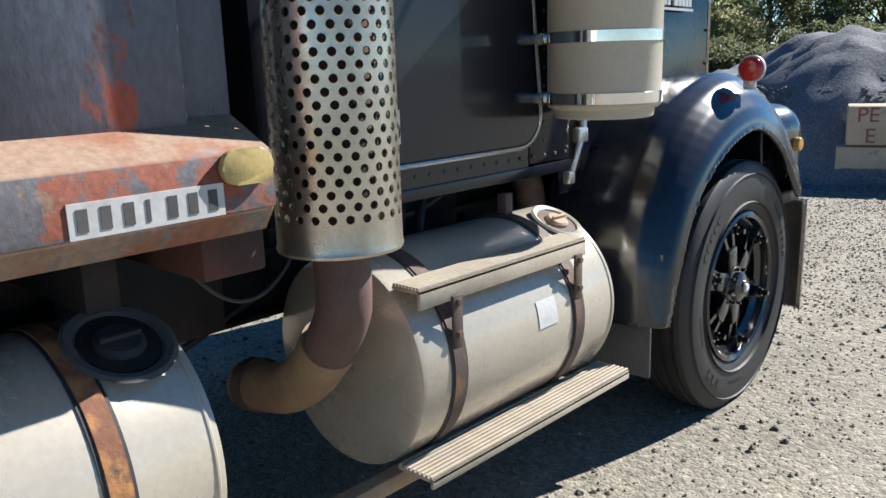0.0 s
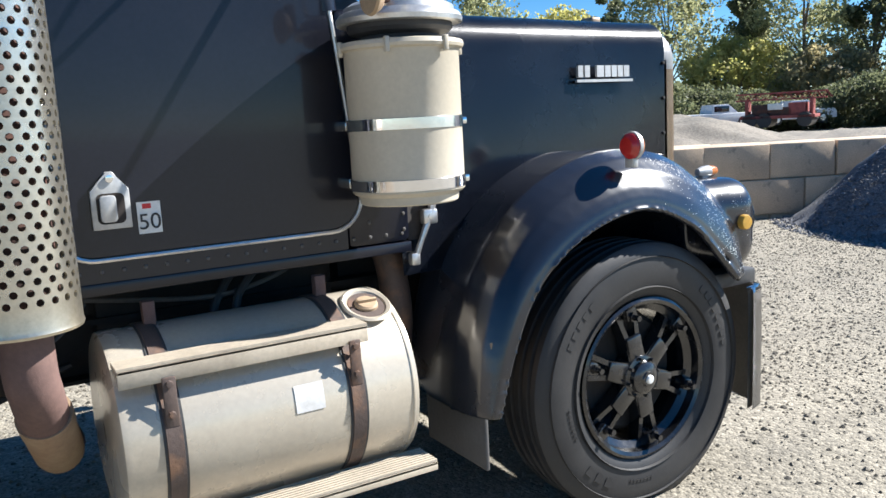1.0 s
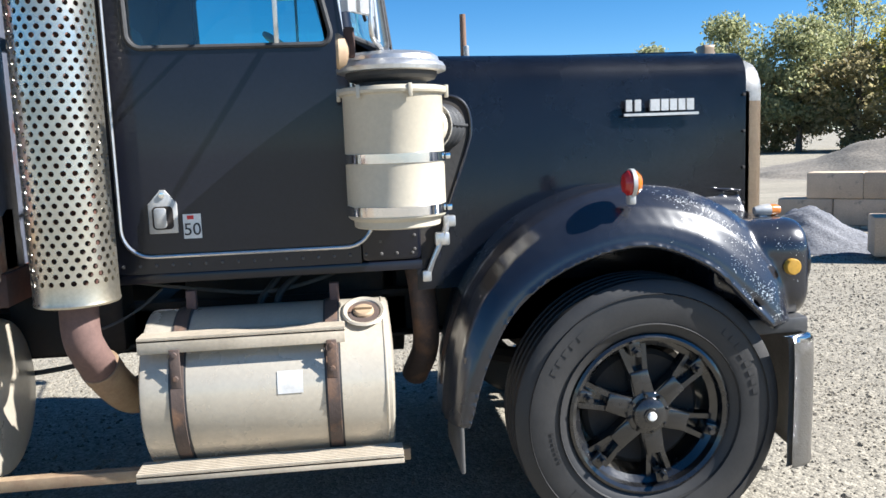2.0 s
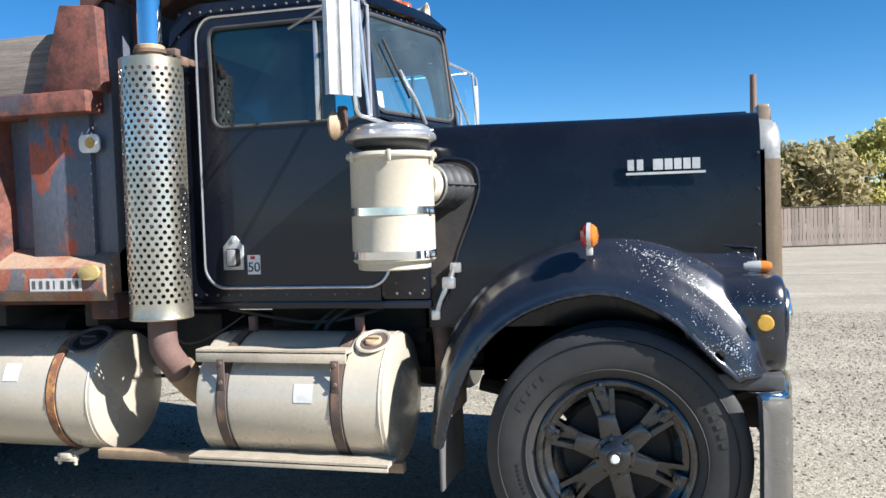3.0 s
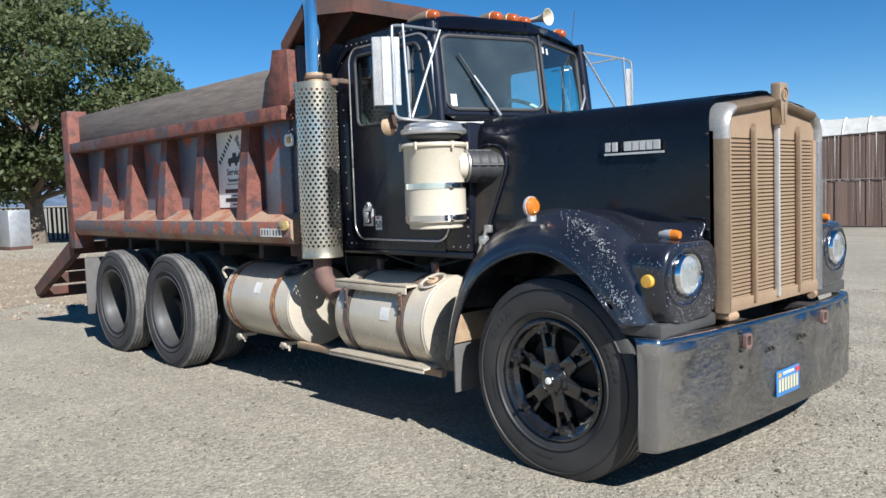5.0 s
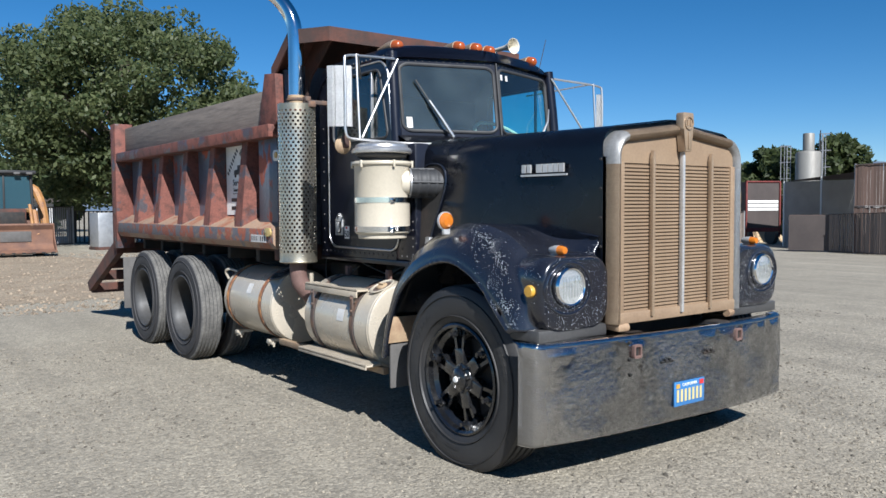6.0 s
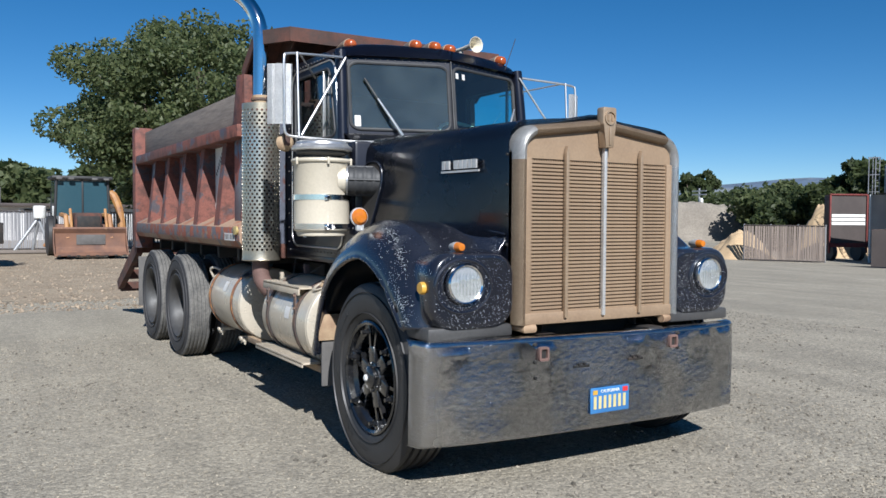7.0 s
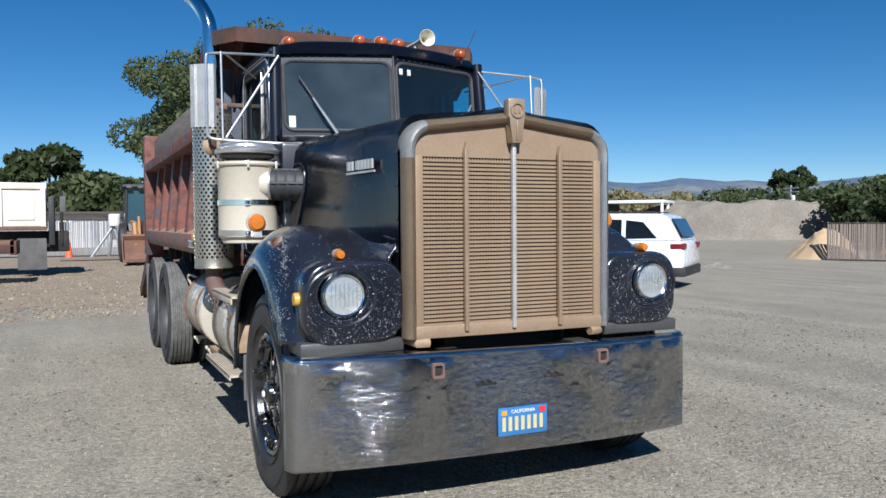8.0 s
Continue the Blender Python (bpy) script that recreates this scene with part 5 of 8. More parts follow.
for k in range(18):
    ob = rv.copy()
    scene.collection.objects.link(ob)
    ob.location = (CX + XS - 0.006, -2.24 + 0.062 * k, 2.735)
bm = box(B(), CX + XS, CX + XS + 0.006, -1.03, -0.93, 1.56, 1.86, 0.002)
box(bm, CX + XS + 0.006, CX + XS + 0.012, -1.01, -0.95, 1.58, 1.68, 0.004)
box(bm, CX + XS + 0.006, CX + XS + 0.012, -1.01, -0.95, 1.72, 1.84, 0.004)
part("cowl_vent", bm, CAB_PAINT, cab, "small vent door on the cowl")
for z in (1.445, 1.648):
    part("cleaner_bracket", box(B(), CX + XS - 0.01, AX - 0.05, AY - 0.12, AY - 0.09, z - 0.02, z + 0.02, 0.003), STAINLESS, cleaner)
# hood latch
bm = tube(B(), [(0.865, -0.775, 1.375), (0.875, -0.80, 1.30), (0.88, -0.85, 1.20), (0.87, -0.875, 1.13)], [0.014, 0.016, 0.011, 0.013], 8)
box(bm, 0.845, 0.88, -0.80, -0.745, 1.335, 1.385, 0.008)
box(bm, 0.85, 0.89, -0.84, -0.775, 1.255, 1.315, 0.01)
lathe(bm, [(0, 0.895), (0.014, 0.893), (0.016, 0.87)], "x", (0, -0.806, 1.285), 10)
box(bm, 0.85, 0.885, -0.90, -0.86, 1.10, 1.15, 0.008)
part("hood_latch", bm, STAINLESS, hood, "worn metal hood latch")

# ---- mirrors ----
def mirror(s):
    g = group_of("mirror", truck)
    X = CX + s * 1.34
    bm = B()
    rows = []
    for z in (2.165, 2.175, 2.57, 2.588):
        rows.append([(X + s * u, -1.12 + w, z) for u, w in ((-0.088, -0.03), (-0.085, 0.0), (-0.05, 0.008), (-0.032, 0.0), (-0.028, 0.014), (0.028, 0.014), (0.032, 0.0), (0.05, 0.008), (0.085, 0.0), (0.088, -0.03))])
    sheet(bm, rows, 0.004)
    yaw = Matrix.Translation((X, -1.13, 0)) @ Matrix.Rotation(radians(-34 * s), 4, "Z") @ Matrix.Translation((-X, 1.13, 0))
    bmesh.ops.transform(bm, matrix=yaw, verts=bm.verts)
    part("mirror_back", bm, MIRROR_BACK, g, "ribbed pale aluminium mirror housing")
    part("mirror_glass", box(B(), X - 0.084, X + 0.084, -1.15, -1.146, 2.17, 2.585, m=yaw), CHROME, g)
    fr = smooth_path([(X - s * 0.02, -1.09, 2.14), (X - s * 0.02, -1.085, 2.4), (X - s * 0.02, -1.09, 2.62), (X - s * 0.05, -1.1, 2.66), (X - s * 0.2, -1.12, 2.675), (CX + s * 0.83, -1.2, 2.70)], 5)
    part("mirror_arm", tube(B(), fr, 0.0095, 10), STAINLESS, g, "bright tubular mirror arm")
    part("mirror_arm", tube(B(), smooth_path([(X - s * 0.02, -1.09, 2.16), (X - s * 0.04, -1.085, 2.09), (X - s * 0.15, -1.06, 2.075), (CX + s * 0.86, -1.0, 2.06), (CX + s * 0.66, -0.86, 2.055)], 5), 0.0095, 10), STAINLESS, g)
    part("mirror_brace", tube(B(), [(CX + s * 0.80, -1.2, 2.70), (CX + s * 1.20, -1.06, 2.09)], 0.009, 8), STAINLESS, g)
    part("mirror_brace", tube(B(), [(CX + s * 1.22, -1.10, 2.68), (CX + s * 1.22, -1.06, 2.08)], 0.008, 8), STAINLESS, g)
    part("mirror_brace", tube(B(), [(CX + s * 1.2, -1.11, 2.675), (CX + s * 0.88, -1.6, 2.6)], 0.007, 8), STAINLESS, g)
    bm = lathe(B(), [(0, -1.16), (0.062, -1.16), (0.066, -1.15), (0.05, -1.125), (0.02, -1.11), (0, -1.108)], "y", (X - s * 0.07, -0.06, 2.045), 28)
    part("spot_mirror", bm, PIPE_TAN, g, "small round spot mirror with a rusty tan back")
    part("spot_boss", box(B(), X - s * 0.07 - 0.02, X - s * 0.07 + 0.02, -1.19, -1.15, 2.02, 2.13, 0.008), DARK_RUST, g)
    return g


mirror(1)
mirror(-1)

# ---- lamps, horn, wiper ----
for x, y, z in ((0.70, -1.42, 2.845), (0.20, -1.28, 2.87), (0.03, -1.27, 2.875), (-0.115, -1.28, 2.87), (-0.70, -1.40, 2.86)):
    g = group_of("roof_light", truck)
    bm = lathe(B(), [(0, -0.24), (0.02, -0.235), (0.045, -0.1), (0.052, 0.0), (0.048, 0.004), (0, 0.004)], "y", (x, y, z), 24)
    for v in bm.verts:
        if v.co.z < z:
            v.co.z = z + (v.co.z - z) * 0.7
    box(bm, x - 0.03, x + 0.03, y - 0.2, y - 0.02, z - 0.07, z - 0.02, 0.008)
    part("light_body", bm, GRILLE_TUBE, g, "dull grey-green bullet lamp body")
    part("lens", lathe(B(), [(0.047, 0.004), (0.044, 0.03), (0.034, 0.06), (0.026, 0.068), (0.012, 0.072), (0, 0.073)], "y", (x, y, z), 24), ORANGE_LENS, g, "orange bullet lens")
bm = lathe(B(), [(0.014, -0.42), (0.016, -0.2), (0.022, -0.1), (0.038, -0.03), (0.062, 0.0), (0.065, 0.004), (0.06, 0.002), (0.034, -0.035), (0.016, -0.11), (0.0, -0.16)], "y", (-0.33, -1.2, 2.93), 28)
box(bm, -0.34, -0.32, -1.45, -1.41, 2.84, 2.92, 0.004)
part("air_horn", bm, CREAM, truck, "pale trumpet air horn on the roof")
for s in (1, -1):
    x = CX + s * 0.95
    bm = lathe(B(), [(0, 0.56), (0.016, 0.565), (0.026, 0.60), (0.028, 0.635)], "y", (x, 0, 1.35), 20)
    box(bm, x - 0.03, x + 0.02, 0.58, 0.62, 1.31, 1.33, 0.006)
    g = group_of("turn_signal", truck)
    part("lamp_body", bm, DULL_ALU, g)
    part("lens", lathe(B(), [(0.027, 0.635), (0.026, 0.66), (0.02, 0.68), (0, 0.685)], "y", (x, 0, 1.35), 20), AMBER, g, "amber bullet turn lens")
    part("side_marker", lathe(B(), [(0.034, CX + s * 1.12), (0.034, CX + s * 1.176), (0.03, CX + s * 1.183), (0, CX + s * 1.185)], "x", (0, 0.625, 1.13), 22), AMBER_YELLOW, truck, "round yellow side marker")
    mx, my, mz = CX + s * 1.21, -0.085, 1.512
    g = group_of("fender_marker", truck)
    part("lens", lathe(B(), [(0.052, 0.006), (0.05, 0.018), (0.035, 0.034), (0, 0.042)], "y", (mx, my, mz), 26), AMBER, g, "amber front lens")
    part("lens", lathe(B(), [(0.052, -0.006), (0.05, -0.018), (0.035, -0.034), (0, -0.042)], "y", (mx, my, mz), 26), RED_LENS, g, "red rear lens")
    part("lamp_rim", lathe(B(), [(0.05, -0.008), (0.057, -0.008), (0.057, 0.008), (0.05, 0.008)], "y", (mx, my, mz), 30, close=True), DULL_ALU, g, "dull metal lamp rim")
    part("lamp_foot", box(B(), mx - 0.03, mx + 0.02, my - 0.014, my + 0.014, mz - 0.085, mz - 0.04, 0.006), DULL_ALU, g)
# wiper on the passenger's pane
w0, w1, w2 = Vector((0.422, -1.07, 2.128)), Vector((0.588, -1.155, 2.403)), Vector((0.678, -1.20, 2.557))
off = Vector((0.02, 0.05, 0))
g = group_of("wiper", truck)
part("wiper_arm", tube(B(), [w0 + off, w0.lerp(w1, 0.5) + off * 1.2, w1 + off], [0.014, 0.011, 0.007], 8), STAINLESS, g, "silver wiper arm")
part("wiper_blade", tube(B(), [w1.lerp(w0, 0.5) + off * 0.6, w2 + off * 0.6], 0.008, 6), BLACK_RUBBER, g)
q0, q1 = Vector((CX - 0.5, -1.03, 2.14)), Vector((CX - 0.70, -1.13, 2.42))
part("wiper_arm", tube(B(), [q0, q0.lerp(q1, 0.6) + Vector((0, 0.03, 0)), q1], [0.012, 0.009, 0.006], 8), STAINLESS, g)
# hood side lettering reduced to raised bars
bm = B()
xk = CX + hood_half(0.07) + 0.025
bars(bm, Vector((-0.095, 1, 0)).normalized(), (0, 0, 1), (xk, 0.06, 1.785), [(0.0, 0.37, 0.0, 0.012)] + [(u, u + 0.03, 0.022, 0.074) for u in (0.008, 0.052)] + [(u, u + w, 0.022, 0.074) for u, w in ((0.128, 0.046), (0.182, 0.036), (0.226, 0.034), (0.268, 0.034), (0.31, 0.036))], 0.012)
part("hood_badge", bm, DULL_ALU, hood, "bright nameplate reduced to plain bars")
bm = B()
tube(bm, [(-0.62, -1.2, 2.75), (-0.8, -1.3, 3.05)], 0.003, 6)
part("antenna", bm, DARK_IRON, truck)

# ---- dump box ----
dump = group_of("dump_box", truck)
YF, YR = -2.52, -7.3
for s in (1, -1):
    def X(v):
        return s * v
    led = [(X(1.236), 1.292), (X(1.236), 1.418), (X(1.04), 1.515), (X(0.98), 1.51), (X(0.98), 1.24), (X(1.2), 1.24)]
    bm = prism(B(), led, "y", YR, YF, 0.006)
    part("lower_rail", bm, BOX_LEDGE, dump, "rusty red lower side rail, scraped and dusty")
    part("rail_face", box(B(), *sorted((X(1.234), X(1.24))), YR, YF, 1.296, 1.414, 0.002), BOX_FACE, dump, "rail face flaking from grey paint to red primer")
    bm = box(B(), *sorted((X(0.99), X(1.03))), YR, YF - 0.05, 1.45, 2.3)
    part("side_panel", bm, BOX_PAINT, dump, "dull blue-black side panel with red primer showing")
    bm = box(B(), *sorted((X(1.0), X(1.13))), -3.02, YF - 0.12, 1.46, 2.22, 0.01)
    part("front_side_panel", bm, BOX_PAINT, dump)
    part("top_rail", box(B(), *sorted((X(1.0), X(1.24))), YR, YF - 0.05, 2.205, 2.315, 0.008), BOX_RUST, dump, "rust-brown top rail")
    for y in (-6.42, -5.65, -4.85, -4.08, -3.29):
        bm = B()
        lo = [(X(1.02), y - 0.09, 1.48), (X(1.225), y - 0.085, 1.415), (X(1.225), y + 0.085, 1.415), (X(1.02), y + 0.09, 1.48)]
        hi = [(X(1.02), y - 0.075, 2.21), (X(1.14), y - 0.065, 2.21), (X(1.14), y + 0.065, 2.21), (X(1.02), y + 0.075, 2.21)]
        A = [bm.verts.new(p) for p in lo]
        C = [bm.verts.new(p) for p in hi]
        bm.faces.new(A), bm.faces.new(C)
        for i in range(4):
            bm.faces.new([A[i], A[(i + 1) % 4], C[(i + 1) % 4], C[i]])
        bmesh.ops.bevel(bm, geom=list(bm.edges), offset=0.006, segments=1, affect="EDGES")
        part("side_rib", bm, BOX_RUST, dump, "tapered rib flaking from black to red primer")
    part("side_board", box(B(), *sorted((X(1.06), X(1.115))), -7.18, -2.78, 2.312, 2.64, 0.006), WOOD, dump, "weathered grey wooden side board")
    bm = prism(B(), [(-2.88, 2.31), (-2.74, 2.76), (-2.53, 2.74), (-2.51, 2.31)], "x", *sorted((X(1.115), X(1.19))), 0.005)
    part("board_gusset", bm, BOX_RUST, dump, "rusty gusset plate holding the board")
    part("corner_post", box(B(), *sorted((X(0.92), X(1.10))), -2.64, YF, 1.27, 2.78, 0.008), BOX_PAINT, dump)
    part("rear_post", box(B(), *sorted((X(1.02), X(1.245))), YR - 0.06, YR + 0.14, 1.08, 2.70, 0.008), BOX_RUST, dump, "rust-red rear corner post")
    part("rear_mud_flap", box(B(), *sorted((X(0.72), X(1.28))), -6.80, -6.785, 0.33, 0.98, 0.004), FLAP, dump, "grey rubber mud flap behind the duals")
part("box_floor", box(B(), -1.0, 1.0, YR, YF - 0.06, 1.2, 1.27), DARK_RUST, dump)
for y in (-6.9, -6.2, -5.5, -4.8, -4.1, -3.4, -2.8):
    part("floor_beam", box(B(), -0.98, 0.98, y - 0.04, y + 0.04, 1.08, 1.2, 0.006), DARK_IRON, dump)
part("front_beam", box(B(), 0.5, 1.16, -2.66, -2.5, 1.14, 1.27, 0.01), DARK_RUST, dump, "red-brown front cross beam under the box")
part("bulkhead", box(B(), -1.0, 1.0, -2.62, -2.545, 1.24, 3.02), BOX_PAINT, dump, "front wall of the box")
part("tailgate", box(B(), -1.02, 1.02, YR - 0.05, YR, 1.25, 2.45, 0.01), BOX_RUST, dump)
can = [(-1.08, -1.95, 3.06), (0.985, -1.95, 3.06), (1.18, -2.28, 3.06), (1.18, -2.62, 2.80), (-1.27, -2.62, 2.80), (-1.27, -2.28, 3.06)]
bm = B()
tops = [bm.verts.new(q) for q in can]
lows = [bm.verts.new((q[0], q[1], q[2] - 0.115)) for q in can]
ins = [bm.verts.new((q[0] * 0.985, -2.3 + (q[1] + 2.3) * 0.96, q[2] - 0.115)) for q in can]
ceil = [bm.verts.new((q[0] * 0.985, -2.3 + (q[1] + 2.3) * 0.96, q[2] - 0.02)) for q in can]
for i in range(6):
    j = (i + 1) % 6
    bm.faces.new([tops[i], tops[j], lows[j], lows[i]])
    bm.faces.new([lows[i], lows[j], ins[j], ins[i]])
    bm.faces.new([ins[i], ins[j], ceil[j], ceil[i]])
for lv in (tops, ceil):
    bm.faces.new([lv[0], lv[1], lv[2], lv[5]])
    bm.faces.new([lv[2], lv[3], lv[4], lv[5]])
bmesh.ops.recalc_face_normals(bm, faces=bm.faces)
part("cab_shield", bm, DARK_RUST, dump, "rust-brown cab shield overhanging the cab", smooth=False)
for s in (1, -1):
    bm = prism(B(), [(-2.5, 2.5), (-2.5, 2.84), (-2.3, 3.0), (-2.0, 3.0), (-2.42, 2.7)], "x", s * 0.9, s * 0.92)
    part("shield_bracket", bm, DARK_RUST, dump)
# sign, marker and number strip on the box side
sign = part("sign", box(B(), 1.03, 1.036, -3.99, -3.42, 1.53, 2.205), WHITE, dump, "white painted business sign, lettering in black")
O = (1.036, -3.95, 1.53)
for r in ((0.08, 0.45, 0.13, 0.165), (0.08, 0.45, 0.05, 0.085), (0.12, 0.4, 0.205, 0.212), (0.2, 0.3, 0.1, 0.112), (0.2, 0.3, 0.022, 0.034)):
    part("print_bar", bars(B(), (0, 1, 0), (0, 0, 1), O, [r], 0.002), SIGN_DARK, sign)
for k in range(8):
    part("print_bar", bars(B(), (0, 0.62, 0.78), (0, -0.78, 0.62), (1.036, -3.93 + 0.031 * k, 1.92 + 0.031 * k), [(0, 0.022, 0, 0.045)], 0.002), SIGN_DARK, sign)
bm = prism(B(), [(-3.80, 1.925), (-3.79, 1.97), (-3.72, 1.975), (-3.71, 2.015), (-3.65, 2.015), (-3.645, 1.97), (-3.62, 1.985), (-3.585, 2.02), (-3.57, 1.99), (-3.60, 1.945), (-3.61, 1.925)], "x", 1.036, 1.038)
for y in (-3.765, -3.655):
    lathe(bm, [(0, 1.036), (0.022, 1.036), (0.022, 1.038), (0, 1.038)], "x", (0, y, 1.918), 14)
part("sign_picture", bm, SIGN_DARK, sign, "black silhouette of a backhoe")
text_mesh("sign_word", "Backhoe", 0.088, Matrix.Translation((1.038, -3.545, 2.035)) @ SIDE @ Matrix.Rotation(radians(-51), 4, "Z"), SIGN_DARK, sign)
text_mesh("sign_word", "Sonoma CA", 0.05, Matrix.Translation((1.038, -3.69, 1.775)) @ SIDE, SIGN_DARK, sign)
text_mesh("sign_word", "Service", 0.088, Matrix.Translation((1.038, -3.70, 1.845)) @ SIDE, SIGN_DARK, sign)
m = part("box_reflector", prism(B(), round_rect(-2.70, -2.575, 2.005, 2.10, 0.03, 4), "x", 1.13, 1.142, 0.003), WHITE, dump, "dirty white reflector")
part("reflector_lens", lathe(B(), [(0.028, 1.142), (0.026, 1.15), (0, 1.152)], "x", (0, -2.63, 2.055), 18), AMBER_YELLOW, m)
m = part("box_lamp", prism(B(), round_rect(-2.652, -2.53, 1.352, 1.425, 0.034, 5), "x", 1.24, 1.258, 0.004), LAMP_DULL, dump, "dusty yellow oblong marker lamp")
m = part("number_strip", box(B(), 1.24, 1.243, -2.957, -2.645, 1.296, 1.361), FADED_STICKER, dump, "worn white adhesive number strip")
for k in range(7):
    y = -2.952 + 0.006 + 0.0435 * k
    part("strip_bar", box(B(), 1.243, 1.2445, y + 0.004, y + (0.012 if k in (3,) else 0.024), 1.308, 1.350), FLAP, m)
# rear apron
bm = B()
for x in (-1.12, 1.16):
    prism(bm, [(-7.35, 1.22), (-7.35, 1.0), (-8.85, 0.38), (-8.95, 0.5)], "x", x - 0.04, x + 0.04)
for y, z in ((-8.88, 0.40), (-8.4, 0.62), (-7.9, 0.82), (-7.42, 1.05)):
    box(bm, -1.12, 1.16, y - 0.05, y + 0.05, z - 0.05, z + 0.09, 0.01)
part("spreader_apron", bm, DARK_RUST, dump, "rust-red spreader apron under the tailgate", smooth=False)

# hoses, wires and pipes under the cab
UC = ((0.55, -2.2, 1.12), (0.6, -1.9, 1.08), (0.66, -1.6, 1.06), (0.62, -1.35, 1.1), (0.5, -1.2, 1.15))
part("hose", tube(B(), smooth_path(UC, 5), 0.009, 8), FLAP, truck, "grey hose under the cab")
part("hose", tube(B(), smooth_path([(0.45, -1.35, 1.16), (0.58, -1.5, 1.14), (0.66, -1.6, 1.05), (0.68, -1.63, 1.0)], 5), 0.016, 8), BLACK_RUBBER, truck, "black hose curving to the tank")
part("hose", tube(B(), smooth_path([(0.42, -1.28, 1.17), (0.58, -1.4, 1.15), (0.68, -1.52, 1.07), (0.7, -1.55, 1.0)], 5), 0.016, 8), BLACK_RUBBER, truck, "black hose curving to the tank")
part("wire", tube(B(), smooth_path([(0.7, -2.55, 1.2), (0.78, -2.42, 1.0), (0.8, -2.3, 0.96), (0.75, -2.15, 1.02), (0.66, -2.05, 1.1)], 5), 0.006, 6), FLAP, truck, "thin loose wire")
part("air_line", tube(B(), smooth_path([(0.47, -3.4, 0.8), (0.52, -2.9, 0.72), (0.52, -2.5, 0.74), (0.47, -2.1, 0.85)], 5), 0.012, 6), BLACK_RUBBER, truck)
part("side_pipe", tube(B(), smooth_path([(0.64, -0.92, 1.22), (0.68, -0.89, 1.05), (0.68, -0.88, 0.78), (0.56, -0.93, 0.6)], 5), 0.062, 16), STRAP, truck, "brown pipe beside the engine")
part("battery_box", box(B(), 0.36, 0.56, -2.75, -2.25, 0.80, 1.10, 0.02), DARK_IRON, truck, "greasy black box on the frame")
part("gearbox_guard", box(B(), -0.4, 0.44, -2.0, -1.05, 0.9, 1.18, 0.03), DARK_IRON, truck)
bm = box(B(), 0.46, 0.5, -2.72, -2.40, 0.81, 1.08, 0.01)
lathe(bm, [(0, 0.53), (0.05, 0.52), (0.055, 0.5)], "x", (0, -2.56, 0.93), 14)
part("valve_plate", bm, DARK_IRON, truck)
bm = lathe(B(), [(0, -1.95), (0.3, -1.955), (TR, -1.92), (TR, -1.1), (0.3, -1.06), (0, -1.06)], "y", (-TX, 0, TZ), 40)
part("far_tank", bm, TANK, truck, "cream fuel tank on the far side")
bm = box(B(), CX + XS - 0.05, CX + XS - 0.0, -2.3, -0.9, 1.16, 1.2, 0.004)
part("cab_sill", bm, CAB_PAINT, truck)
# rear wheel arch clutter and box hoist
part("hoist_frame", box(B(), -0.5, 0.5, -7.1, -2.7, 1.0, 1.12, 0.01), DARK_RUST, truck)
part("air_tank", tube(B(), [(0.6, -3.9, 1.0), (0.6, -3.2, 1.0)], 0.11, 14), DARK_IRON, truck)

# ---- ground ----
def ground_z(x, y):
    """The yard falls gently towards the west."""
    return -0.018 * min(max(-x - 6.0, 0.0), 30.0)


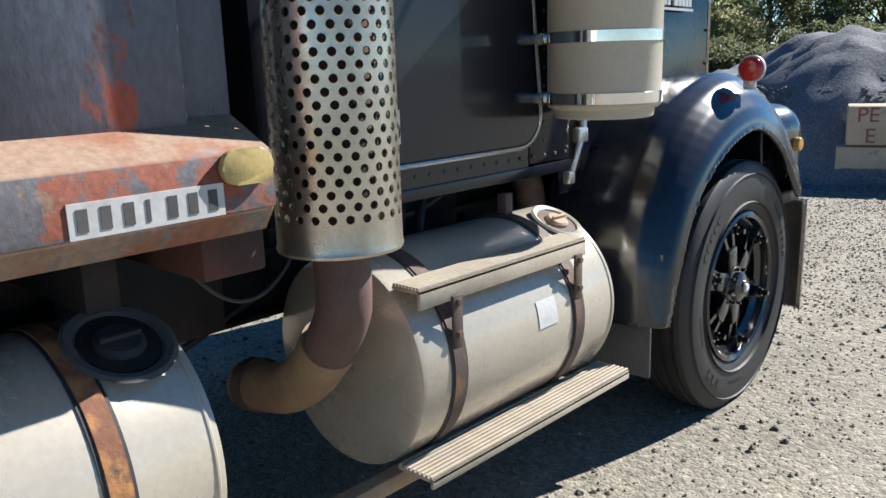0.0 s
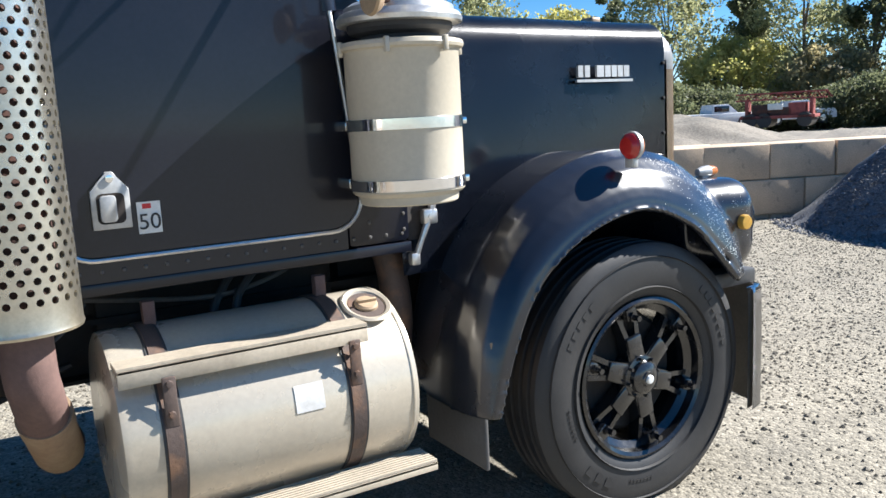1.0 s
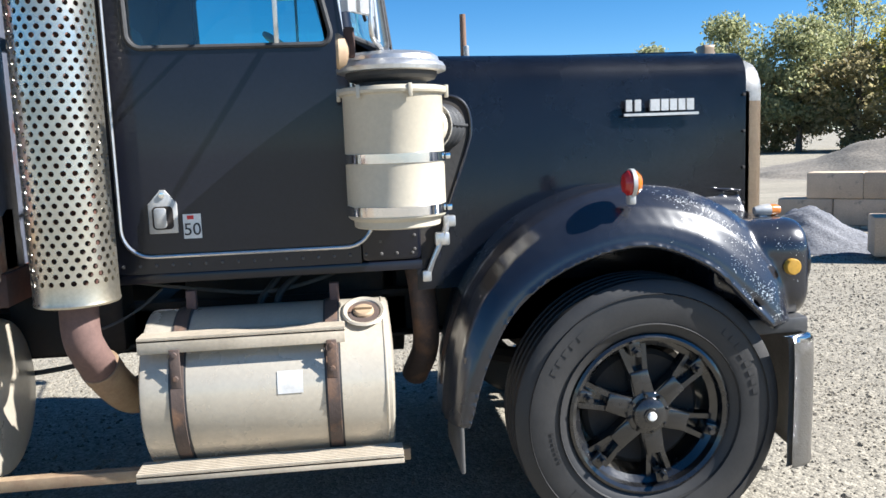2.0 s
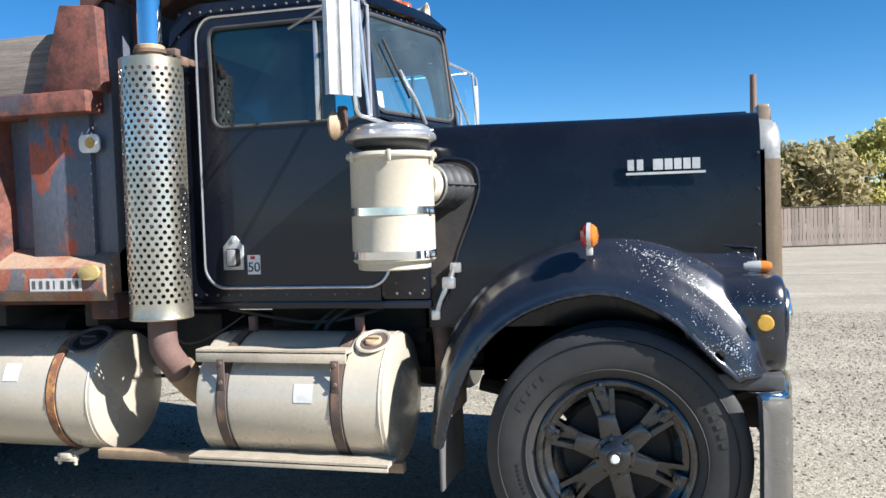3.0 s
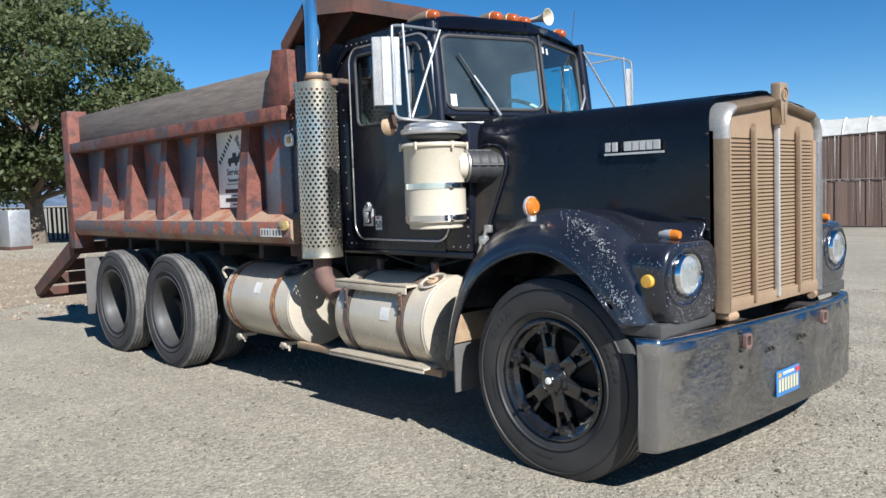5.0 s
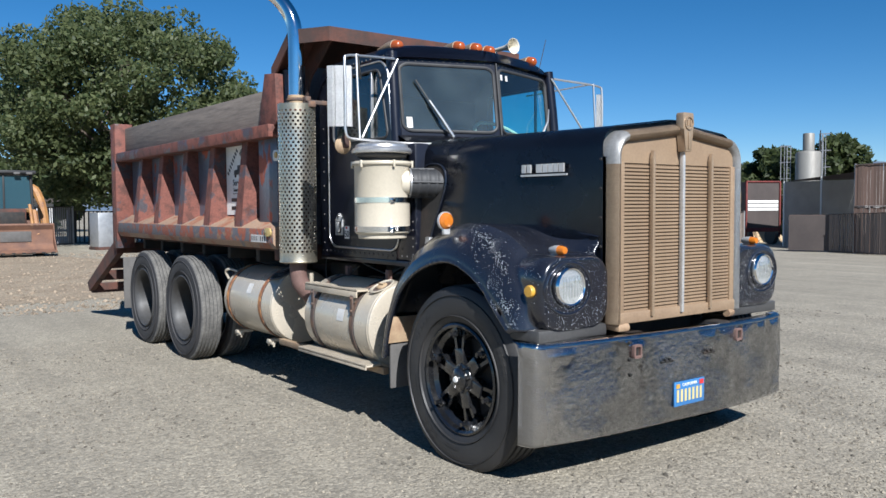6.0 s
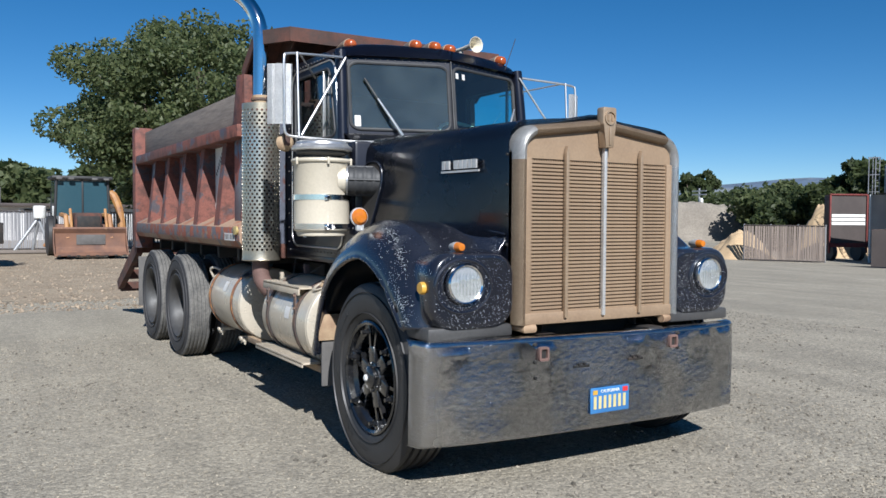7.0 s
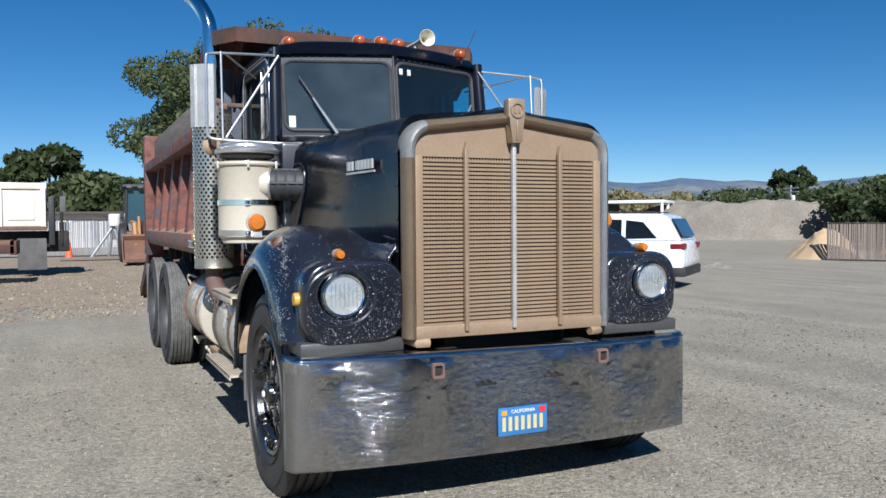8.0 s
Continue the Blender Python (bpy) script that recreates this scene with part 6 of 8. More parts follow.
def gravel_material(name, dark, light, dusty, scale):
    """Packed stones: cells of varied tone with dust between, on broad stains."""
    m = mat(name, dusty, light, 0.35, 0.35, 0.75, 0.93, grain=0.10, grain_scale=30, bump=0.0, third=dark, third_scale=0.9, third_at=(0.45, 0.8))
    nt = m.node_tree
    nd, ln = nt.nodes, nt.links
    b = nd["Principled BSDF"]
    src = b.inputs["Base Color"].links[0].from_socket
    tc = nd.new("ShaderNodeTexCoord")
    h = None
    col = src
    for k, (s, lo, hi) in enumerate(((scale, 0.66, 1.26), (scale * 0.36, 0.86, 1.14))):
        v = nd.new("ShaderNodeTexVoronoi")
        v.inputs["Scale"].default_value = s
        ln.new(tc.outputs["Object"], v.inputs["Vector"])
        sep = nd.new("ShaderNodeSeparateColor")
        ln.new(v.outputs["Color"], sep.inputs[0])
        r = nd.new("ShaderNodeMapRange")
        r.inputs["To Min"].default_value, r.inputs["To Max"].default_value = lo, hi
        ln.new(sep.outputs[0], r.inputs["Value"])
        v.inputs["Randomness"].default_value = 1.0
        hs = nd.new("ShaderNodeHueSaturation")
        ln.new(r.outputs[0], hs.inputs["Value"])
        ln.new(col, hs.inputs["Color"])
        col = hs.outputs[0]
        bp = nd.new("ShaderNodeBump")
        bp.invert = True
        bp.inputs["Strength"].default_value, bp.inputs["Distance"].default_value = (0.5, 0.01) if k == 0 else (0.35, 0.02)
        ln.new(v.outputs["Distance"], bp.inputs["Height"])
        if h is not None:
            ln.new(h, bp.inputs["Normal"])
        h = bp.outputs[0]
    # faint tyre tracks and smoother swathes
    mp = nd.new("ShaderNodeMapping")
    mp.inputs["Rotation"].default_value = (0, 0, 0.5)
    mp.inputs["Scale"].default_value = (1.5, 0.12, 1)
    ln.new(tc.outputs["Object"], mp.inputs["Vector"])
    tn = nd.new("ShaderNodeTexNoise")
    tn.inputs["Scale"].default_value, tn.inputs["Detail"].default_value = 1.0, 4.0
    ln.new(mp.outputs[0], tn.inputs["Vector"])
    r = nd.new("ShaderNodeMapRange")
    r.inputs["From Min"].default_value, r.inputs["From Max"].default_value = 0.3, 0.7
    r.inputs["To Min"].default_value, r.inputs["To Max"].default_value = 0.86, 1.16
    ln.new(tn.outputs["Fac"], r.inputs["Value"])
    hs = nd.new("ShaderNodeHueSaturation")
    ln.new(r.outputs[0], hs.inputs["Value"])
    ln.new(col, hs.inputs["Color"])
    ln.new(hs.outputs[0], b.inputs["Base Color"])
    ln.new(h, b.inputs["Normal"])
    return m


GRAVEL = gravel_material("gravel", (0.212, 0.191, 0.152), (0.308, 0.276, 0.215), (0.258, 0.231, 0.18), 75.0)
DIRT = mat("dry_dirt_and_grass", (0.235, 0.182, 0.125), (0.30, 0.245, 0.175), 0.9, 0.35, 0.7, 0.95, third=(0.15, 0.115, 0.07), third_scale=3.2, third_at=(0.5, 0.72), grain=0.3, grain_scale=22, bump=0.8, bump_scale=20)
xs = [-900, -300, -120, -80, -60, -48, -42] + [-38 + 2 * k for k in range(17)] + [-4, -2, 0, 2, 4, 6, 10, 20, 40, 90, 300, 900]
ys = [-900, -300, -120, -80, -60, -45, -36, -30, -24, -20, -16, -12, -8, -4, 0, 4, 8, 12, 16, 24, 40, 80, 150, 400, 900]
tagged(part("ground", sheet(B(), [[(x, y, ground_z(x, y)) for x in xs] for y in ys]), GRAVEL, None), "pale compacted gravel yard", "ground", kind="structure")
bm = B()
rim = [(9.0, -13.0), (5.2, -13.6), (3.4, -11.9), (1.6, -11.2), (-1.0, -10.6), (-3.5, -11.4), (-5.0, -12.6), (-7.0, -15.0), (-10.5, -20.0), (-13, -27), (-16, -40), (-10, -52), (10, -52), (16, -30)]
rag = np.random.default_rng(23)
rim = [tuple(np.array(rim[k]) * (1 - f) + np.array(rim[(k + 1) % len(rim)]) * f + rag.normal(0, 0.28, 2)) for k in range(len(rim)) for f in (0.0, 0.13, 0.27, 0.4, 0.53, 0.66, 0.79, 0.9)]
ring = [bm.verts.new((x, y, ground_z(x, y) + 0.005)) for x, y in rim]
mid = bm.verts.new((0, -28, 0.012))
for a, c in zip(ring, ring[1:] + ring[:1]):
    bm.faces.new([a, c, mid])
tagged(part("dirt_patch", bm, DIRT, None), "dry dirt strip with flattened straw grass", "dirt", kind="structure")


def scatter(name, n, area, size, material, label, seed, hump=None):
    """Loose stones lying on the ground as one mesh."""
    rng = np.random.default_rng(seed)
    base = np.array([(1, 0, -0.2), (-0.5, 0.87, -0.2), (-0.5, -0.87, -0.2), (0.2, 0.1, 0.75), (0.6, 0.75, 0.25), (-0.8, 0.1, 0.35), (0.4, -0.8, 0.3)])
    tri = [(0, 4, 3), (4, 1, 3), (1, 5, 3), (5, 2, 3), (2, 6, 3), (6, 0, 3), (0, 1, 4), (1, 2, 5), (2, 0, 6)]
    V, F = [], []
    for k in range(n):
        x, y = area(rng)
        s = size[0] + (size[1] - size[0]) * rng.random() ** 2.5
        a = rng.random() * 6.28
        c, d = math.cos(a), math.sin(a)
        sc = rng.uniform(0.6, 1.3, 3) * s
        q = base * sc * rng.uniform(0.75, 1.25, base.shape)
        z = (hump(x, y) if hump else ground_z(x, y)) + 0.12 * s
        o = len(V)
        V += [(x + c * p[0] - d * p[1], y + d * p[0] + c * p[1], z + p[2]) for p in q]
        F += [(i + o, j + o, l + o) for i, j, l in tri]
    me = bpy.data.meshes.new(name)
    me.from_pydata(V, [], F)
    me.materials.append(material)
    return tagged(new(name, me), label, "gravel", kind="stuff")


def stone_material(name, a, c, darkest=0.6):
    m = mat(name, a, c, 40.0, 0.3, 0.7, 0.9, bump=0.2, bump_scale=120)
    nt = m.node_tree
    geo = nt.nodes.new("ShaderNodeNewGeometry")
    rp = nt.nodes.new("ShaderNodeMapRange")
    rp.inputs["To Min"].default_value, rp.inputs["To Max"].default_value = darkest, 1.3
    nt.links.new(geo.outputs["Random Per Island"], rp.inputs["Value"])
    b = nt.nodes["Principled BSDF"]
    src = b.inputs["Base Color"].links[0].from_socket
    hs = nt.nodes.new("ShaderNodeHueSaturation")
    nt.links.new(rp.outputs[0], hs.inputs["Value"])
    nt.links.new(src, hs.inputs["Color"])
    nt.links.new(hs.outputs[0], b.inputs["Base Color"])
    return m


PEBBLE = stone_material("gravel_stones", (0.26, 0.23, 0.178), (0.215, 0.19, 0.148))
DIRT_STONE = stone_material("brown_dirt_stones", (0.27, 0.215, 0.155), (0.20, 0.155, 0.11))
DARK_STONE = stone_material("dark_crushed_rock", (0.13, 0.135, 0.15), (0.20, 0.20, 0.21))


MIXED_STONE = stone_material("mixed_gravel_stones", (0.21, 0.188, 0.15), (0.14, 0.124, 0.1), 0.5)


def yard_area(rng):
    return rng.uniform(-2.8, 5.2), rng.uniform(-6.5, 6.5)


def drift_area(rng):
    """Loose stones gather in drifts and leave the wheel tracks bare."""
    while True:
        x, y = rng.uniform(-8.0, 6.0), rng.uniform(-6.5, 9.5)
        if noise.noise((x * 0.55, y * 0.9, 0.3)) + 0.6 * noise.noise((x * 2.3, y * 2.3, 1.7)) > rng.uniform(-0.45, 0.6):
            return x, y


scatter("gravel_stones", 50000, yard_area, (0.003, 0.0115), PEBBLE, "loose pale gravel stones on the yard", 3)
scatter("gravel_stones", 34000, lambda rng: (rng.uniform(-9.0, 1.5), rng.uniform(1.5, 8.5)), (0.005, 0.015), PEBBLE, "loose pale gravel stones on the yard", 4)
scatter("gravel_drift", 21000, drift_area, (0.006, 0.019), MIXED_STONE, "mixed dark and pale loose stones in drifts", 5)


scatter("dirt_stones", 15000, lambda rng: (rng.uniform(-9.0, 6.5), -9.6 - 18.0 * rng.random() ** 1.3), (0.012, 0.045), DIRT_STONE, "loose brown stones and clods on the dirt", 6)


# ---- trees ----
def leaf_material(name, a, c):
    m = bpy.data.materials.new(name)
    m.use_nodes = True
    nt = m.node_tree
    nd, ln = nt.nodes, nt.links
    b = nd["Principled BSDF"]
    b.inputs["Roughness"].default_value = 0.55
    geo = nd.new("ShaderNodeNewGeometry")
    mx = nd.new("ShaderNodeMix")
    mx.data_type = "RGBA"
    mx.inputs[6].default_value, mx.inputs[7].default_value = (*a, 1), (*c, 1)
    ln.new(geo.outputs["Random Per Island"], mx.inputs[0])
    ln.new(mx.outputs[2], b.inputs["Base Color"])
    tr = nd.new("ShaderNodeBsdfTranslucent")
    ln.new(mx.outputs[2], tr.inputs["Color"])
    ms = nd.new("ShaderNodeMixShader")
    ms.inputs[0].default_value = 0.62
    ln.new(b.outputs[0], ms.inputs[1])
    ln.new(tr.outputs[0], ms.inputs[2])
    ln.new(ms.outputs[0], nd["Material Output"].inputs["Surface"])
    return m


OAK = leaf_material("oak_leaves", (0.05, 0.08, 0.03), (0.19, 0.22, 0.095))
EUCA = leaf_material("eucalyptus_leaves", (0.24, 0.27, 0.14), (0.46, 0.45, 0.24))
CONIFER = leaf_material("conifer_needles", (0.10, 0.125, 0.065), (0.22, 0.23, 0.12))
WILLOW = leaf_material("yellow_green_leaves", (0.38, 0.38, 0.11), (0.58, 0.53, 0.20))
DRY = leaf_material("olive_brown_leaves", (0.28, 0.25, 0.13), (0.45, 0.38, 0.20))
BUSH = leaf_material("dark_green_leaves", (0.049, 0.072, 0.029), (0.116, 0.145, 0.053))
BARK = mat("bark", (0.16, 0.13, 0.10), (0.09, 0.07, 0.055), 6.0, 0.4, 0.7, 0.9, stretch=(3, 3, 0.6), bump=0.4, bump_scale=18)


def tree(label, x, y, h, r, lo, leaves, n, leaf, seed, kind="round", trunk=0.22, lean=0.0, clumps=60, tight=1.0):
    rng = np.random.default_rng(seed)
    g = thing("tree", label, "tree", "", pose(x, y, ground_z(x, y)))
    bm = B()
    top = Vector((lean * h * 0.3, 0, h * 0.82))
    tube(bm, smooth_path([(0, 0, -0.1), (lean * h * 0.05, rng.uniform(-0.1, 0.1), h * 0.2), (lean * h * 0.15, rng.uniform(-0.2, 0.2), h * 0.5), top], 4), [trunk * (1.15 - 1.0 * k / 12) for k in range(13)], 9)
    centres = []
    for k in range(clumps):
        if kind == "cone":
            t = rng.random() ** 0.8
            rr = r * (1.05 - t) * math.sqrt(rng.uniform(0.15, 1))
            a = rng.random() * 6.283
            c = (rr * math.cos(a), rr * math.sin(a), lo + (h - lo) * t)
            s = 0.34 * r * (1.15 - t)
        elif kind == "tall":
            t = rng.random()
            w = math.sin(math.pi * min(1, 0.12 + 0.88 * t) ** 0.8) ** 0.6
            rr = r * w * math.sqrt(rng.uniform(0.1, 1))
            a = rng.random() * 6.283
            c = (rr * math.cos(a) + lean * h * 0.3 * t, rr * math.sin(a), lo + (h - lo) * t)
            s = 0.30 * r * rng.uniform(0.7, 1.3)
        else:
            d = rng.normal(size=3)
            d /= np.linalg.norm(d)
            q = rng.uniform(0.45, 1.0) ** 0.6
            c = (r * d[0] * q + lean * h * 0.3, r * d[1] * q, (h + lo) / 2 + (h - lo) / 2 * d[2] * q * (0.95 if d[2] > 0 else 1))
            s = 0.26 * tight * r * rng.uniform(0.7, 1.3)
        centres.append((*c, s))
        if k % 3 == 0:
            z0 = min(h * 0.7, max(lo * 0.6, c[2] * 0.55))
            f = z0 / (h * 0.82)
            p0 = Vector((top.x * f, top.y * f, z0))
            p1 = Vector(c[:3])
            pm = p0.lerp(p1, 0.5) + Vector((0, 0, 0.06 * h * rng.uniform(-0.5, 1)))
            tube(bm, [p0, pm, p1], [trunk * 0.35, trunk * 0.2, trunk * 0.06], 5)
    part("trunk", bm, BARK, g, "grey-brown trunk and limbs")
    C = np.array(centres)
    idx = rng.integers(0, len(C), n)
    off = rng.normal(size=(n, 3))
    off /= np.linalg.norm(off, axis=1)[:, None]
    pos = C[idx, :3] + off * (C[idx, 3] * rng.uniform(0.3, 1.0, n) ** 0.5)[:, None] * np.array([1, 1, 0.75])
    pos[:, 2] = np.maximum(pos[:, 2], 0.1)
    u = rng.normal(size=(n, 3))
    u /= np.linalg.norm(u, axis=1)[:, None]
    w = np.cross(u, off + rng.normal(size=(n, 3)) * 0.6)
    w /= np.linalg.norm(w, axis=1)[:, None] + 1e-9
    sz = leaf * rng.uniform(0.6, 1.4, n)[:, None]
    V = np.stack([pos - u * sz, pos + w * sz * 0.55, pos + u * sz, pos - w * sz * 0.55], 1).reshape(-1, 3)
    me = bpy.data.meshes.new("crown")
    me.from_pydata(V.tolist(), [], np.arange(4 * n).reshape(-1, 4).tolist())
    me.materials.append(leaves)
    cr = new("crown", me)
    cr.parent = g
    return g


tree("broad dark green oak tree behind the dump truck", -6.3, -33.5, 10.3, 6.0, 2.0, OAK, 80000, 0.105, 11, trunk=0.4, clumps=200, tight=0.66)
tree("round green tree beyond the slatted fence", 3.4, -68.0, 7.6, 3.6, 0.8, BUSH, 9000, 0.3, 12)
tree("round green tree beyond the slatted fence", -0.8, -64.0, 5.0, 4.2, 0.3, OAK, 8000, 0.3, 13)
tree("round green tree beyond the slatted fence", -7.5, -62.0, 5.5, 4.0, 0.3, BUSH, 8000, 0.3, 14)
tree("low green tree beyond the slatted fence", 9.5, -70.0, 6.0, 5.0, 0.3, BUSH, 8000, 0.3, 15)
tree("dark leafy tree behind the yard sheds", -19, -48, 7, 4.5, 0.5, BUSH, 8000, 0.3, 16)
# behind the silo
tree("dark green broad tree behind the silo", -44.0, -21.6, 6.4, 2.6, 0.6, BUSH, 9000, 0.2, 21)
tree("dark green broad tree behind the silo", -45.0, -25.5, 6.0, 3.0, 0.5, BUSH, 9000, 0.2, 22)
tree("green tree behind the reed fence", -46.0, -30.0, 4.2, 3.0, 0.4, BUSH, 9000, 0.2, 23)
tree("olive brown tree behind the wheel loader", -64.0, -45.5, 5.6, 4.2, 0.5, OAK, 9000, 0.26, 24)
tree("olive tree behind the wheel loader", -72.0, -54.0, 5.4, 4.5, 0.4, OAK, 9000, 0.26, 25)
tree("dark green tree behind the wheel loader", -60.0, -40.0, 4.6, 3.6, 0.3, BUSH, 9000, 0.24, 26)
for k, (x, y, h, r) in enumerate(((-100, -78, 6.4, 8), (-92, -88, 6.1, 8), (-86, -100, 5.6, 8), (-106, -66, 7.5, 8), (-114, -56, 8.0, 8), (-76, -104, 7.0, 7), (-62, -92, 6.5, 6), (-66, -108, 6.5, 7), (-80, -58, 5.5, 5))):
    tree("dark green tree in the far tree line", x, y, h, r, 0.2, (BUSH, OAK, DRY)[k % 3], 6000, 0.4, 30 + k, clumps=70)
tree("windswept lone pine on the skyline", -103, -92, 10.6, 3.4, 6.0, BUSH, 6000, 0.36, 45, lean=-0.5, trunk=0.35, clumps=34)
# tall belt to the north
belt = ((-57, 22, 7.5, 3.6, EUCA, "tall"), (-55, 27, 9.5, 4.0, EUCA, "tall"), (-50, 30, 9, 3.6, EUCA, "tall"), (-52, 35, 13, 4.2, EUCA, "tall"), (-46, 37, 9.5, 4.4, WILLOW, "round"), (-45, 42, 15, 3.6, CONIFER, "cone"),
        (-41, 44, 17, 4.4, EUCA, "tall"), (-38, 49, 15, 3.4, CONIFER, "cone"), (-34, 50, 18, 4.2, EUCA, "tall"), (-30, 52, 16, 3.6, CONIFER, "cone"), (-26, 55, 15, 4.4, EUCA, "tall"), (-21, 57, 17, 3.6, CONIFER, "cone"),
        (-16, 58, 15, 4.6, WILLOW, "tall"), (-11, 60, 16, 3.8, CONIFER, "cone"), (-6, 60, 14, 4.6, EUCA, "tall"), (-48, 33, 7.0, 4.0, DRY, "round"), (-43, 39, 7.5, 3.6, WILLOW, "round"), (-36, 45, 6.0, 3.5, WILLOW, "round"), (-30, 47, 5.0, 3.0, DRY, "round"), (-23, 52, 6, 4, EUCA, "round"), (-13, 55, 6, 4.4, CONIFER, "round"), (-53, 30, 6.5, 4.0, DRY, "round"))
for k, (x, y, h, r, lf, kd) in enumerate(belt):
    lab = {"tall": "tall pale-trunked eucalyptus in the tree belt", "cone": "tall dark conifer in the tree belt", "round": "leafy rounded tree in the tree belt"}[kd]
    x, y, h, r = 3.6 + (x - 3.6) * 1.35, -2.4 + (y + 2.4) * 1.35, min(h, 11.5) * 1.35, r * 1.35
    tree(lab, x, y, h, r, 1.2 if kd == "cone" else (h * 0.25 if kd == "tall" else 0.3), lf, 10000, 0.2, 60 + k, kd, trunk=0.3, clumps=90 if kd != "tall" else 60)
for k in range(12):
    a = radians(92 + 4.2 * k)
    tree("low dark bush at the foot of the tree belt", 3.6 + 66 * math.cos(a), -2.4 + 66 * math.sin(a), 2.8 + 1.0 * math.sin(k * 2.1), 4.0, 0.1, CONIFER, 15000, 0.13, 120 + k, clumps=50)
tree("grey-green tree behind the tall slatted fence", -44, 2.8, 6.4, 2.6, 2.0, EUCA, 5000, 0.2, 90, clumps=40)
tree("olive green tree past the wooden pole", -52, 9.5, 6.0, 4.0, 1.0, DRY, 7000, 0.25, 91)
tree("yellow-green tree past the wooden pole", -56, 15.5, 7.5, 4.2, 1.0, WILLOW, 9000, 0.22, 92)

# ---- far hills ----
# the blue haze of distance is mixed into the hill colours
HILL = mat("haze_tinted_hill", (0.09, 0.13, 0.19), (0.17, 0.19, 0.20), 0.006, 0.5, 0.62, 0.95, third=(0.05, 0.08, 0.12), third_scale=0.02, third_at=(0.5, 0.65), bump=0.0, grain=0.1, grain_scale=0.05)
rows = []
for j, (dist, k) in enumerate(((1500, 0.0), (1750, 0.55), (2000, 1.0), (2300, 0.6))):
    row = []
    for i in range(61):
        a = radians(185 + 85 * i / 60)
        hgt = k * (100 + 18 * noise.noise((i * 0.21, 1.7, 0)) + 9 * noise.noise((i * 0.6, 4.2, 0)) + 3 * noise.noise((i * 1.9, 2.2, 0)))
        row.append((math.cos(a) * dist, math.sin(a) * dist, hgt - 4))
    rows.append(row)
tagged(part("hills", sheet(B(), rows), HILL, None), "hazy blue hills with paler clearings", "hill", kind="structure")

# ---- north side: block wall, fill, gravel piles ----
CONCRETE = mat("weathered_concrete", (0.62, 0.475, 0.335), (0.48, 0.37, 0.265), 2.0, 0.35, 0.7, 0.9, third=(0.24, 0.2, 0.16), third_scale=5, third_at=(0.6, 0.72), bump=0.3, bump_scale=22, vary=0.14, grain=0.1)
FILL = mat("dirt_fill", (0.24, 0.21, 0.17), (0.17, 0.155, 0.13), 1.0, 0.35, 0.7, 0.95, bump=0.8, bump_scale=14, grain=0.2, grain_scale=20)
DARK_GRAVEL = mat("dark_gravel_pile", (0.13, 0.135, 0.15), (0.20, 0.20, 0.21), 1.5, 0.35, 0.7, 0.95, bump=0.7, bump_scale=26, grain=0.3, grain_scale=40)
MOUND = mat("grey_brown_earth", (0.22, 0.195, 0.16), (0.17, 0.148, 0.122), 0.35, 0.4, 0.65, 0.95, bump=0.6, bump_scale=3.0, grain=0.12, grain_scale=6)
SAND = mat("tan_sand", (0.47, 0.34, 0.20), (0.40, 0.28, 0.165), 1.2, 0.4, 0.7, 0.95, bump=0.4, bump_scale=10, grain=0.1, grain_scale=20)
block_bm = box(B(), -0.455, 0.455, -0.25, 0.25, 0, 0.455, 0.022)
wall_a = tagged(group_of("wall_north"), "retaining wall of weathered concrete blocks", "wall", kind="structure")
first = part("concrete_block", block_bm, CONCRETE, wall_a)
W0, WD = Vector((-10.05, 6.34, 0)), Vector((0.68, 0.73, 0)).normalized()
ang = math.degrees(math.atan2(WD.y, WD.x))
rng = np.random.default_rng(5)
n_block = 0
for course in range(3):
    for k in range(15):
        u = 0.46 + 0.92 * k + (0.46 if course % 2 else 0.0)
        if course == 2 and k in (0,):
            continue
        p = W0 + WD * u
        ob = first if n_block == 0 else first.copy()
        if n_block:
            scene.collection.objects.link(ob)
        ob.matrix_basis = pose(p.x + rng.uniform(-0.02, 0.02), p.y + rng.uniform(-0.02, 0.02), -0.46 + 0.46 * course + (0.0 if course else 0.0), 0, 0, ang + rng.uniform(-0.7, 0.7))
        n_block += 1
wall_b = tagged(group_of("wall_divider"), "short divider of stacked concrete blocks with red paint marks", "wall", kind="structure")
for course in range(2):
    for k in range(3):
        ob = first.copy()
        scene.collection.objects.link(ob)
        ob.parent = wall_b
        ob.matrix_basis = pose(-0.15 + 0.93 * k + 0.1 * course, 7.05 + 0.28 * k, 0.475 * course, 0, 0, 18)
        n_block += 1
wall_c = tagged(group_of("wall_corner"), "corner of stacked weathered concrete blocks holding up fill", "wall", kind="structure")
C0, CD = Vector((-5.12, 5.9, 0)), Vector((0.43, 0.903, 0))
for course in range(3):
    for k in range(7):
        p = C0 + CD * (0.5 + 1.0 * k - (0.5 if course % 2 else 0.0))
        ob = first.copy()
        scene.collection.objects.link(ob)
        ob.parent = wall_c
        ob.matrix_basis = pose(p.x + rng.uniform(-0.03, 0.03), p.y + rng.uniform(-0.02, 0.02), -0.45 + 0.505 * course, 0, 0, 64.5 + rng.uniform(-1.2, 1.2)) @ Matrix.Diagonal((1.08, 1.15, 1.1, 1))
text_mesh("paint_marks", "PE\n E", 0.24, Matrix.Translation((-0.20, 6.735, 0.70)) @ pose(0, 0, 0, 90, 0, 18), mat("red_chalk", (0.30, 0.13, 0.10), rough=0.9), wall_b)


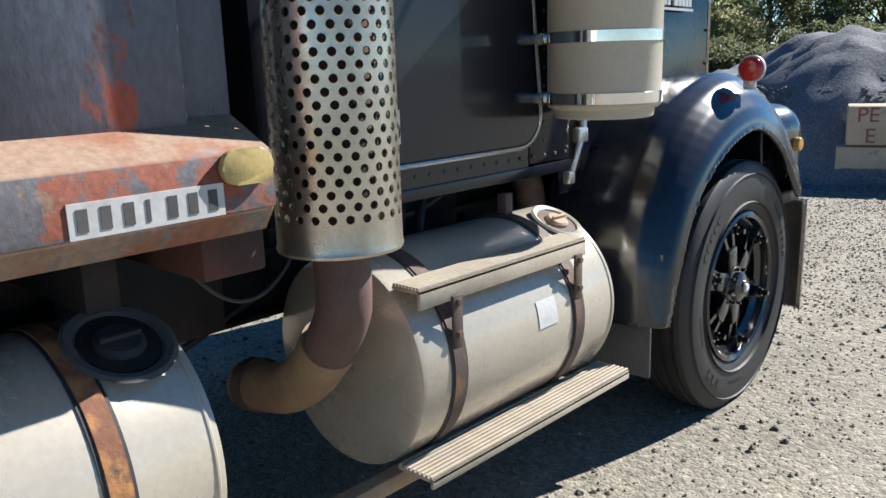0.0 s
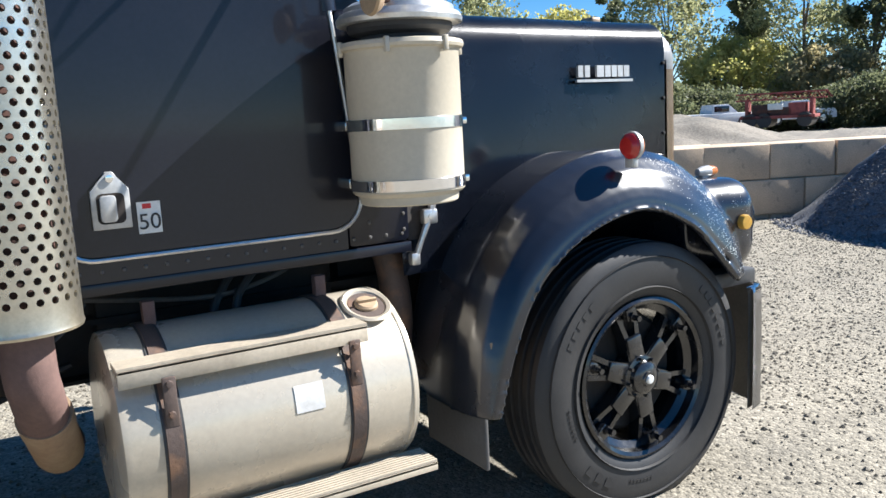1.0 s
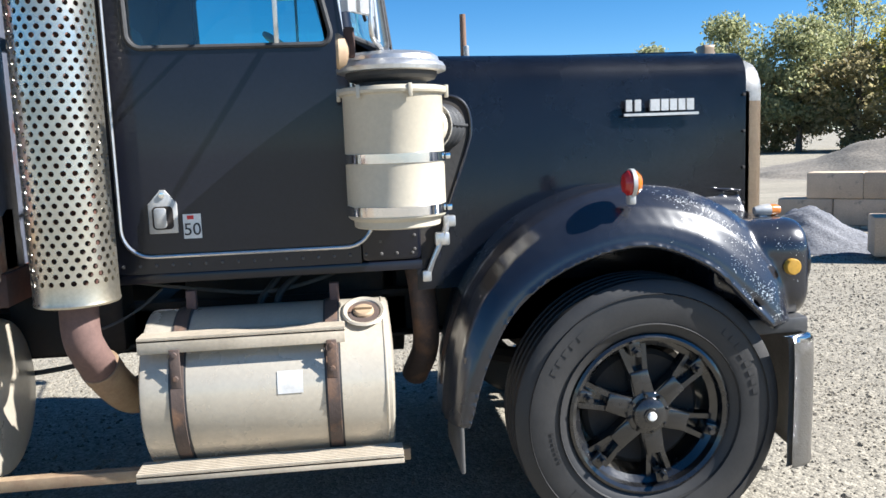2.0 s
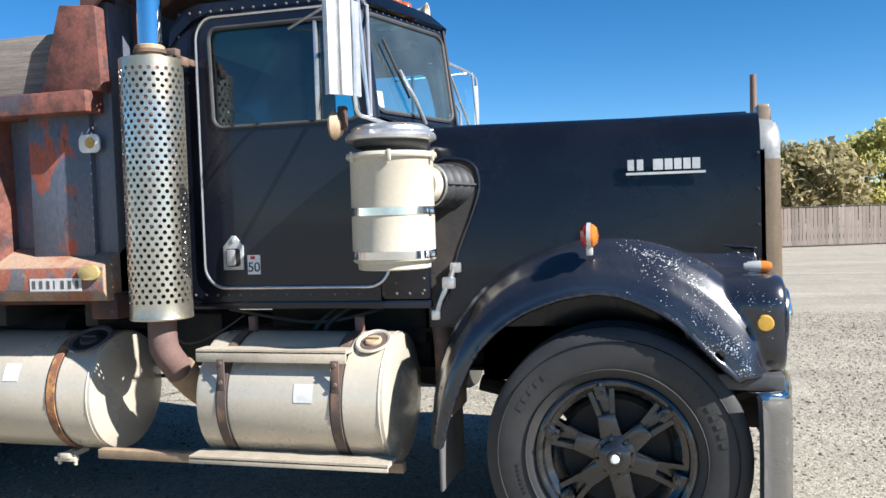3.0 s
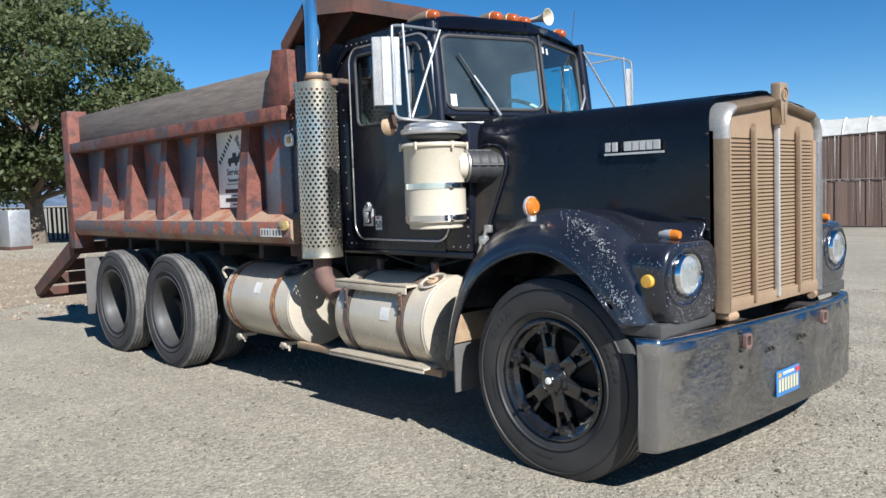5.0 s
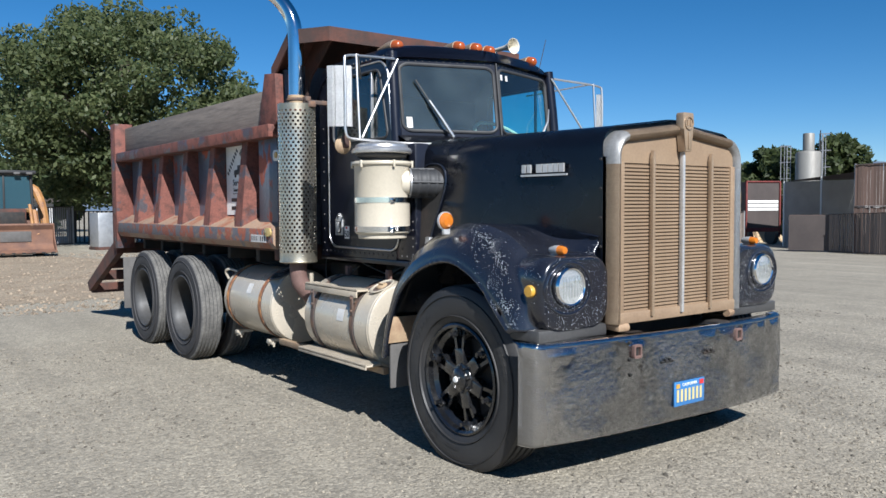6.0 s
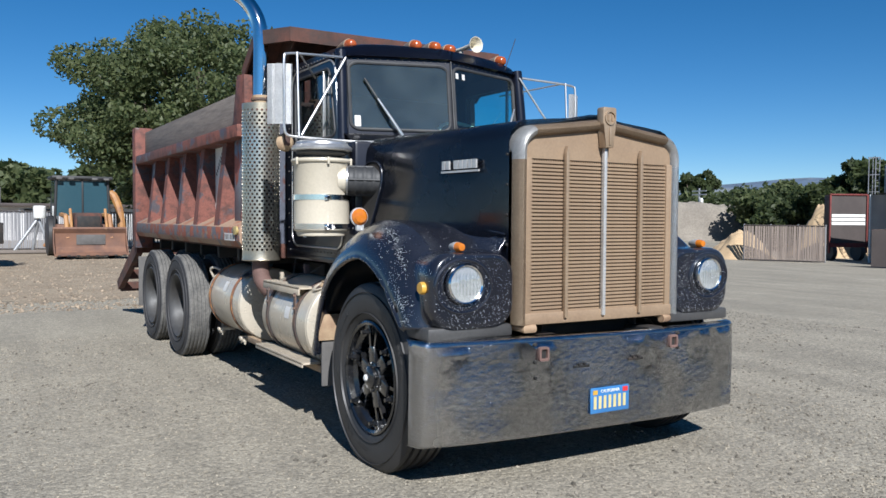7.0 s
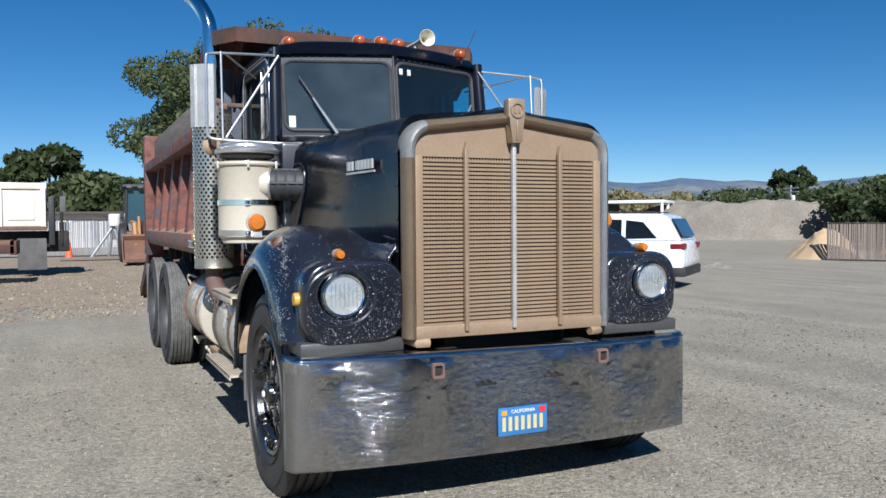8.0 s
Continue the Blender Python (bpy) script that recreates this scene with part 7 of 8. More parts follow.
def heap(name, label, cx, cy, rx, ry, h, material, seed, flat=0.0, turn=0.0, z0=None, n=44, rough=0.06):
    """A heap of loose material with an uneven flank."""
    bm = B()
    c, s = math.cos(radians(turn)), math.sin(radians(turn))
    rows = []
    for i in range(n + 1):
        row = []
        for j in range(n + 1):
            u, v = -1 + 2 * i / n, -1 + 2 * j / n
            d = math.hypot(u, v)
            t = max(0.0, 1 - max(0.0, d - flat) / (1 - flat))
            q = noise.noise((u * 2.3 + seed, v * 2.3, seed * 0.7)) * 0.55 + noise.noise((u * 6 + seed, v * 6, 1.0)) * 0.25 + noise.noise((u * 15 + seed, v * 15, 3.0)) * 0.12
            z = h * (math.sin(t * 1.5708) ** 1.3) * (1 + 0.45 * q) + rough * q * (1 if t > 0 else 0)
            x, y = cx + rx * u * c - ry * v * s, cy + rx * u * s + ry * v * c
            row.append((x, y, (ground_z(x, y) if z0 is None else z0) + (z if t > 0 else -0.05)))
        rows.append(row)
    return tagged(part(name, sheet(bm, rows), material, None, sharp=80), label, "pile", kind="stuff")


heap("gravel_pile", "tall heap of dark crushed rock", -1.0, 9.1, 3.25, 2.7, 2.1, DARK_GRAVEL, 1.0)
heap("gravel_pile", "heap of dark crushed rock by the blocks", 1.6, 10.4, 3.4, 2.9, 2.0, DARK_GRAVEL, 2.0)
heap("gravel_pile", "heap of dark crushed rock by the blocks", -3.8, 11.6, 2.6, 2.6, 1.2, DARK_GRAVEL, 3.3)
scatter("crushed_rock", 9000, lambda rng: (lambda a, q: (-1.0 + 3.3 * q * math.cos(a), 9.1 + 2.8 * q * math.sin(a)))(rng.uniform(3.0, 6.4), rng.uniform(0.55, 1.06)), (0.012, 0.035), DARK_STONE, "loose crushed rock on the dark heap", 8,
        hump=lambda x, y: max(0.0, 2.04 * math.sin(1.5708 * max(0.0, 1 - math.hypot((x + 1.0) / 3.25, (y - 9.1) / 2.7))) ** 1.3))
# fill behind the wall
n_v = Vector((-WD.y, WD.x, 0))
rows = []
for j in range(15):
    row = []
    for i in range(41):
        p = W0 + WD * (-0.3 + 14.5 * i / 40) + n_v * (0.25 + 30 * (j / 14) ** 2)
        edge = min(1.0, i / 12.0) ** 1.3
        z = 0.80 * edge * (1 - (j / 14) ** 1.2) + edge * (0.30 * noise.noise((i * 0.35, j * 0.5, 0)) + 0.12 * noise.noise((i * 0.9, j * 1.1, 5))) * min(1, j / 2) + edge * (0.25 if 2 < j < 7 else 0.05)
        row.append((p.x, p.y, z if j < 14 and i else -0.3))
    rows.append(row)
tagged(part("dirt_fill", sheet(B(), rows), FILL, None, sharp=80), "rough dirt fill held up by the block wall", "dirt", kind="structure")
heap("gravel_pile", "low grey gravel heap before the block wall", -6.8, 5.3, 1.4, 0.9, 0.5, DARK_GRAVEL, 12.0, turn=30)
heap("gravel_mound", "low grey gravel mound on the fill", -10.6, 10.9, 4.2, 2.4, 0.75, FILL, 9.0, turn=47, z0=0.75, rough=0.15)
CAR_WHITE = mat("white_car_paint", (0.78, 0.79, 0.80), (0.72, 0.73, 0.74), 2.0, rough=0.25, bump=0.0, coat=0.6, grain=0.01)
CAR_GLASS = mat("dark_car_glass", (0.015, 0.018, 0.022), rough=0.06, bump=0.0, coat=0.5, grain=0.0)
CAR_BLACK = mat("black_plastic_trim", (0.02, 0.02, 0.021), (0.03, 0.03, 0.03), 5.0, rough=0.6, bump=0.05)
TAIL_RED = mat("dark_red_tail_lamp", (0.16, 0.012, 0.015), rough=0.15, bump=0.0, coat=0.5)


def vehicle(label, m, body_prof, green_prof, length_wheels, width, wheel_r, paint, name="car", rear_lamp=True):
    """A simple parked car: body, glasshouse, wheels. x runs from the rear to the front."""
    g = thing(name, label, "car", "", m)
    h = width / 2
    part("body", prism(B(), body_prof, "y", -h, h, 0.05, 3), paint, g, sharp=50)
    bm = B()
    A = [bm.verts.new((x, -h + 0.06 + 0.14 * (z - green_prof[0][1]), z)) for x, z in green_prof]
    C = [bm.verts.new((x, h - 0.06 - 0.14 * (z - green_prof[0][1]), z)) for x, z in green_prof]
    bm.faces.new(A), bm.faces.new(C[::-1])
    for i in range(len(A)):
        bm.faces.new([A[i], C[i], C[(i + 1) % len(A)], A[(i + 1) % len(A)]])
    bmesh.ops.bevel(bm, geom=list(bm.edges), offset=0.04, segments=2, affect="EDGES")
    part("cabin", bm, paint, g, sharp=50)
    for x in length_wheels:
        for s in (-1, 1):
            w = group_of("wheel", g, pose(x, s * (h - 0.1), wheel_r))
            part("tyre", lathe(B(), [(0, -0.1), (wheel_r * 0.62, -0.11), (wheel_r * 0.9, -0.11), (wheel_r, -0.08), (wheel_r, 0.08), (wheel_r * 0.9, 0.11), (wheel_r * 0.62, 0.11), (0, 0.1)], "y", (0, 0, 0), 28), RUBBER, w)
            part("rim", lathe(B(), [(0, s * 0.115), (0.1, s * 0.118), (wheel_r * 0.6, s * 0.108), (wheel_r * 0.6, s * 0.09)], "y", (0, 0, 0), 20), STAINLESS, w)
    return g


def suv(m):
    body = [(0.05, 0.42), (0.0, 0.62), (0.02, 0.95), (0.08, 1.12), (3.6, 1.12), (4.75, 1.02), (4.95, 0.85), (5.0, 0.5), (4.9, 0.32), (0.2, 0.32)]
    green = [(0.08, 1.10), (0.38, 1.66), (0.6, 1.74), (2.6, 1.76), (3.0, 1.70), (3.75, 1.10)]
    g = vehicle("white sport utility car parked in the yard", m, body, green, (1.02, 3.95), 1.98, 0.39, CAR_WHITE)
    for s in (-1, 1):
        def put(u, v, o=0.012):
            return (u, s * (0.99 - 0.06 - 0.14 * (v - 1.1) + o), v)
        for loop in ([(0.62, 1.18), (0.95, 1.55), (1.35, 1.60), (1.35, 1.16)], [(1.45, 1.16), (1.45, 1.61), (2.35, 1.63), (2.35, 1.16)], [(2.45, 1.16), (2.45, 1.63), (2.85, 1.60), (3.45, 1.16)]):
            bm = B()
            bm.faces.new([bm.verts.new(put(u, v)) for u, v in loop])
            bmesh.ops.solidify(bm, geom=list(bm.faces), thickness=0.008)
            part("side_window", bm, CAR_GLASS, g, "dark tinted side window")
        part("tail_lamp", box(B(), -0.012, 0.32, *sorted((s * 0.70, s * 1.0)), 0.92, 1.06, 0.03), TAIL_RED, g, "dark red tail lamp")
        for x in (1.02, 3.95):
            part("wheel_arch", lathe(B(), [(0.38, s * 0.985), (0.38, s * 1.0), (0.47, s * 1.0), (0.47, s * 0.985)], "y", (x, 0, 0.39), 24, close=True), CAR_BLACK, g)
    part("rear_bumper", box(B(), -0.03, 0.5, -1.0, 1.0, 0.3, 0.52, 0.03), CAR_BLACK, g, "black lower bumper")
    part("rear_window", prism(B(), [(0.10, 1.2), (0.33, 1.62), (0.30, 1.63), (0.07, 1.21)], "y", -0.75, 0.75), CAR_GLASS, g)
    for s in (-1, 1):
        part("roof_rail", tube(B(), [(0.7, s * 0.72, 1.78), (2.7, s * 0.72, 1.80)], 0.015, 6), CAR_BLACK, g)
    return g


suv(pose(-11.2, -10.4, ground_z(-11.2, -10.4), 0, 0, -52))
for k, (x, y, a) in enumerate(((-37.4, 41.4, 70), (-42.8, 39.2, 70), (-34.2, 45.5, 65))):
    g = vehicle("white pickup parked on the dirt fill", pose(x, y, 0.0, 0, 0, a), [(0, 0.4), (0, 1.0), (5.0, 1.0), (5.2, 0.8), (5.2, 0.35), (0.1, 0.35)], [(1.9, 0.98), (2.0, 1.6), (3.2, 1.62), (3.9, 1.0)], (0.9, 4.2), 1.9, 0.38, CAR_WHITE, "pickup")
    for s in (-1, 1):
        part("side_window", box(B(), 2.1, 3.2, *sorted((s * 0.82, s * 0.9)), 1.1, 1.5, 0.01), CAR_GLASS, g)
    part("windscreen", prism(B(), [(3.3, 1.56), (3.92, 1.04), (3.96, 1.06), (3.34, 1.59)], "y", -0.75, 0.75), CAR_GLASS, g)
RIG_RED = mat("faded_red_machine_paint", (0.30, 0.07, 0.06), (0.20, 0.05, 0.045), 3.0, rough=0.7, bump=0.1)
rig = thing("drill_rig", "faded red truck-mounted drill rig with lattice mast", "drill rig", "", pose(-30.8, 43.2, 0.0, 0, 0, 25))
bm = B()
for y in (-0.3, 0.3):
    for z in (1.75, 2.15):
        box(bm, -2.6, 2.8, y - 0.05, y + 0.05, z - 0.05, z + 0.05)
for k in range(10):
    x = -2.5 + 0.56 * k
    for y in (-0.3, 0.3):
        tube(bm, [(x, y, 1.75), (x + 0.28, y, 2.15), (x + 0.56, y, 1.75)], 0.03, 5)
part("mast", bm, RIG_RED, rig, "red lattice mast lying flat")
part("deck", box(B(), -2.2, 2.3, -0.9, 0.9, 0.55, 0.75, 0.02), RIG_RED, rig)
for x in (-1.9, 2.0):
    part("mast_support", box(B(), x - 0.1, x + 0.1, -0.4, 0.4, 0.7, 1.75, 0.02), RIG_RED, rig)
for x, w, h in ((-1.0, 0.5, 0.7), (0.2, 0.7, 0.5), (1.2, 0.5, 0.75)):
    part("machinery", box(B(), x - w, x + w, -0.7, 0.7, 0.75, 0.75 + h, 0.05), RIG_RED if x > 0.5 else DARK_RUST, rig)
part("tank", box(B(), -0.5, 0.4, -0.85, -0.72, 1.1, 1.5, 0.03), WHITE, rig)
for x in (-1.6, -0.7, 1.7):
    part("wheel", lathe(B(), [(0, -0.9), (0.45, -0.9), (0.45, 0.9), (0, 0.9)], "y", (x, 0, 0.45), 20), RUBBER, rig)

# ---- west side: slatted fences, sheds, silo ----
SLAT = mat("brown_fence_slat", (0.10, 0.064, 0.05), (0.135, 0.09, 0.072), 0.8, 0.4, 0.7, 0.8, stretch=(3, 3, 0.3), bump=0.15, grain=0.18, grain_scale=9, vary=0.22)
REED = mat("weathered_reed", (0.16, 0.125, 0.105), (0.23, 0.19, 0.16), 2.0, 0.35, 0.7, 0.85, stretch=(4, 4, 0.3), bump=0.2, grain=0.2, grain_scale=12, vary=0.22)
GALV = mat("galvanised_post", (0.40, 0.41, 0.42), (0.32, 0.33, 0.34), 4.0, rough=0.5, metal=0.6, bump=0.04)
SHED_GREY = mat("grey_shed_wall", (0.62, 0.61, 0.59), (0.5, 0.49, 0.48), 0.8, rough=0.85, bump=0.1)
SHED_DARK = mat("dark_brown_sheet", (0.05, 0.04, 0.037), (0.07, 0.056, 0.05), 0.7, rough=0.7, bump=0.08)


def slat_fence(name, label, a, c, h0, h1, pitch, material, tiers=(0.0,), post_every=3.0, gap=0.012, depth=0.02, lean=0.02, seed=1, rail=True):
    """A fence of upright slats between two points, with posts and rails."""
    rng = np.random.default_rng(seed)
    A, C = Vector((*a, ground_z(*a))), Vector((*c, ground_z(*c)))
    L = (C - A).length
    d = (C - A) / L
    nv = Vector((-d.y, d.x, 0))
    g = tagged(group_of(name), label, "fence", kind="structure")
    unit = box(B(), -0.5, 0.5, 0.0, 1.0, 0.0, 1.0)
    n, first_slat = int(L / pitch), None
    for ti, t0 in enumerate(tiers):
        for k in range(n):
            f = (k + 0.5) / n
            zt = (tiers[ti + 1] - 0.03) if ti + 1 < len(tiers) else h0 + (h1 - h0) * f
            p = A.lerp(C, f) + nv * (depth * rng.uniform(0.0, 1.0))
            w = pitch - 2 * gap * rng.uniform(0.3, 1.6)
            hgt = zt + rng.uniform(-0.02, 0.02) - t0 - 0.03
            tip = math.degrees(rng.uniform(-lean, lean) / hgt)
            if first_slat is None:
                sl = first_slat = part("slat", unit, material, g, smooth=False)
            else:
                sl = first_slat.copy()
                scene.collection.objects.link(sl)
            sl.matrix_basis = pose(p.x, p.y, p.z + t0 + 0.03, 0, 0, math.degrees(math.atan2(d.y, d.x))) @ pose(0, 0, 0, 0, tip, 0) @ Matrix.Diagonal((w, 0.015, hgt, 1))
    m = max(1, round(L / post_every))
    for k in range(m + 1):
        p = A.lerp(C, k / m) + nv * 0.09
        H = h0 + (h1 - h0) * k / m
        part("fence_post", tube(B(), [(p.x, p.y, p.z), (p.x, p.y, p.z + H + 0.05)], 0.04, 8), GALV if rail else material, g)
    if rail:
        for z in (0.06, *[t for t in tiers[1:]], None):
            z0, z1 = (z, z) if z is not None else (h0, h1)
            part("fence_rail", tube(B(), [A + Vector((0, 0, z0)) - nv * 0.012, C + Vector((0, 0, z1)) - nv * 0.012], 0.02, 6), SHED_DARK, g)
    return g


slat_fence("fence_west", "tall two-tier fence with brown privacy slats", (-29.4, -12.6), (-33.6, 3.9), 3.65, 4.35, 0.115, SLAT, (0.0, 1.95), seed=2, gap=0.003, depth=0.05)
slat_fence("fence_west_low", "weathered brown slat fence beside the gate", (-29.9, -13.9), (-28.9, -11.0), 1.62, 1.7, 0.10, REED, seed=3)
slat_fence("fence_reed", "weathered grey-brown reed fence with leaning slats", (-29.5, -21.9), (-31.9, -19.2), 1.72, 1.74, 0.075, REED, seed=4, lean=0.03, post_every=1.4, gap=0.006)
slat_fence("fence_tan", "low tan board fence", (-40.5, 5.6), (-44.0, 16.0), 2.1, 2.1, 0.2, REED, seed=6)
# white return panel and wooden pole
tagged(part("fence_return", box(B(), -35.4, -33.6, 3.95, 4.02, ground_z(-34, 4), ground_z(-34, 4) + 4.2, 0.01), WHITE, None), "white painted return panel at the fence end", "fence panel", kind="structure")
POLE = mat("weathered_pole_wood", (0.20, 0.12, 0.08), (0.13, 0.08, 0.06), 4.0, rough=0.85, stretch=(4, 4, 0.4), bump=0.2)
pole = thing("utility_pole", "brown wooden utility pole with a lamp arm", "utility pole", "", pose(-36.97, 4.92, ground_z(-37, 4.9)))
part("pole", tube(B(), [(0, 0, 0), (0, 0, 4.2), (0, 0, 8.5)], [0.2, 0.18, 0.15], 12), POLE, pole)
part("cross_arm", box(B(), -0.06, 0.06, -0.65, 0.65, 5.5, 5.6, 0.01), WHITE, pole)
for s in (-1, 1):
    part("flood_lamp", box(B(), -0.1, 0.12, s * 0.6 - 0.16, s * 0.6 + 0.16, 5.38, 5.5, 0.02), WHITE, pole)
part("transformer", lathe(B(), [(0, 6.4), (0.12, 6.4), (0.14, 6.45), (0.14, 6.9), (0.08, 6.95), (0, 6.95)], "z", (0.24, 0.1, 0), 16), GALV, pole)
# gate
gate = thing("yard_gate", "dark brown sheet gate with a bright post", "gate")
GA, GB = Vector((-29.25, -15.35, ground_z(-29.25, -15))), Vector((-29.95, -13.9, ground_z(-30, -14)))
gd = (GB - GA)
gm = Matrix.Translation(GA) @ Matrix.Rotation(math.atan2(gd.y, gd.x), 4, "Z")
L = gd.length
bm = box(B(), 0, L, -0.01, 0.01, 0.05, 1.58)
bmesh.ops.transform(bm, matrix=gm, verts=bm.verts)
part("gate_sheet", bm, SHED_DARK, gate)
for u0, u1, z0, z1 in ((0, L, 0.05, 0.1), (0, L, 0.78, 0.82), (0, L, 1.55, 1.6), (0, 0.04, 0.05, 1.6), (L / 2 - 0.02, L / 2 + 0.02, 0.05, 1.6)):
    bm = box(B(), u0, u1, 0.012, 0.05, z0, z1)
    bmesh.ops.transform(bm, matrix=gm, verts=bm.verts)
    part("gate_rail", bm, SLAT, gate)
bm = tube(B(), [(L, 0.02, 0), (L, 0.02, 1.65)], 0.035, 8)
bmesh.ops.transform(bm, matrix=gm, verts=bm.verts)
part("gate_post", bm, GALV, gate, "bright steel gate post")
# open shed behind the gate
shed = thing("open_shed", "grey open-fronted lean-to shed with sloping roof", "shed")
S0, S1 = Vector((-34.6, -18.7, -0.5)), Vector((-31.2, -13.0, -0.44))
sd = (S1 - S0).normalized()
sn = Vector((-sd.y, sd.x, 0))
back = sn * 4.0
if back.x > 0:
    back = -back


def quad(bm, pts, thick):
    f = bm.faces.new([bm.verts.new(p) for p in pts])
    bmesh.ops.solidify(bm, geom=[f], thickness=thick)
    return bm


up = Vector((0, 0, 1))
part("roof", quad(B(), [S0 + up * 3.30, S1 + up * 3.5, S1 + back + up * 3.62, S0 + back + up * 3.42], 0.06), SHED_DARK, shed, "thin sloping sheet roof")
part("back_wall", quad(B(), [S0 + back, S1 + back, S1 + back + up * 3.6, S0 + back + up * 3.4], 0.05), SHED_GREY, shed)
part("side_wall", quad(B(), [S1, S1 + back, S1 + back + up * 3.6, S1 + up * 3.48], 0.05), SHED_GREY, shed)
part("side_wall", quad(B(), [S0, S0 + back, S0 + back + up * 3.4, S0 + up * 3.28], 0.05), SHED_GREY, shed)
for f in (0.0, 0.5, 1.0):
    p = S0.lerp(S1, f)
    part("post", tube(B(), [p, p + up * (3.3 + 0.2 * f)], 0.05, 8), WHITE if f == 0 else SHED_GREY, shed)
# red box trailer end
RED_FRAME = mat("weathered_red_frame", (0.17, 0.03, 0.025), (0.11, 0.025, 0.022), 3.0, rough=0.75, bump=0.08)
tr = thing("box_trailer", "weathered red box trailer with pale stripes on its dark back", "trailer", "", pose(-36.3, -20.9, -0.54, 0, 0, math.degrees(math.atan2(0.8, -2.05)) - 180))
part("back_panel", box(B(), -1.0, 1.0, -0.06, 0.0, 0.9, 3.35), SHED_DARK, tr)
part("body", box(B(), -1.05, 1.05, -0.5, -0.06, 0.9, 3.40, 0.02), SHED_DARK, tr)
for x0, x1, z0, z1 in ((-1.10, -1.02, 0.4, 3.45), (1.02, 1.10, 0.4, 3.45), (-1.10, 1.10, 3.38, 3.46), (-1.10, 1.10, 0.7, 0.92)):
    part("frame_bar", box(B(), x0, x1, -0.05, 0.06, z0, z1, 0.01), RED_FRAME, tr)
for z in (2.25, 2.05, 1.85):
    part("stripe", box(B(), -0.96, 0.96, 0.001, 0.02, z, z + 0.155, 0.004), WHITE, tr, "pale horizontal stripe")
for x in (-0.8, 0.8):
    part("trailer_wheel", lathe(B(), [(0, -0.12), (0.45, -0.12), (0.45, 0.12), (0, 0.12)], "x", (x, -0.3, 0.45), 20), RUBBER, tr)
# silo
SILO = mat("pale_silo_metal", (0.25, 0.243, 0.222), (0.17, 0.16, 0.14), 1.2, 0.4, 0.7, 0.55, metal=0.2, stretch=(2, 2, 0.3), bump=0.05)
silo = thing("silo", "pale steel silo with a ladder cage and top hopper", "silo", "", pose(-38.7, -19.7, -0.54))
part("silo_body", lathe(B(), [(0, 0), (0.66, 0), (0.66, 4.95), (0.6, 5.05), (0.3, 5.1), (0, 5.1)], "z", (0, 0, 0), 32), SILO, silo)
part("silo_top", lathe(B(), [(0, 5.08), (0.3, 5.08), (0.3, 6.0), (0.27, 6.05), (0, 6.05)], "z", (0, 0, 0), 24), SILO, silo)
for sx, top in ((-1, 5.4), (1, 6.0)):
    bm = B()
    q = Vector((sx * -0.5, 0.85 * sx if sx < 0 else 0.45, 0))
    for du in (-0.18, 0.18):
        tube(bm, [(q.x + du, q.y, 0), (q.x + du, q.y, top)], 0.025, 6)
        tube(bm, [(q.x + du + 0.2, q.y + sx * 0.25, 2), (q.x + du + 0.2, q.y + sx * 0.25, top)], 0.02, 6)
    for k in range(int(top / 0.3)):
        tube(bm, [(q.x - 0.18, q.y, 0.3 * k), (q.x + 0.18, q.y, 0.3 * k)], 0.018, 5)
    for k in range(4):
        ringp = [(q.x + 0.3 * math.cos(a), q.y + sx * 0.2 + 0.3 * math.sin(a), top - 0.9 * k) for a in [6.28319 * i / 12 for i in range(12)]]
        loop_tube(bm, ringp, 0.015, 5)
    part("ladder_cage", bm, GALV, silo)
part("silo_mast", tube(B(), [(-0.3, 0.5, 5.0), (-0.3, 0.5, 6.2)], 0.03, 6), DARK_IRON, silo)
# white hoop shed behind the tall fence
hoop = thing("hoop_shed", "long white arched hoop shed", "shed", "", pose(-35.2, -7.6, -0.54, 0, 0, 14))
prof = [(2.2 * math.cos(math.pi * k / 20), 2.2 + 2.6 * math.sin(math.pi * k / 20)) for k in range(21)]
part("hoop_roof", sheet(B(), [[(u, y, v) for u, v in [(2.2, 0)] + prof + [(-2.2, 0)]] for y in (-5, -3, -1, 1, 3.2)], 0.04), WHITE, hoop, "white fabric roof")
part("end_wall", prism(B(), [(2.18, 0)] + prof + [(-2.18, 0)], "y", 3.1, 3.2), SHED_GREY, hoop)
for k in range(9):
    y = -5 + k
    part("hoop_rib", tube(B(), [(u * 1.01, y, v * 1.005) for u, v in prof], 0.03, 6), WHITE, hoop)
# sand, mound, loader
heap("sand_pile", "tan sand heap behind the reed fence", -31.3, -23.6, 2.1, 1.8, 1.55, SAND, 5.0, turn=38)
heap("sand_pile", "tan sand heap beside the red trailer", -40.0, -24.4, 2.4, 2.4, 2.7, SAND, 6.0)
heap("earth_mound", "long grey-brown earth mound with eroded flank", -61.5, -58.5, 13.5, 6.5, 3.45, MOUND, 7.0, flat=0.62, turn=-42, n=70, rough=0.25)
heap("rubble_heap", "low heap of broken earth clods by the parked car", -19.1, -17.9, 1.5, 0.6, 0.16, MOUND, 15.0, turn=30, n=26, rough=0.25)
MACHINE = mat("machine_yellow", (0.60, 0.38, 0.07), (0.45, 0.28, 0.06), 2.0, rough=0.5, bump=0.05)
ld = thing("wheel_loader", "yellow wheel loader parked behind the fence", "wheel loader", "", pose(-49.3, -34.0, -0.54, 0, 0, 40))
part("engine_hood", box(B(), -2.6, -0.4, -0.9, 0.9, 1.0, 1.9, 0.12), MACHINE, ld)
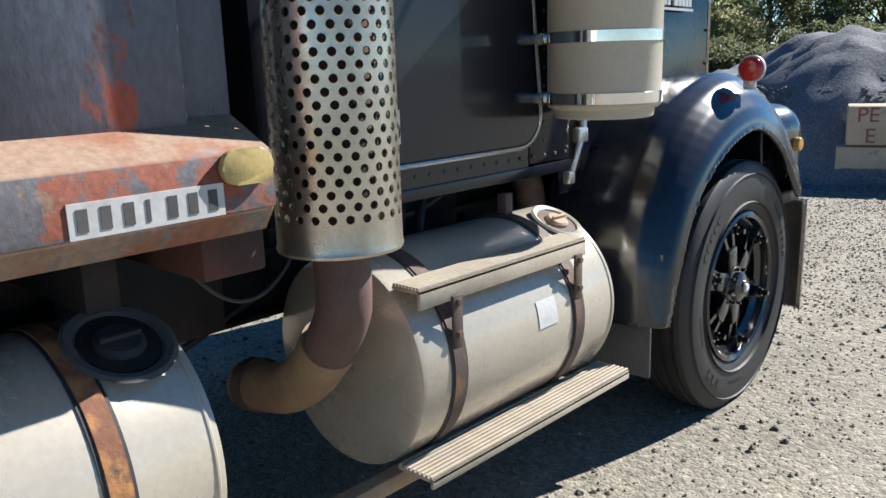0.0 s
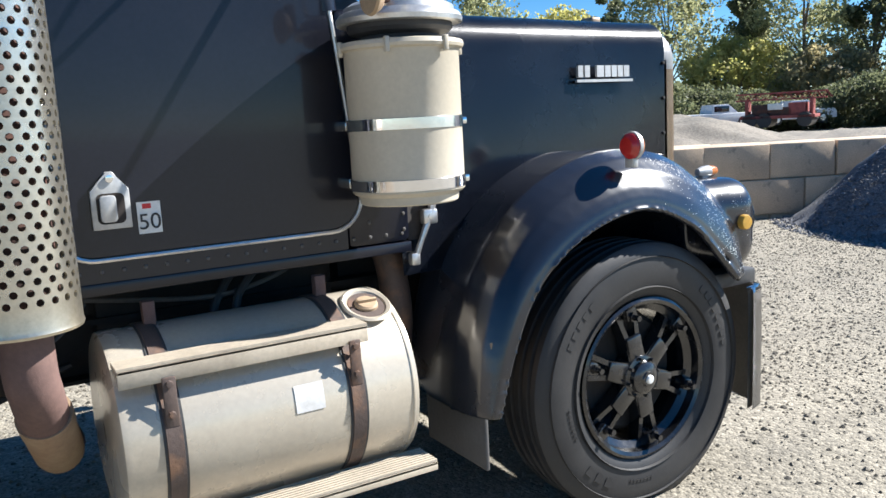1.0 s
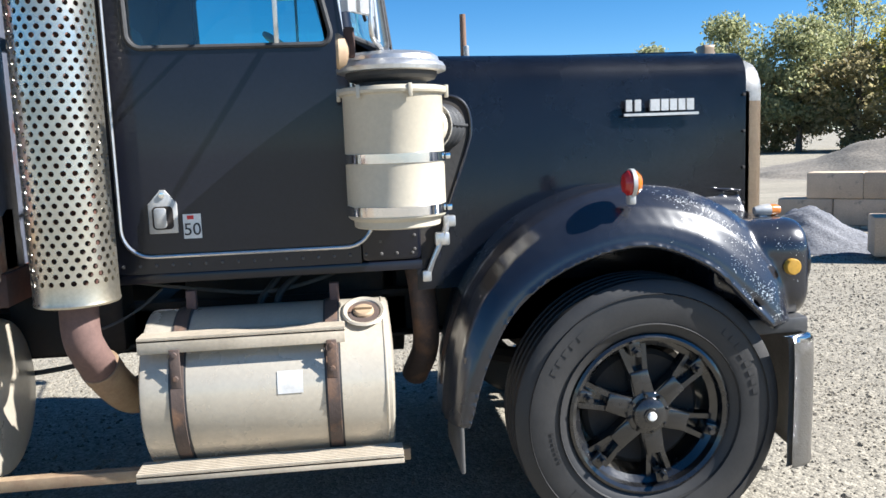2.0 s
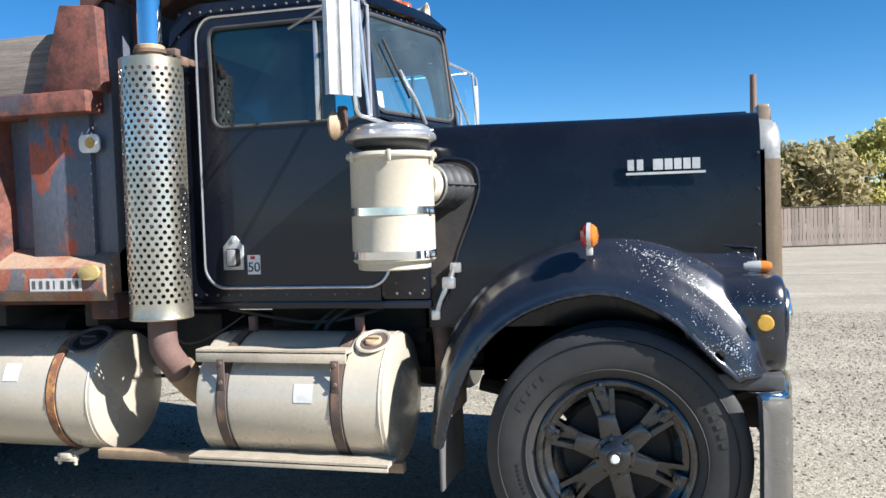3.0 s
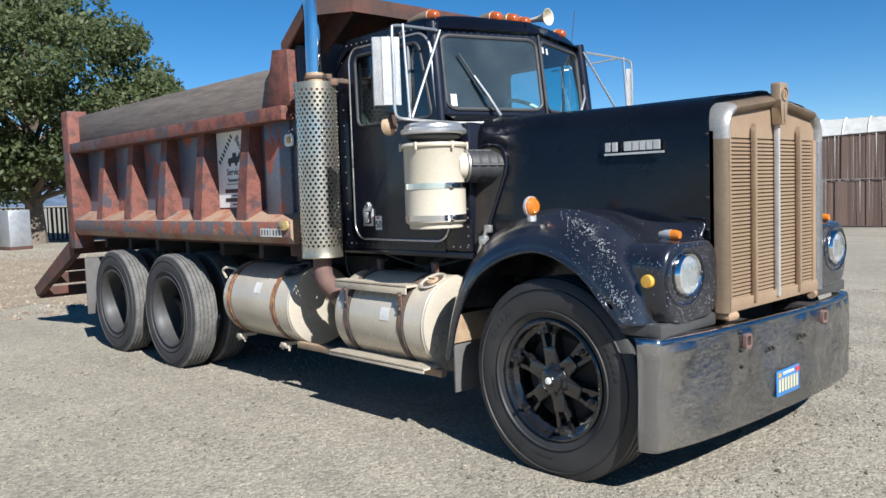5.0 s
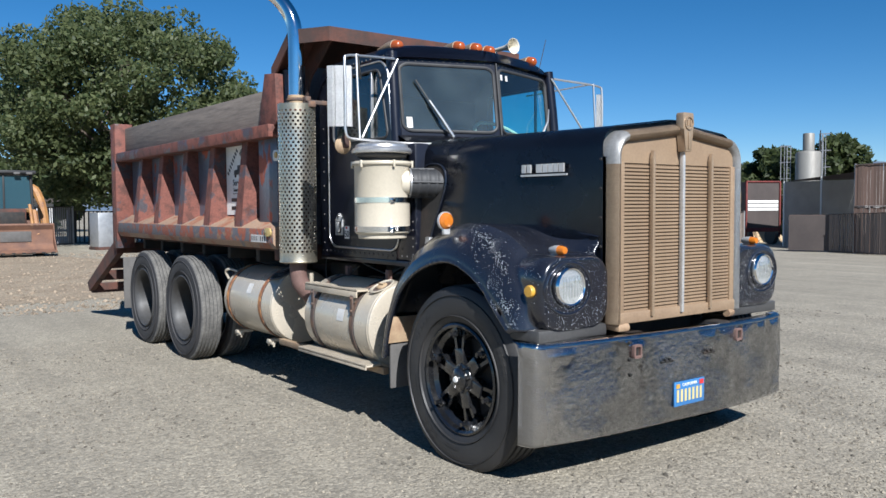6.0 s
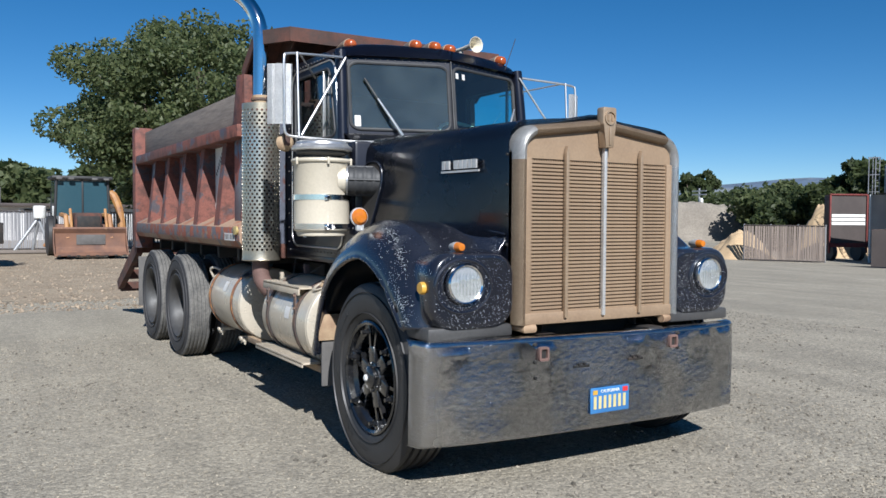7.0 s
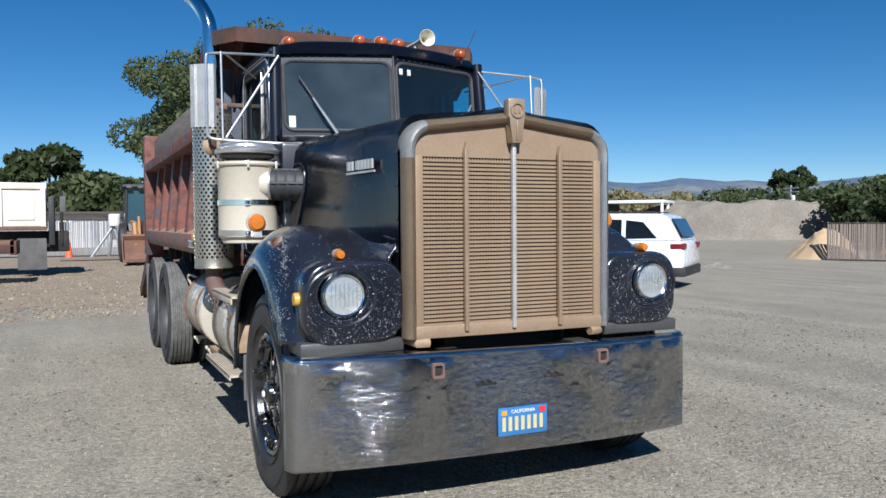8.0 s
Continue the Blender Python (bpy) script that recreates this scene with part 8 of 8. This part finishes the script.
part("cab_frame", box(B(), -0.5, 0.8, -0.7, 0.7, 1.2, 2.6, 0.08), CAR_GLASS, ld)
part("cab_roof", box(B(), -0.6, 0.9, -0.8, 0.8, 2.6, 2.72, 0.03), MACHINE, ld)
part("front_frame", box(B(), 0.8, 2.2, -0.6, 0.6, 0.9, 1.5, 0.1), MACHINE, ld)
part("bucket", prism(B(), [(2.2, 0.3), (3.1, 0.2), (2.5, 0.5), (2.4, 1.2), (2.2, 1.2)], "y", -1.3, 1.3), MACHINE, ld)
for x in (-1.6, 1.5):
    for y in (-0.9, 0.9):
        part("wheel", lathe(B(), [(0, -0.25), (0.5, -0.25), (0.75, -0.2), (0.75, 0.2), (0.5, 0.25), (0, 0.25)], "y", (x, y, 0.75), 24), RUBBER, ld)
far = thing("far_shed", "open-sided white-roofed shed beyond the yard", "shed", "", pose(-50.5, -62.5, -0.54, 0, 0, 40))
part("roof", box(B(), -5, 1.5, -3, 3, 3.7, 4.0, 0.05), WHITE, far)
part("back_wall", box(B(), -5, 1.5, -3, -2.9, 0, 3.7), SHED_DARK, far)
for x in (-4.8, -2, 1.3):
    part("post", box(B(), x - 0.12, x + 0.12, 2.7, 2.95, 0, 3.7, 0.02), WHITE, far)
cable_pole = thing("power_pole", "thin grey power pole with crossarms and transformers", "utility pole", "", pose(-76, -66, -0.54))
part("pole", tube(B(), [(0, 0, 0), (0, 0, 6.0)], 0.12, 8), GALV, cable_pole)
for z in (5.6, 5.15):
    part("cross_arm", box(B(), -0.08, 0.08, -1.1, 1.1, z, z + 0.14), GALV, cable_pole)
part("transformer", box(B(), -0.2, 0.2, 0.15, 0.5, 4.2, 4.8, 0.06), WHITE, cable_pole)

# ---- south side: backhoe, fence, white dump truck, small things ----
ORANGE = mat("faded_orange_machine_paint", (0.36, 0.18, 0.06), (0.26, 0.12, 0.05), 3.0, rough=0.6, bump=0.06, third=(0.16, 0.09, 0.06), third_scale=8, third_at=(0.58, 0.66))
BUCKET = mat("rusty_orange_bucket", (0.18, 0.09, 0.055), (0.11, 0.06, 0.045), 2.2, rough=0.75, bump=0.12, third=(0.27, 0.16, 0.08), third_scale=5, third_at=(0.6, 0.7))
bh = thing("backhoe_loader", "orange backhoe loader with a rusty front bucket", "backhoe loader", "", pose(-0.75, -27.3, 0))
part("bucket", prism(B(), [(1.35, 0.12), (0.95, 0.14), (0.7, 0.35), (0.72, 0.95), (0.9, 1.12), (0.93, 1.06), (0.80, 0.9), (0.80, 0.42), (1.0, 0.24), (1.36, 0.17)], "x", -1.2, 1.2, 0.01), BUCKET, bh, "wide rusty loader bucket")
for x in (-1.2, 1.17):
    part("bucket_cheek", prism(B(), [(1.35, 0.12), (0.95, 0.14), (0.7, 0.35), (0.72, 0.95), (0.9, 1.12), (1.0, 0.6)], "x", x, x + 0.03), BUCKET, bh)
part("bucket_plate", box(B(), -0.5, 0.45, 0.80, 0.83, 0.5, 0.85, 0.01), FLAP, bh)
for k in range(8):
    part("bucket_tooth", box(B(), -1.05 + 0.3 * k - 0.05, -1.05 + 0.3 * k + 0.05, 1.34, 1.45, 0.11, 0.16, 0.01), DARK_IRON, bh)
for x in (-0.72, 0.72):
    part("loader_arm", tube(B(), [(x, 0.75, 0.7), (x, 0.3, 1.5), (x, -1.2, 1.55)], 0.09, 6), ORANGE, bh)
    part("hydraulic_ram", tube(B(), [(x * 0.8, 0.7, 1.0), (x * 0.8, 0.25, 1.75)], 0.05, 8), ORANGE, bh)
part("hood", box(B(), -0.45, 0.45, -1.0, 0.45, 0.9, 1.62, 0.08), DARK_RUST, bh)
part("grille_guard", box(B(), -0.38, 0.38, 0.45, 0.5, 0.95, 1.5, 0.02), DARK_IRON, bh)
for x in (-0.95, 0.95):
    for y in (-2.4, -1.1):
        part("cab_post", tube(B(), [(x, y, 1.1), (x * 0.92, y, 2.85)], 0.05, 8), CAR_BLACK, bh)
bm = box(B(), -0.9, 0.9, -1.13, -1.11, 1.5, 2.8)
part("cab_front_glass", bm, mat("machine_glass", (0.03, 0.07, 0.09), rough=0.08, bump=0.0, coat=0.6), bh)
for x in (-0.93, 0.93):
    part("cab_side_glass", box(B(), x - 0.006, x + 0.006, -2.35, -1.15, 1.5, 2.8), bpy.data.materials["machine_glass"], bh)
part("cab_centre_bar", box(B(), -0.03, 0.03, -1.10, -1.06, 1.5, 2.85, 0.01), CAR_BLACK, bh)
part("cab_roof", box(B(), -1.05, 1.05, -2.55, -0.95, 2.85, 2.98, 0.05), CAR_BLACK, bh, "dark cab roof with lamps")
for x in (-0.8, -0.4, 0.4, 0.8):
    part("work_lamp", box(B(), x - 0.1, x + 0.1, -0.95, -0.85, 2.83, 2.91, 0.02), FLAP, bh)
part("cab_seat", box(B(), -0.3, 0.3, -2.1, -1.6, 1.1, 2.0, 0.05), CAB_INSIDE, bh)
part("lower_body", box(B(), -0.95, 0.95, -2.6, -0.4, 0.6, 1.2, 0.06), BUCKET, bh)
for x, y, r in ((-0.95, -2.2, 0.75), (0.95, -2.2, 0.75), (-0.85, 0.1, 0.45), (0.85, 0.1, 0.45)):
    part("wheel", lathe(B(), [(0, -0.2), (r * 0.6, -0.2), (r, -0.15), (r, 0.15), (r * 0.6, 0.2), (0, 0.2)], "x", (x, y, r), 24), RUBBER, bh)
part("backhoe_boom", tube(B(), smooth_path([(-0.6, -2.8, 0.8), (-1.0, -3.2, 1.9), (-1.35, -3.3, 2.4), (-1.6, -3.1, 1.8), (-1.7, -3.0, 0.9)], 4), 0.16, 8), ORANGE, bh, "orange folded boom")
CHAIN = mat("grey_woven_slats", (0.24, 0.24, 0.25), (0.17, 0.17, 0.18), 1.2, rough=0.7, metal=0.2, bump=0.05)
slat_fence("fence_south", "grey chain-link fence with woven slats", (9.0, -36.4), (-4.5, -35.0), 1.72, 1.68, 0.075, CHAIN, seed=9, depth=0.05)
slat_fence("fence_south_dark", "dark picket fence under the oak", (-4.5, -36.0), (-16.0, -36.5), 1.5, 1.5, 0.2, CAR_BLACK, seed=10, gap=0.05)
sh = thing("long_shed", "long low grey shed with a small white window", "shed", "", pose(1.0, -51, 0))
part("wall", box(B(), -8, 7, -3, 0, 0, 2.05), SHED_GREY, sh)
part("roof", box(B(), -8.4, 7.4, -3.4, 0.5, 2.05, 2.25, 0.02), SHED_DARK, sh)
# black panel on the uncut wall stands for the shade inside a doorway
part("door_opening", box(B(), -3.2, -1.3, 0.0, 0.05, 0.5, 1.9), CAR_BLACK, sh)
part("window", box(B(), 0.9, 1.8, 0.0, 0.05, 0.95, 1.75, 0.01), WHITE, sh)
part("window_pane", box(B(), 1.05, 1.65, 0.05, 0.06, 1.08, 1.62), CAR_GLASS, sh)
cone = thing("traffic_cone", "orange traffic cone on a square base", "traffic cone", "", pose(2.15, -31.4, 0))
CONE = mat("orange_cone_plastic", (0.75, 0.13, 0.03), (0.62, 0.11, 0.03), 4.0, rough=0.5, bump=0.03)
part("cone_body", lathe(B(), [(0.2, 0.03), (0.17, 0.05), (0.045, 0.8), (0.03, 0.81), (0, 0.81)], "z", (0, 0, 0), 20), CONE, cone)
part("cone_base", box(B(), -0.24, 0.24, -0.24, 0.24, 0.0, 0.04, 0.01), CONE, cone)
tp = thing("tripod_sprayer", "white canister on a pale tripod stand", "tripod", "", pose(0.45, -31.9, 0))
part("canister", lathe(B(), [(0, 1.4), (0.22, 1.4), (0.24, 1.44), (0.24, 1.86), (0.2, 1.9), (0, 1.9)], "z", (-0.05, 0, 0), 20), WHITE, tp)
for x, y in ((-0.45, 0.2), (0.95, 0.1), (0.2, -0.4)):
    part("leg", tube(B(), [(0, 0, 1.4), (x, y, 0)], 0.06, 8), GALV, tp)
pl = thing("timber_stack", "loose stack of weathered timber and white pipe", "timber", "", pose(1.3, -31.6, 0))
for k in range(3):
    part("plank", box(B(), -1.6 + 0.1 * k, 1.2, -0.3 + 0.3 * k, -0.1 + 0.3 * k, 0.0 + 0.02 * k, 0.12 + 0.02 * k, 0.01), WOOD if k else WHITE, pl)
for k, s in enumerate((-1.9, -2.2)):
    part("plank", tube(B(), [(s, -0.2, 0.06), (s + 0.9, 0.4, 0.35)], 0.08, 5), ORANGE, pl)
porta = thing("white_bin", "pale grey cabinet with a rusty base under the trees", "cabinet", "", pose(-4.4, -29.6, 0, 0, 0, 10))
part("body", box(B(), -0.4, 0.4, -0.4, 0.4, 0.1, 1.45, 0.04), GALV, porta)
part("base", box(B(), -0.42, 0.42, -0.42, 0.42, 0.0, 0.12, 0.01), DARK_RUST, porta)
# white dump truck beside the fence
OLD_WHITE = mat("rust_streaked_white_paint", (0.70, 0.67, 0.58), (0.60, 0.55, 0.45), 1.5, 0.4, 0.7, 0.55, third=(0.33, 0.17, 0.08), third_scale=5, third_at=(0.66, 0.72), bump=0.06)
wt = thing("white_dump_truck", "old white dump truck with rust-streaked bed panels", "dump truck", "", pose(2.75, -22.2, 0))
part("bed", box(B(), 0, 4.6, -1.1, 0.9, 1.35, 2.66, 0.03), OLD_WHITE, wt, "white bed side with pressed panels")
part("bed_top_rail", box(B(), -0.03, 4.63, 0.86, 0.96, 2.5, 2.68, 0.015), OLD_WHITE, wt)
part("bed_bottom_rail", box(B(), -0.03, 4.63, 0.86, 0.97, 1.33, 1.45, 0.015), BUCKET, wt)
for k in range(5):
    part("bed_stake", box(B(), 0.0 + 1.1 * k, 0.12 + 1.1 * k, 0.88, 0.97, 1.4, 2.55, 0.01), OLD_WHITE, wt)
for k in range(4):
    part("pressed_panel", box(B(), 0.28 + 1.1 * k, 0.98 + 1.1 * k, 0.89, 0.93, 1.62, 2.3, 0.02), OLD_WHITE, wt)
part("chassis", box(B(), -0.6, 4.6, -0.5, 0.5, 0.7, 1.3, 0.03), DARK_IRON, wt)
part("cab_guard", box(B(), -0.22, -0.06, -1.0, 0.8, 0.9, 2.3, 0.02), CAR_BLACK, wt, "dark headboard guard behind the bed")
part("exhaust_pipe", tube(B(), [(-0.4, 0.5, 0.9), (-0.4, 0.5, 2.45)], 0.045, 10), DARK_IRON, wt)
part("mirror", box(B(), -0.52, -0.36, 0.9, 0.96, 1.85, 2.3, 0.02), FLAP, wt)
for x in (2.9, 3.9):
    for y in (-0.9, 0.75):
        part("wheel", lathe(B(), [(0, -0.14), (0.3, -0.14), (0.5, -0.12), (0.5, 0.12), (0.3, 0.14), (0.25, 0.08), (0, 0.08)], "y", (x, y, 0.5), 24), RUBBER, wt)
part("mud_flap", box(B(), 0.0, 0.75, 0.8, 0.83, 0.2, 1.1, 0.01), FLAP, wt, "grey flap below the bed")
fb = thing("flatbed_trailer", "low brown steel flatbed trailer, worn deck", "trailer", "", pose(3.4, -18.6, 0))
part("deck", box(B(), 0, 5, -1.0, 0.6, 0.98, 1.1, 0.01), BUCKET, fb)
part("side_beam", box(B(), 0, 5, 0.5, 0.6, 0.78, 0.98, 0.01), DARK_RUST, fb)
part("tail_beam", box(B(), -0.05, 0.1, -1.0, 0.6, 0.75, 1.1, 0.01), DARK_RUST, fb)
for x in (1.0, 2.0):
    part("wheel", lathe(B(), [(0, -0.12), (0.28, -0.12), (0.46, -0.1), (0.46, 0.1), (0.28, 0.12), (0, 0.1)], "y", (x, 0.4, 0.46), 24), RUBBER, fb)
    part("wheel_hub", lathe(B(), [(0, 0.13), (0.2, 0.13), (0.25, 0.1)], "y", (x, 0.4, 0.46), 18), WHITE, fb)
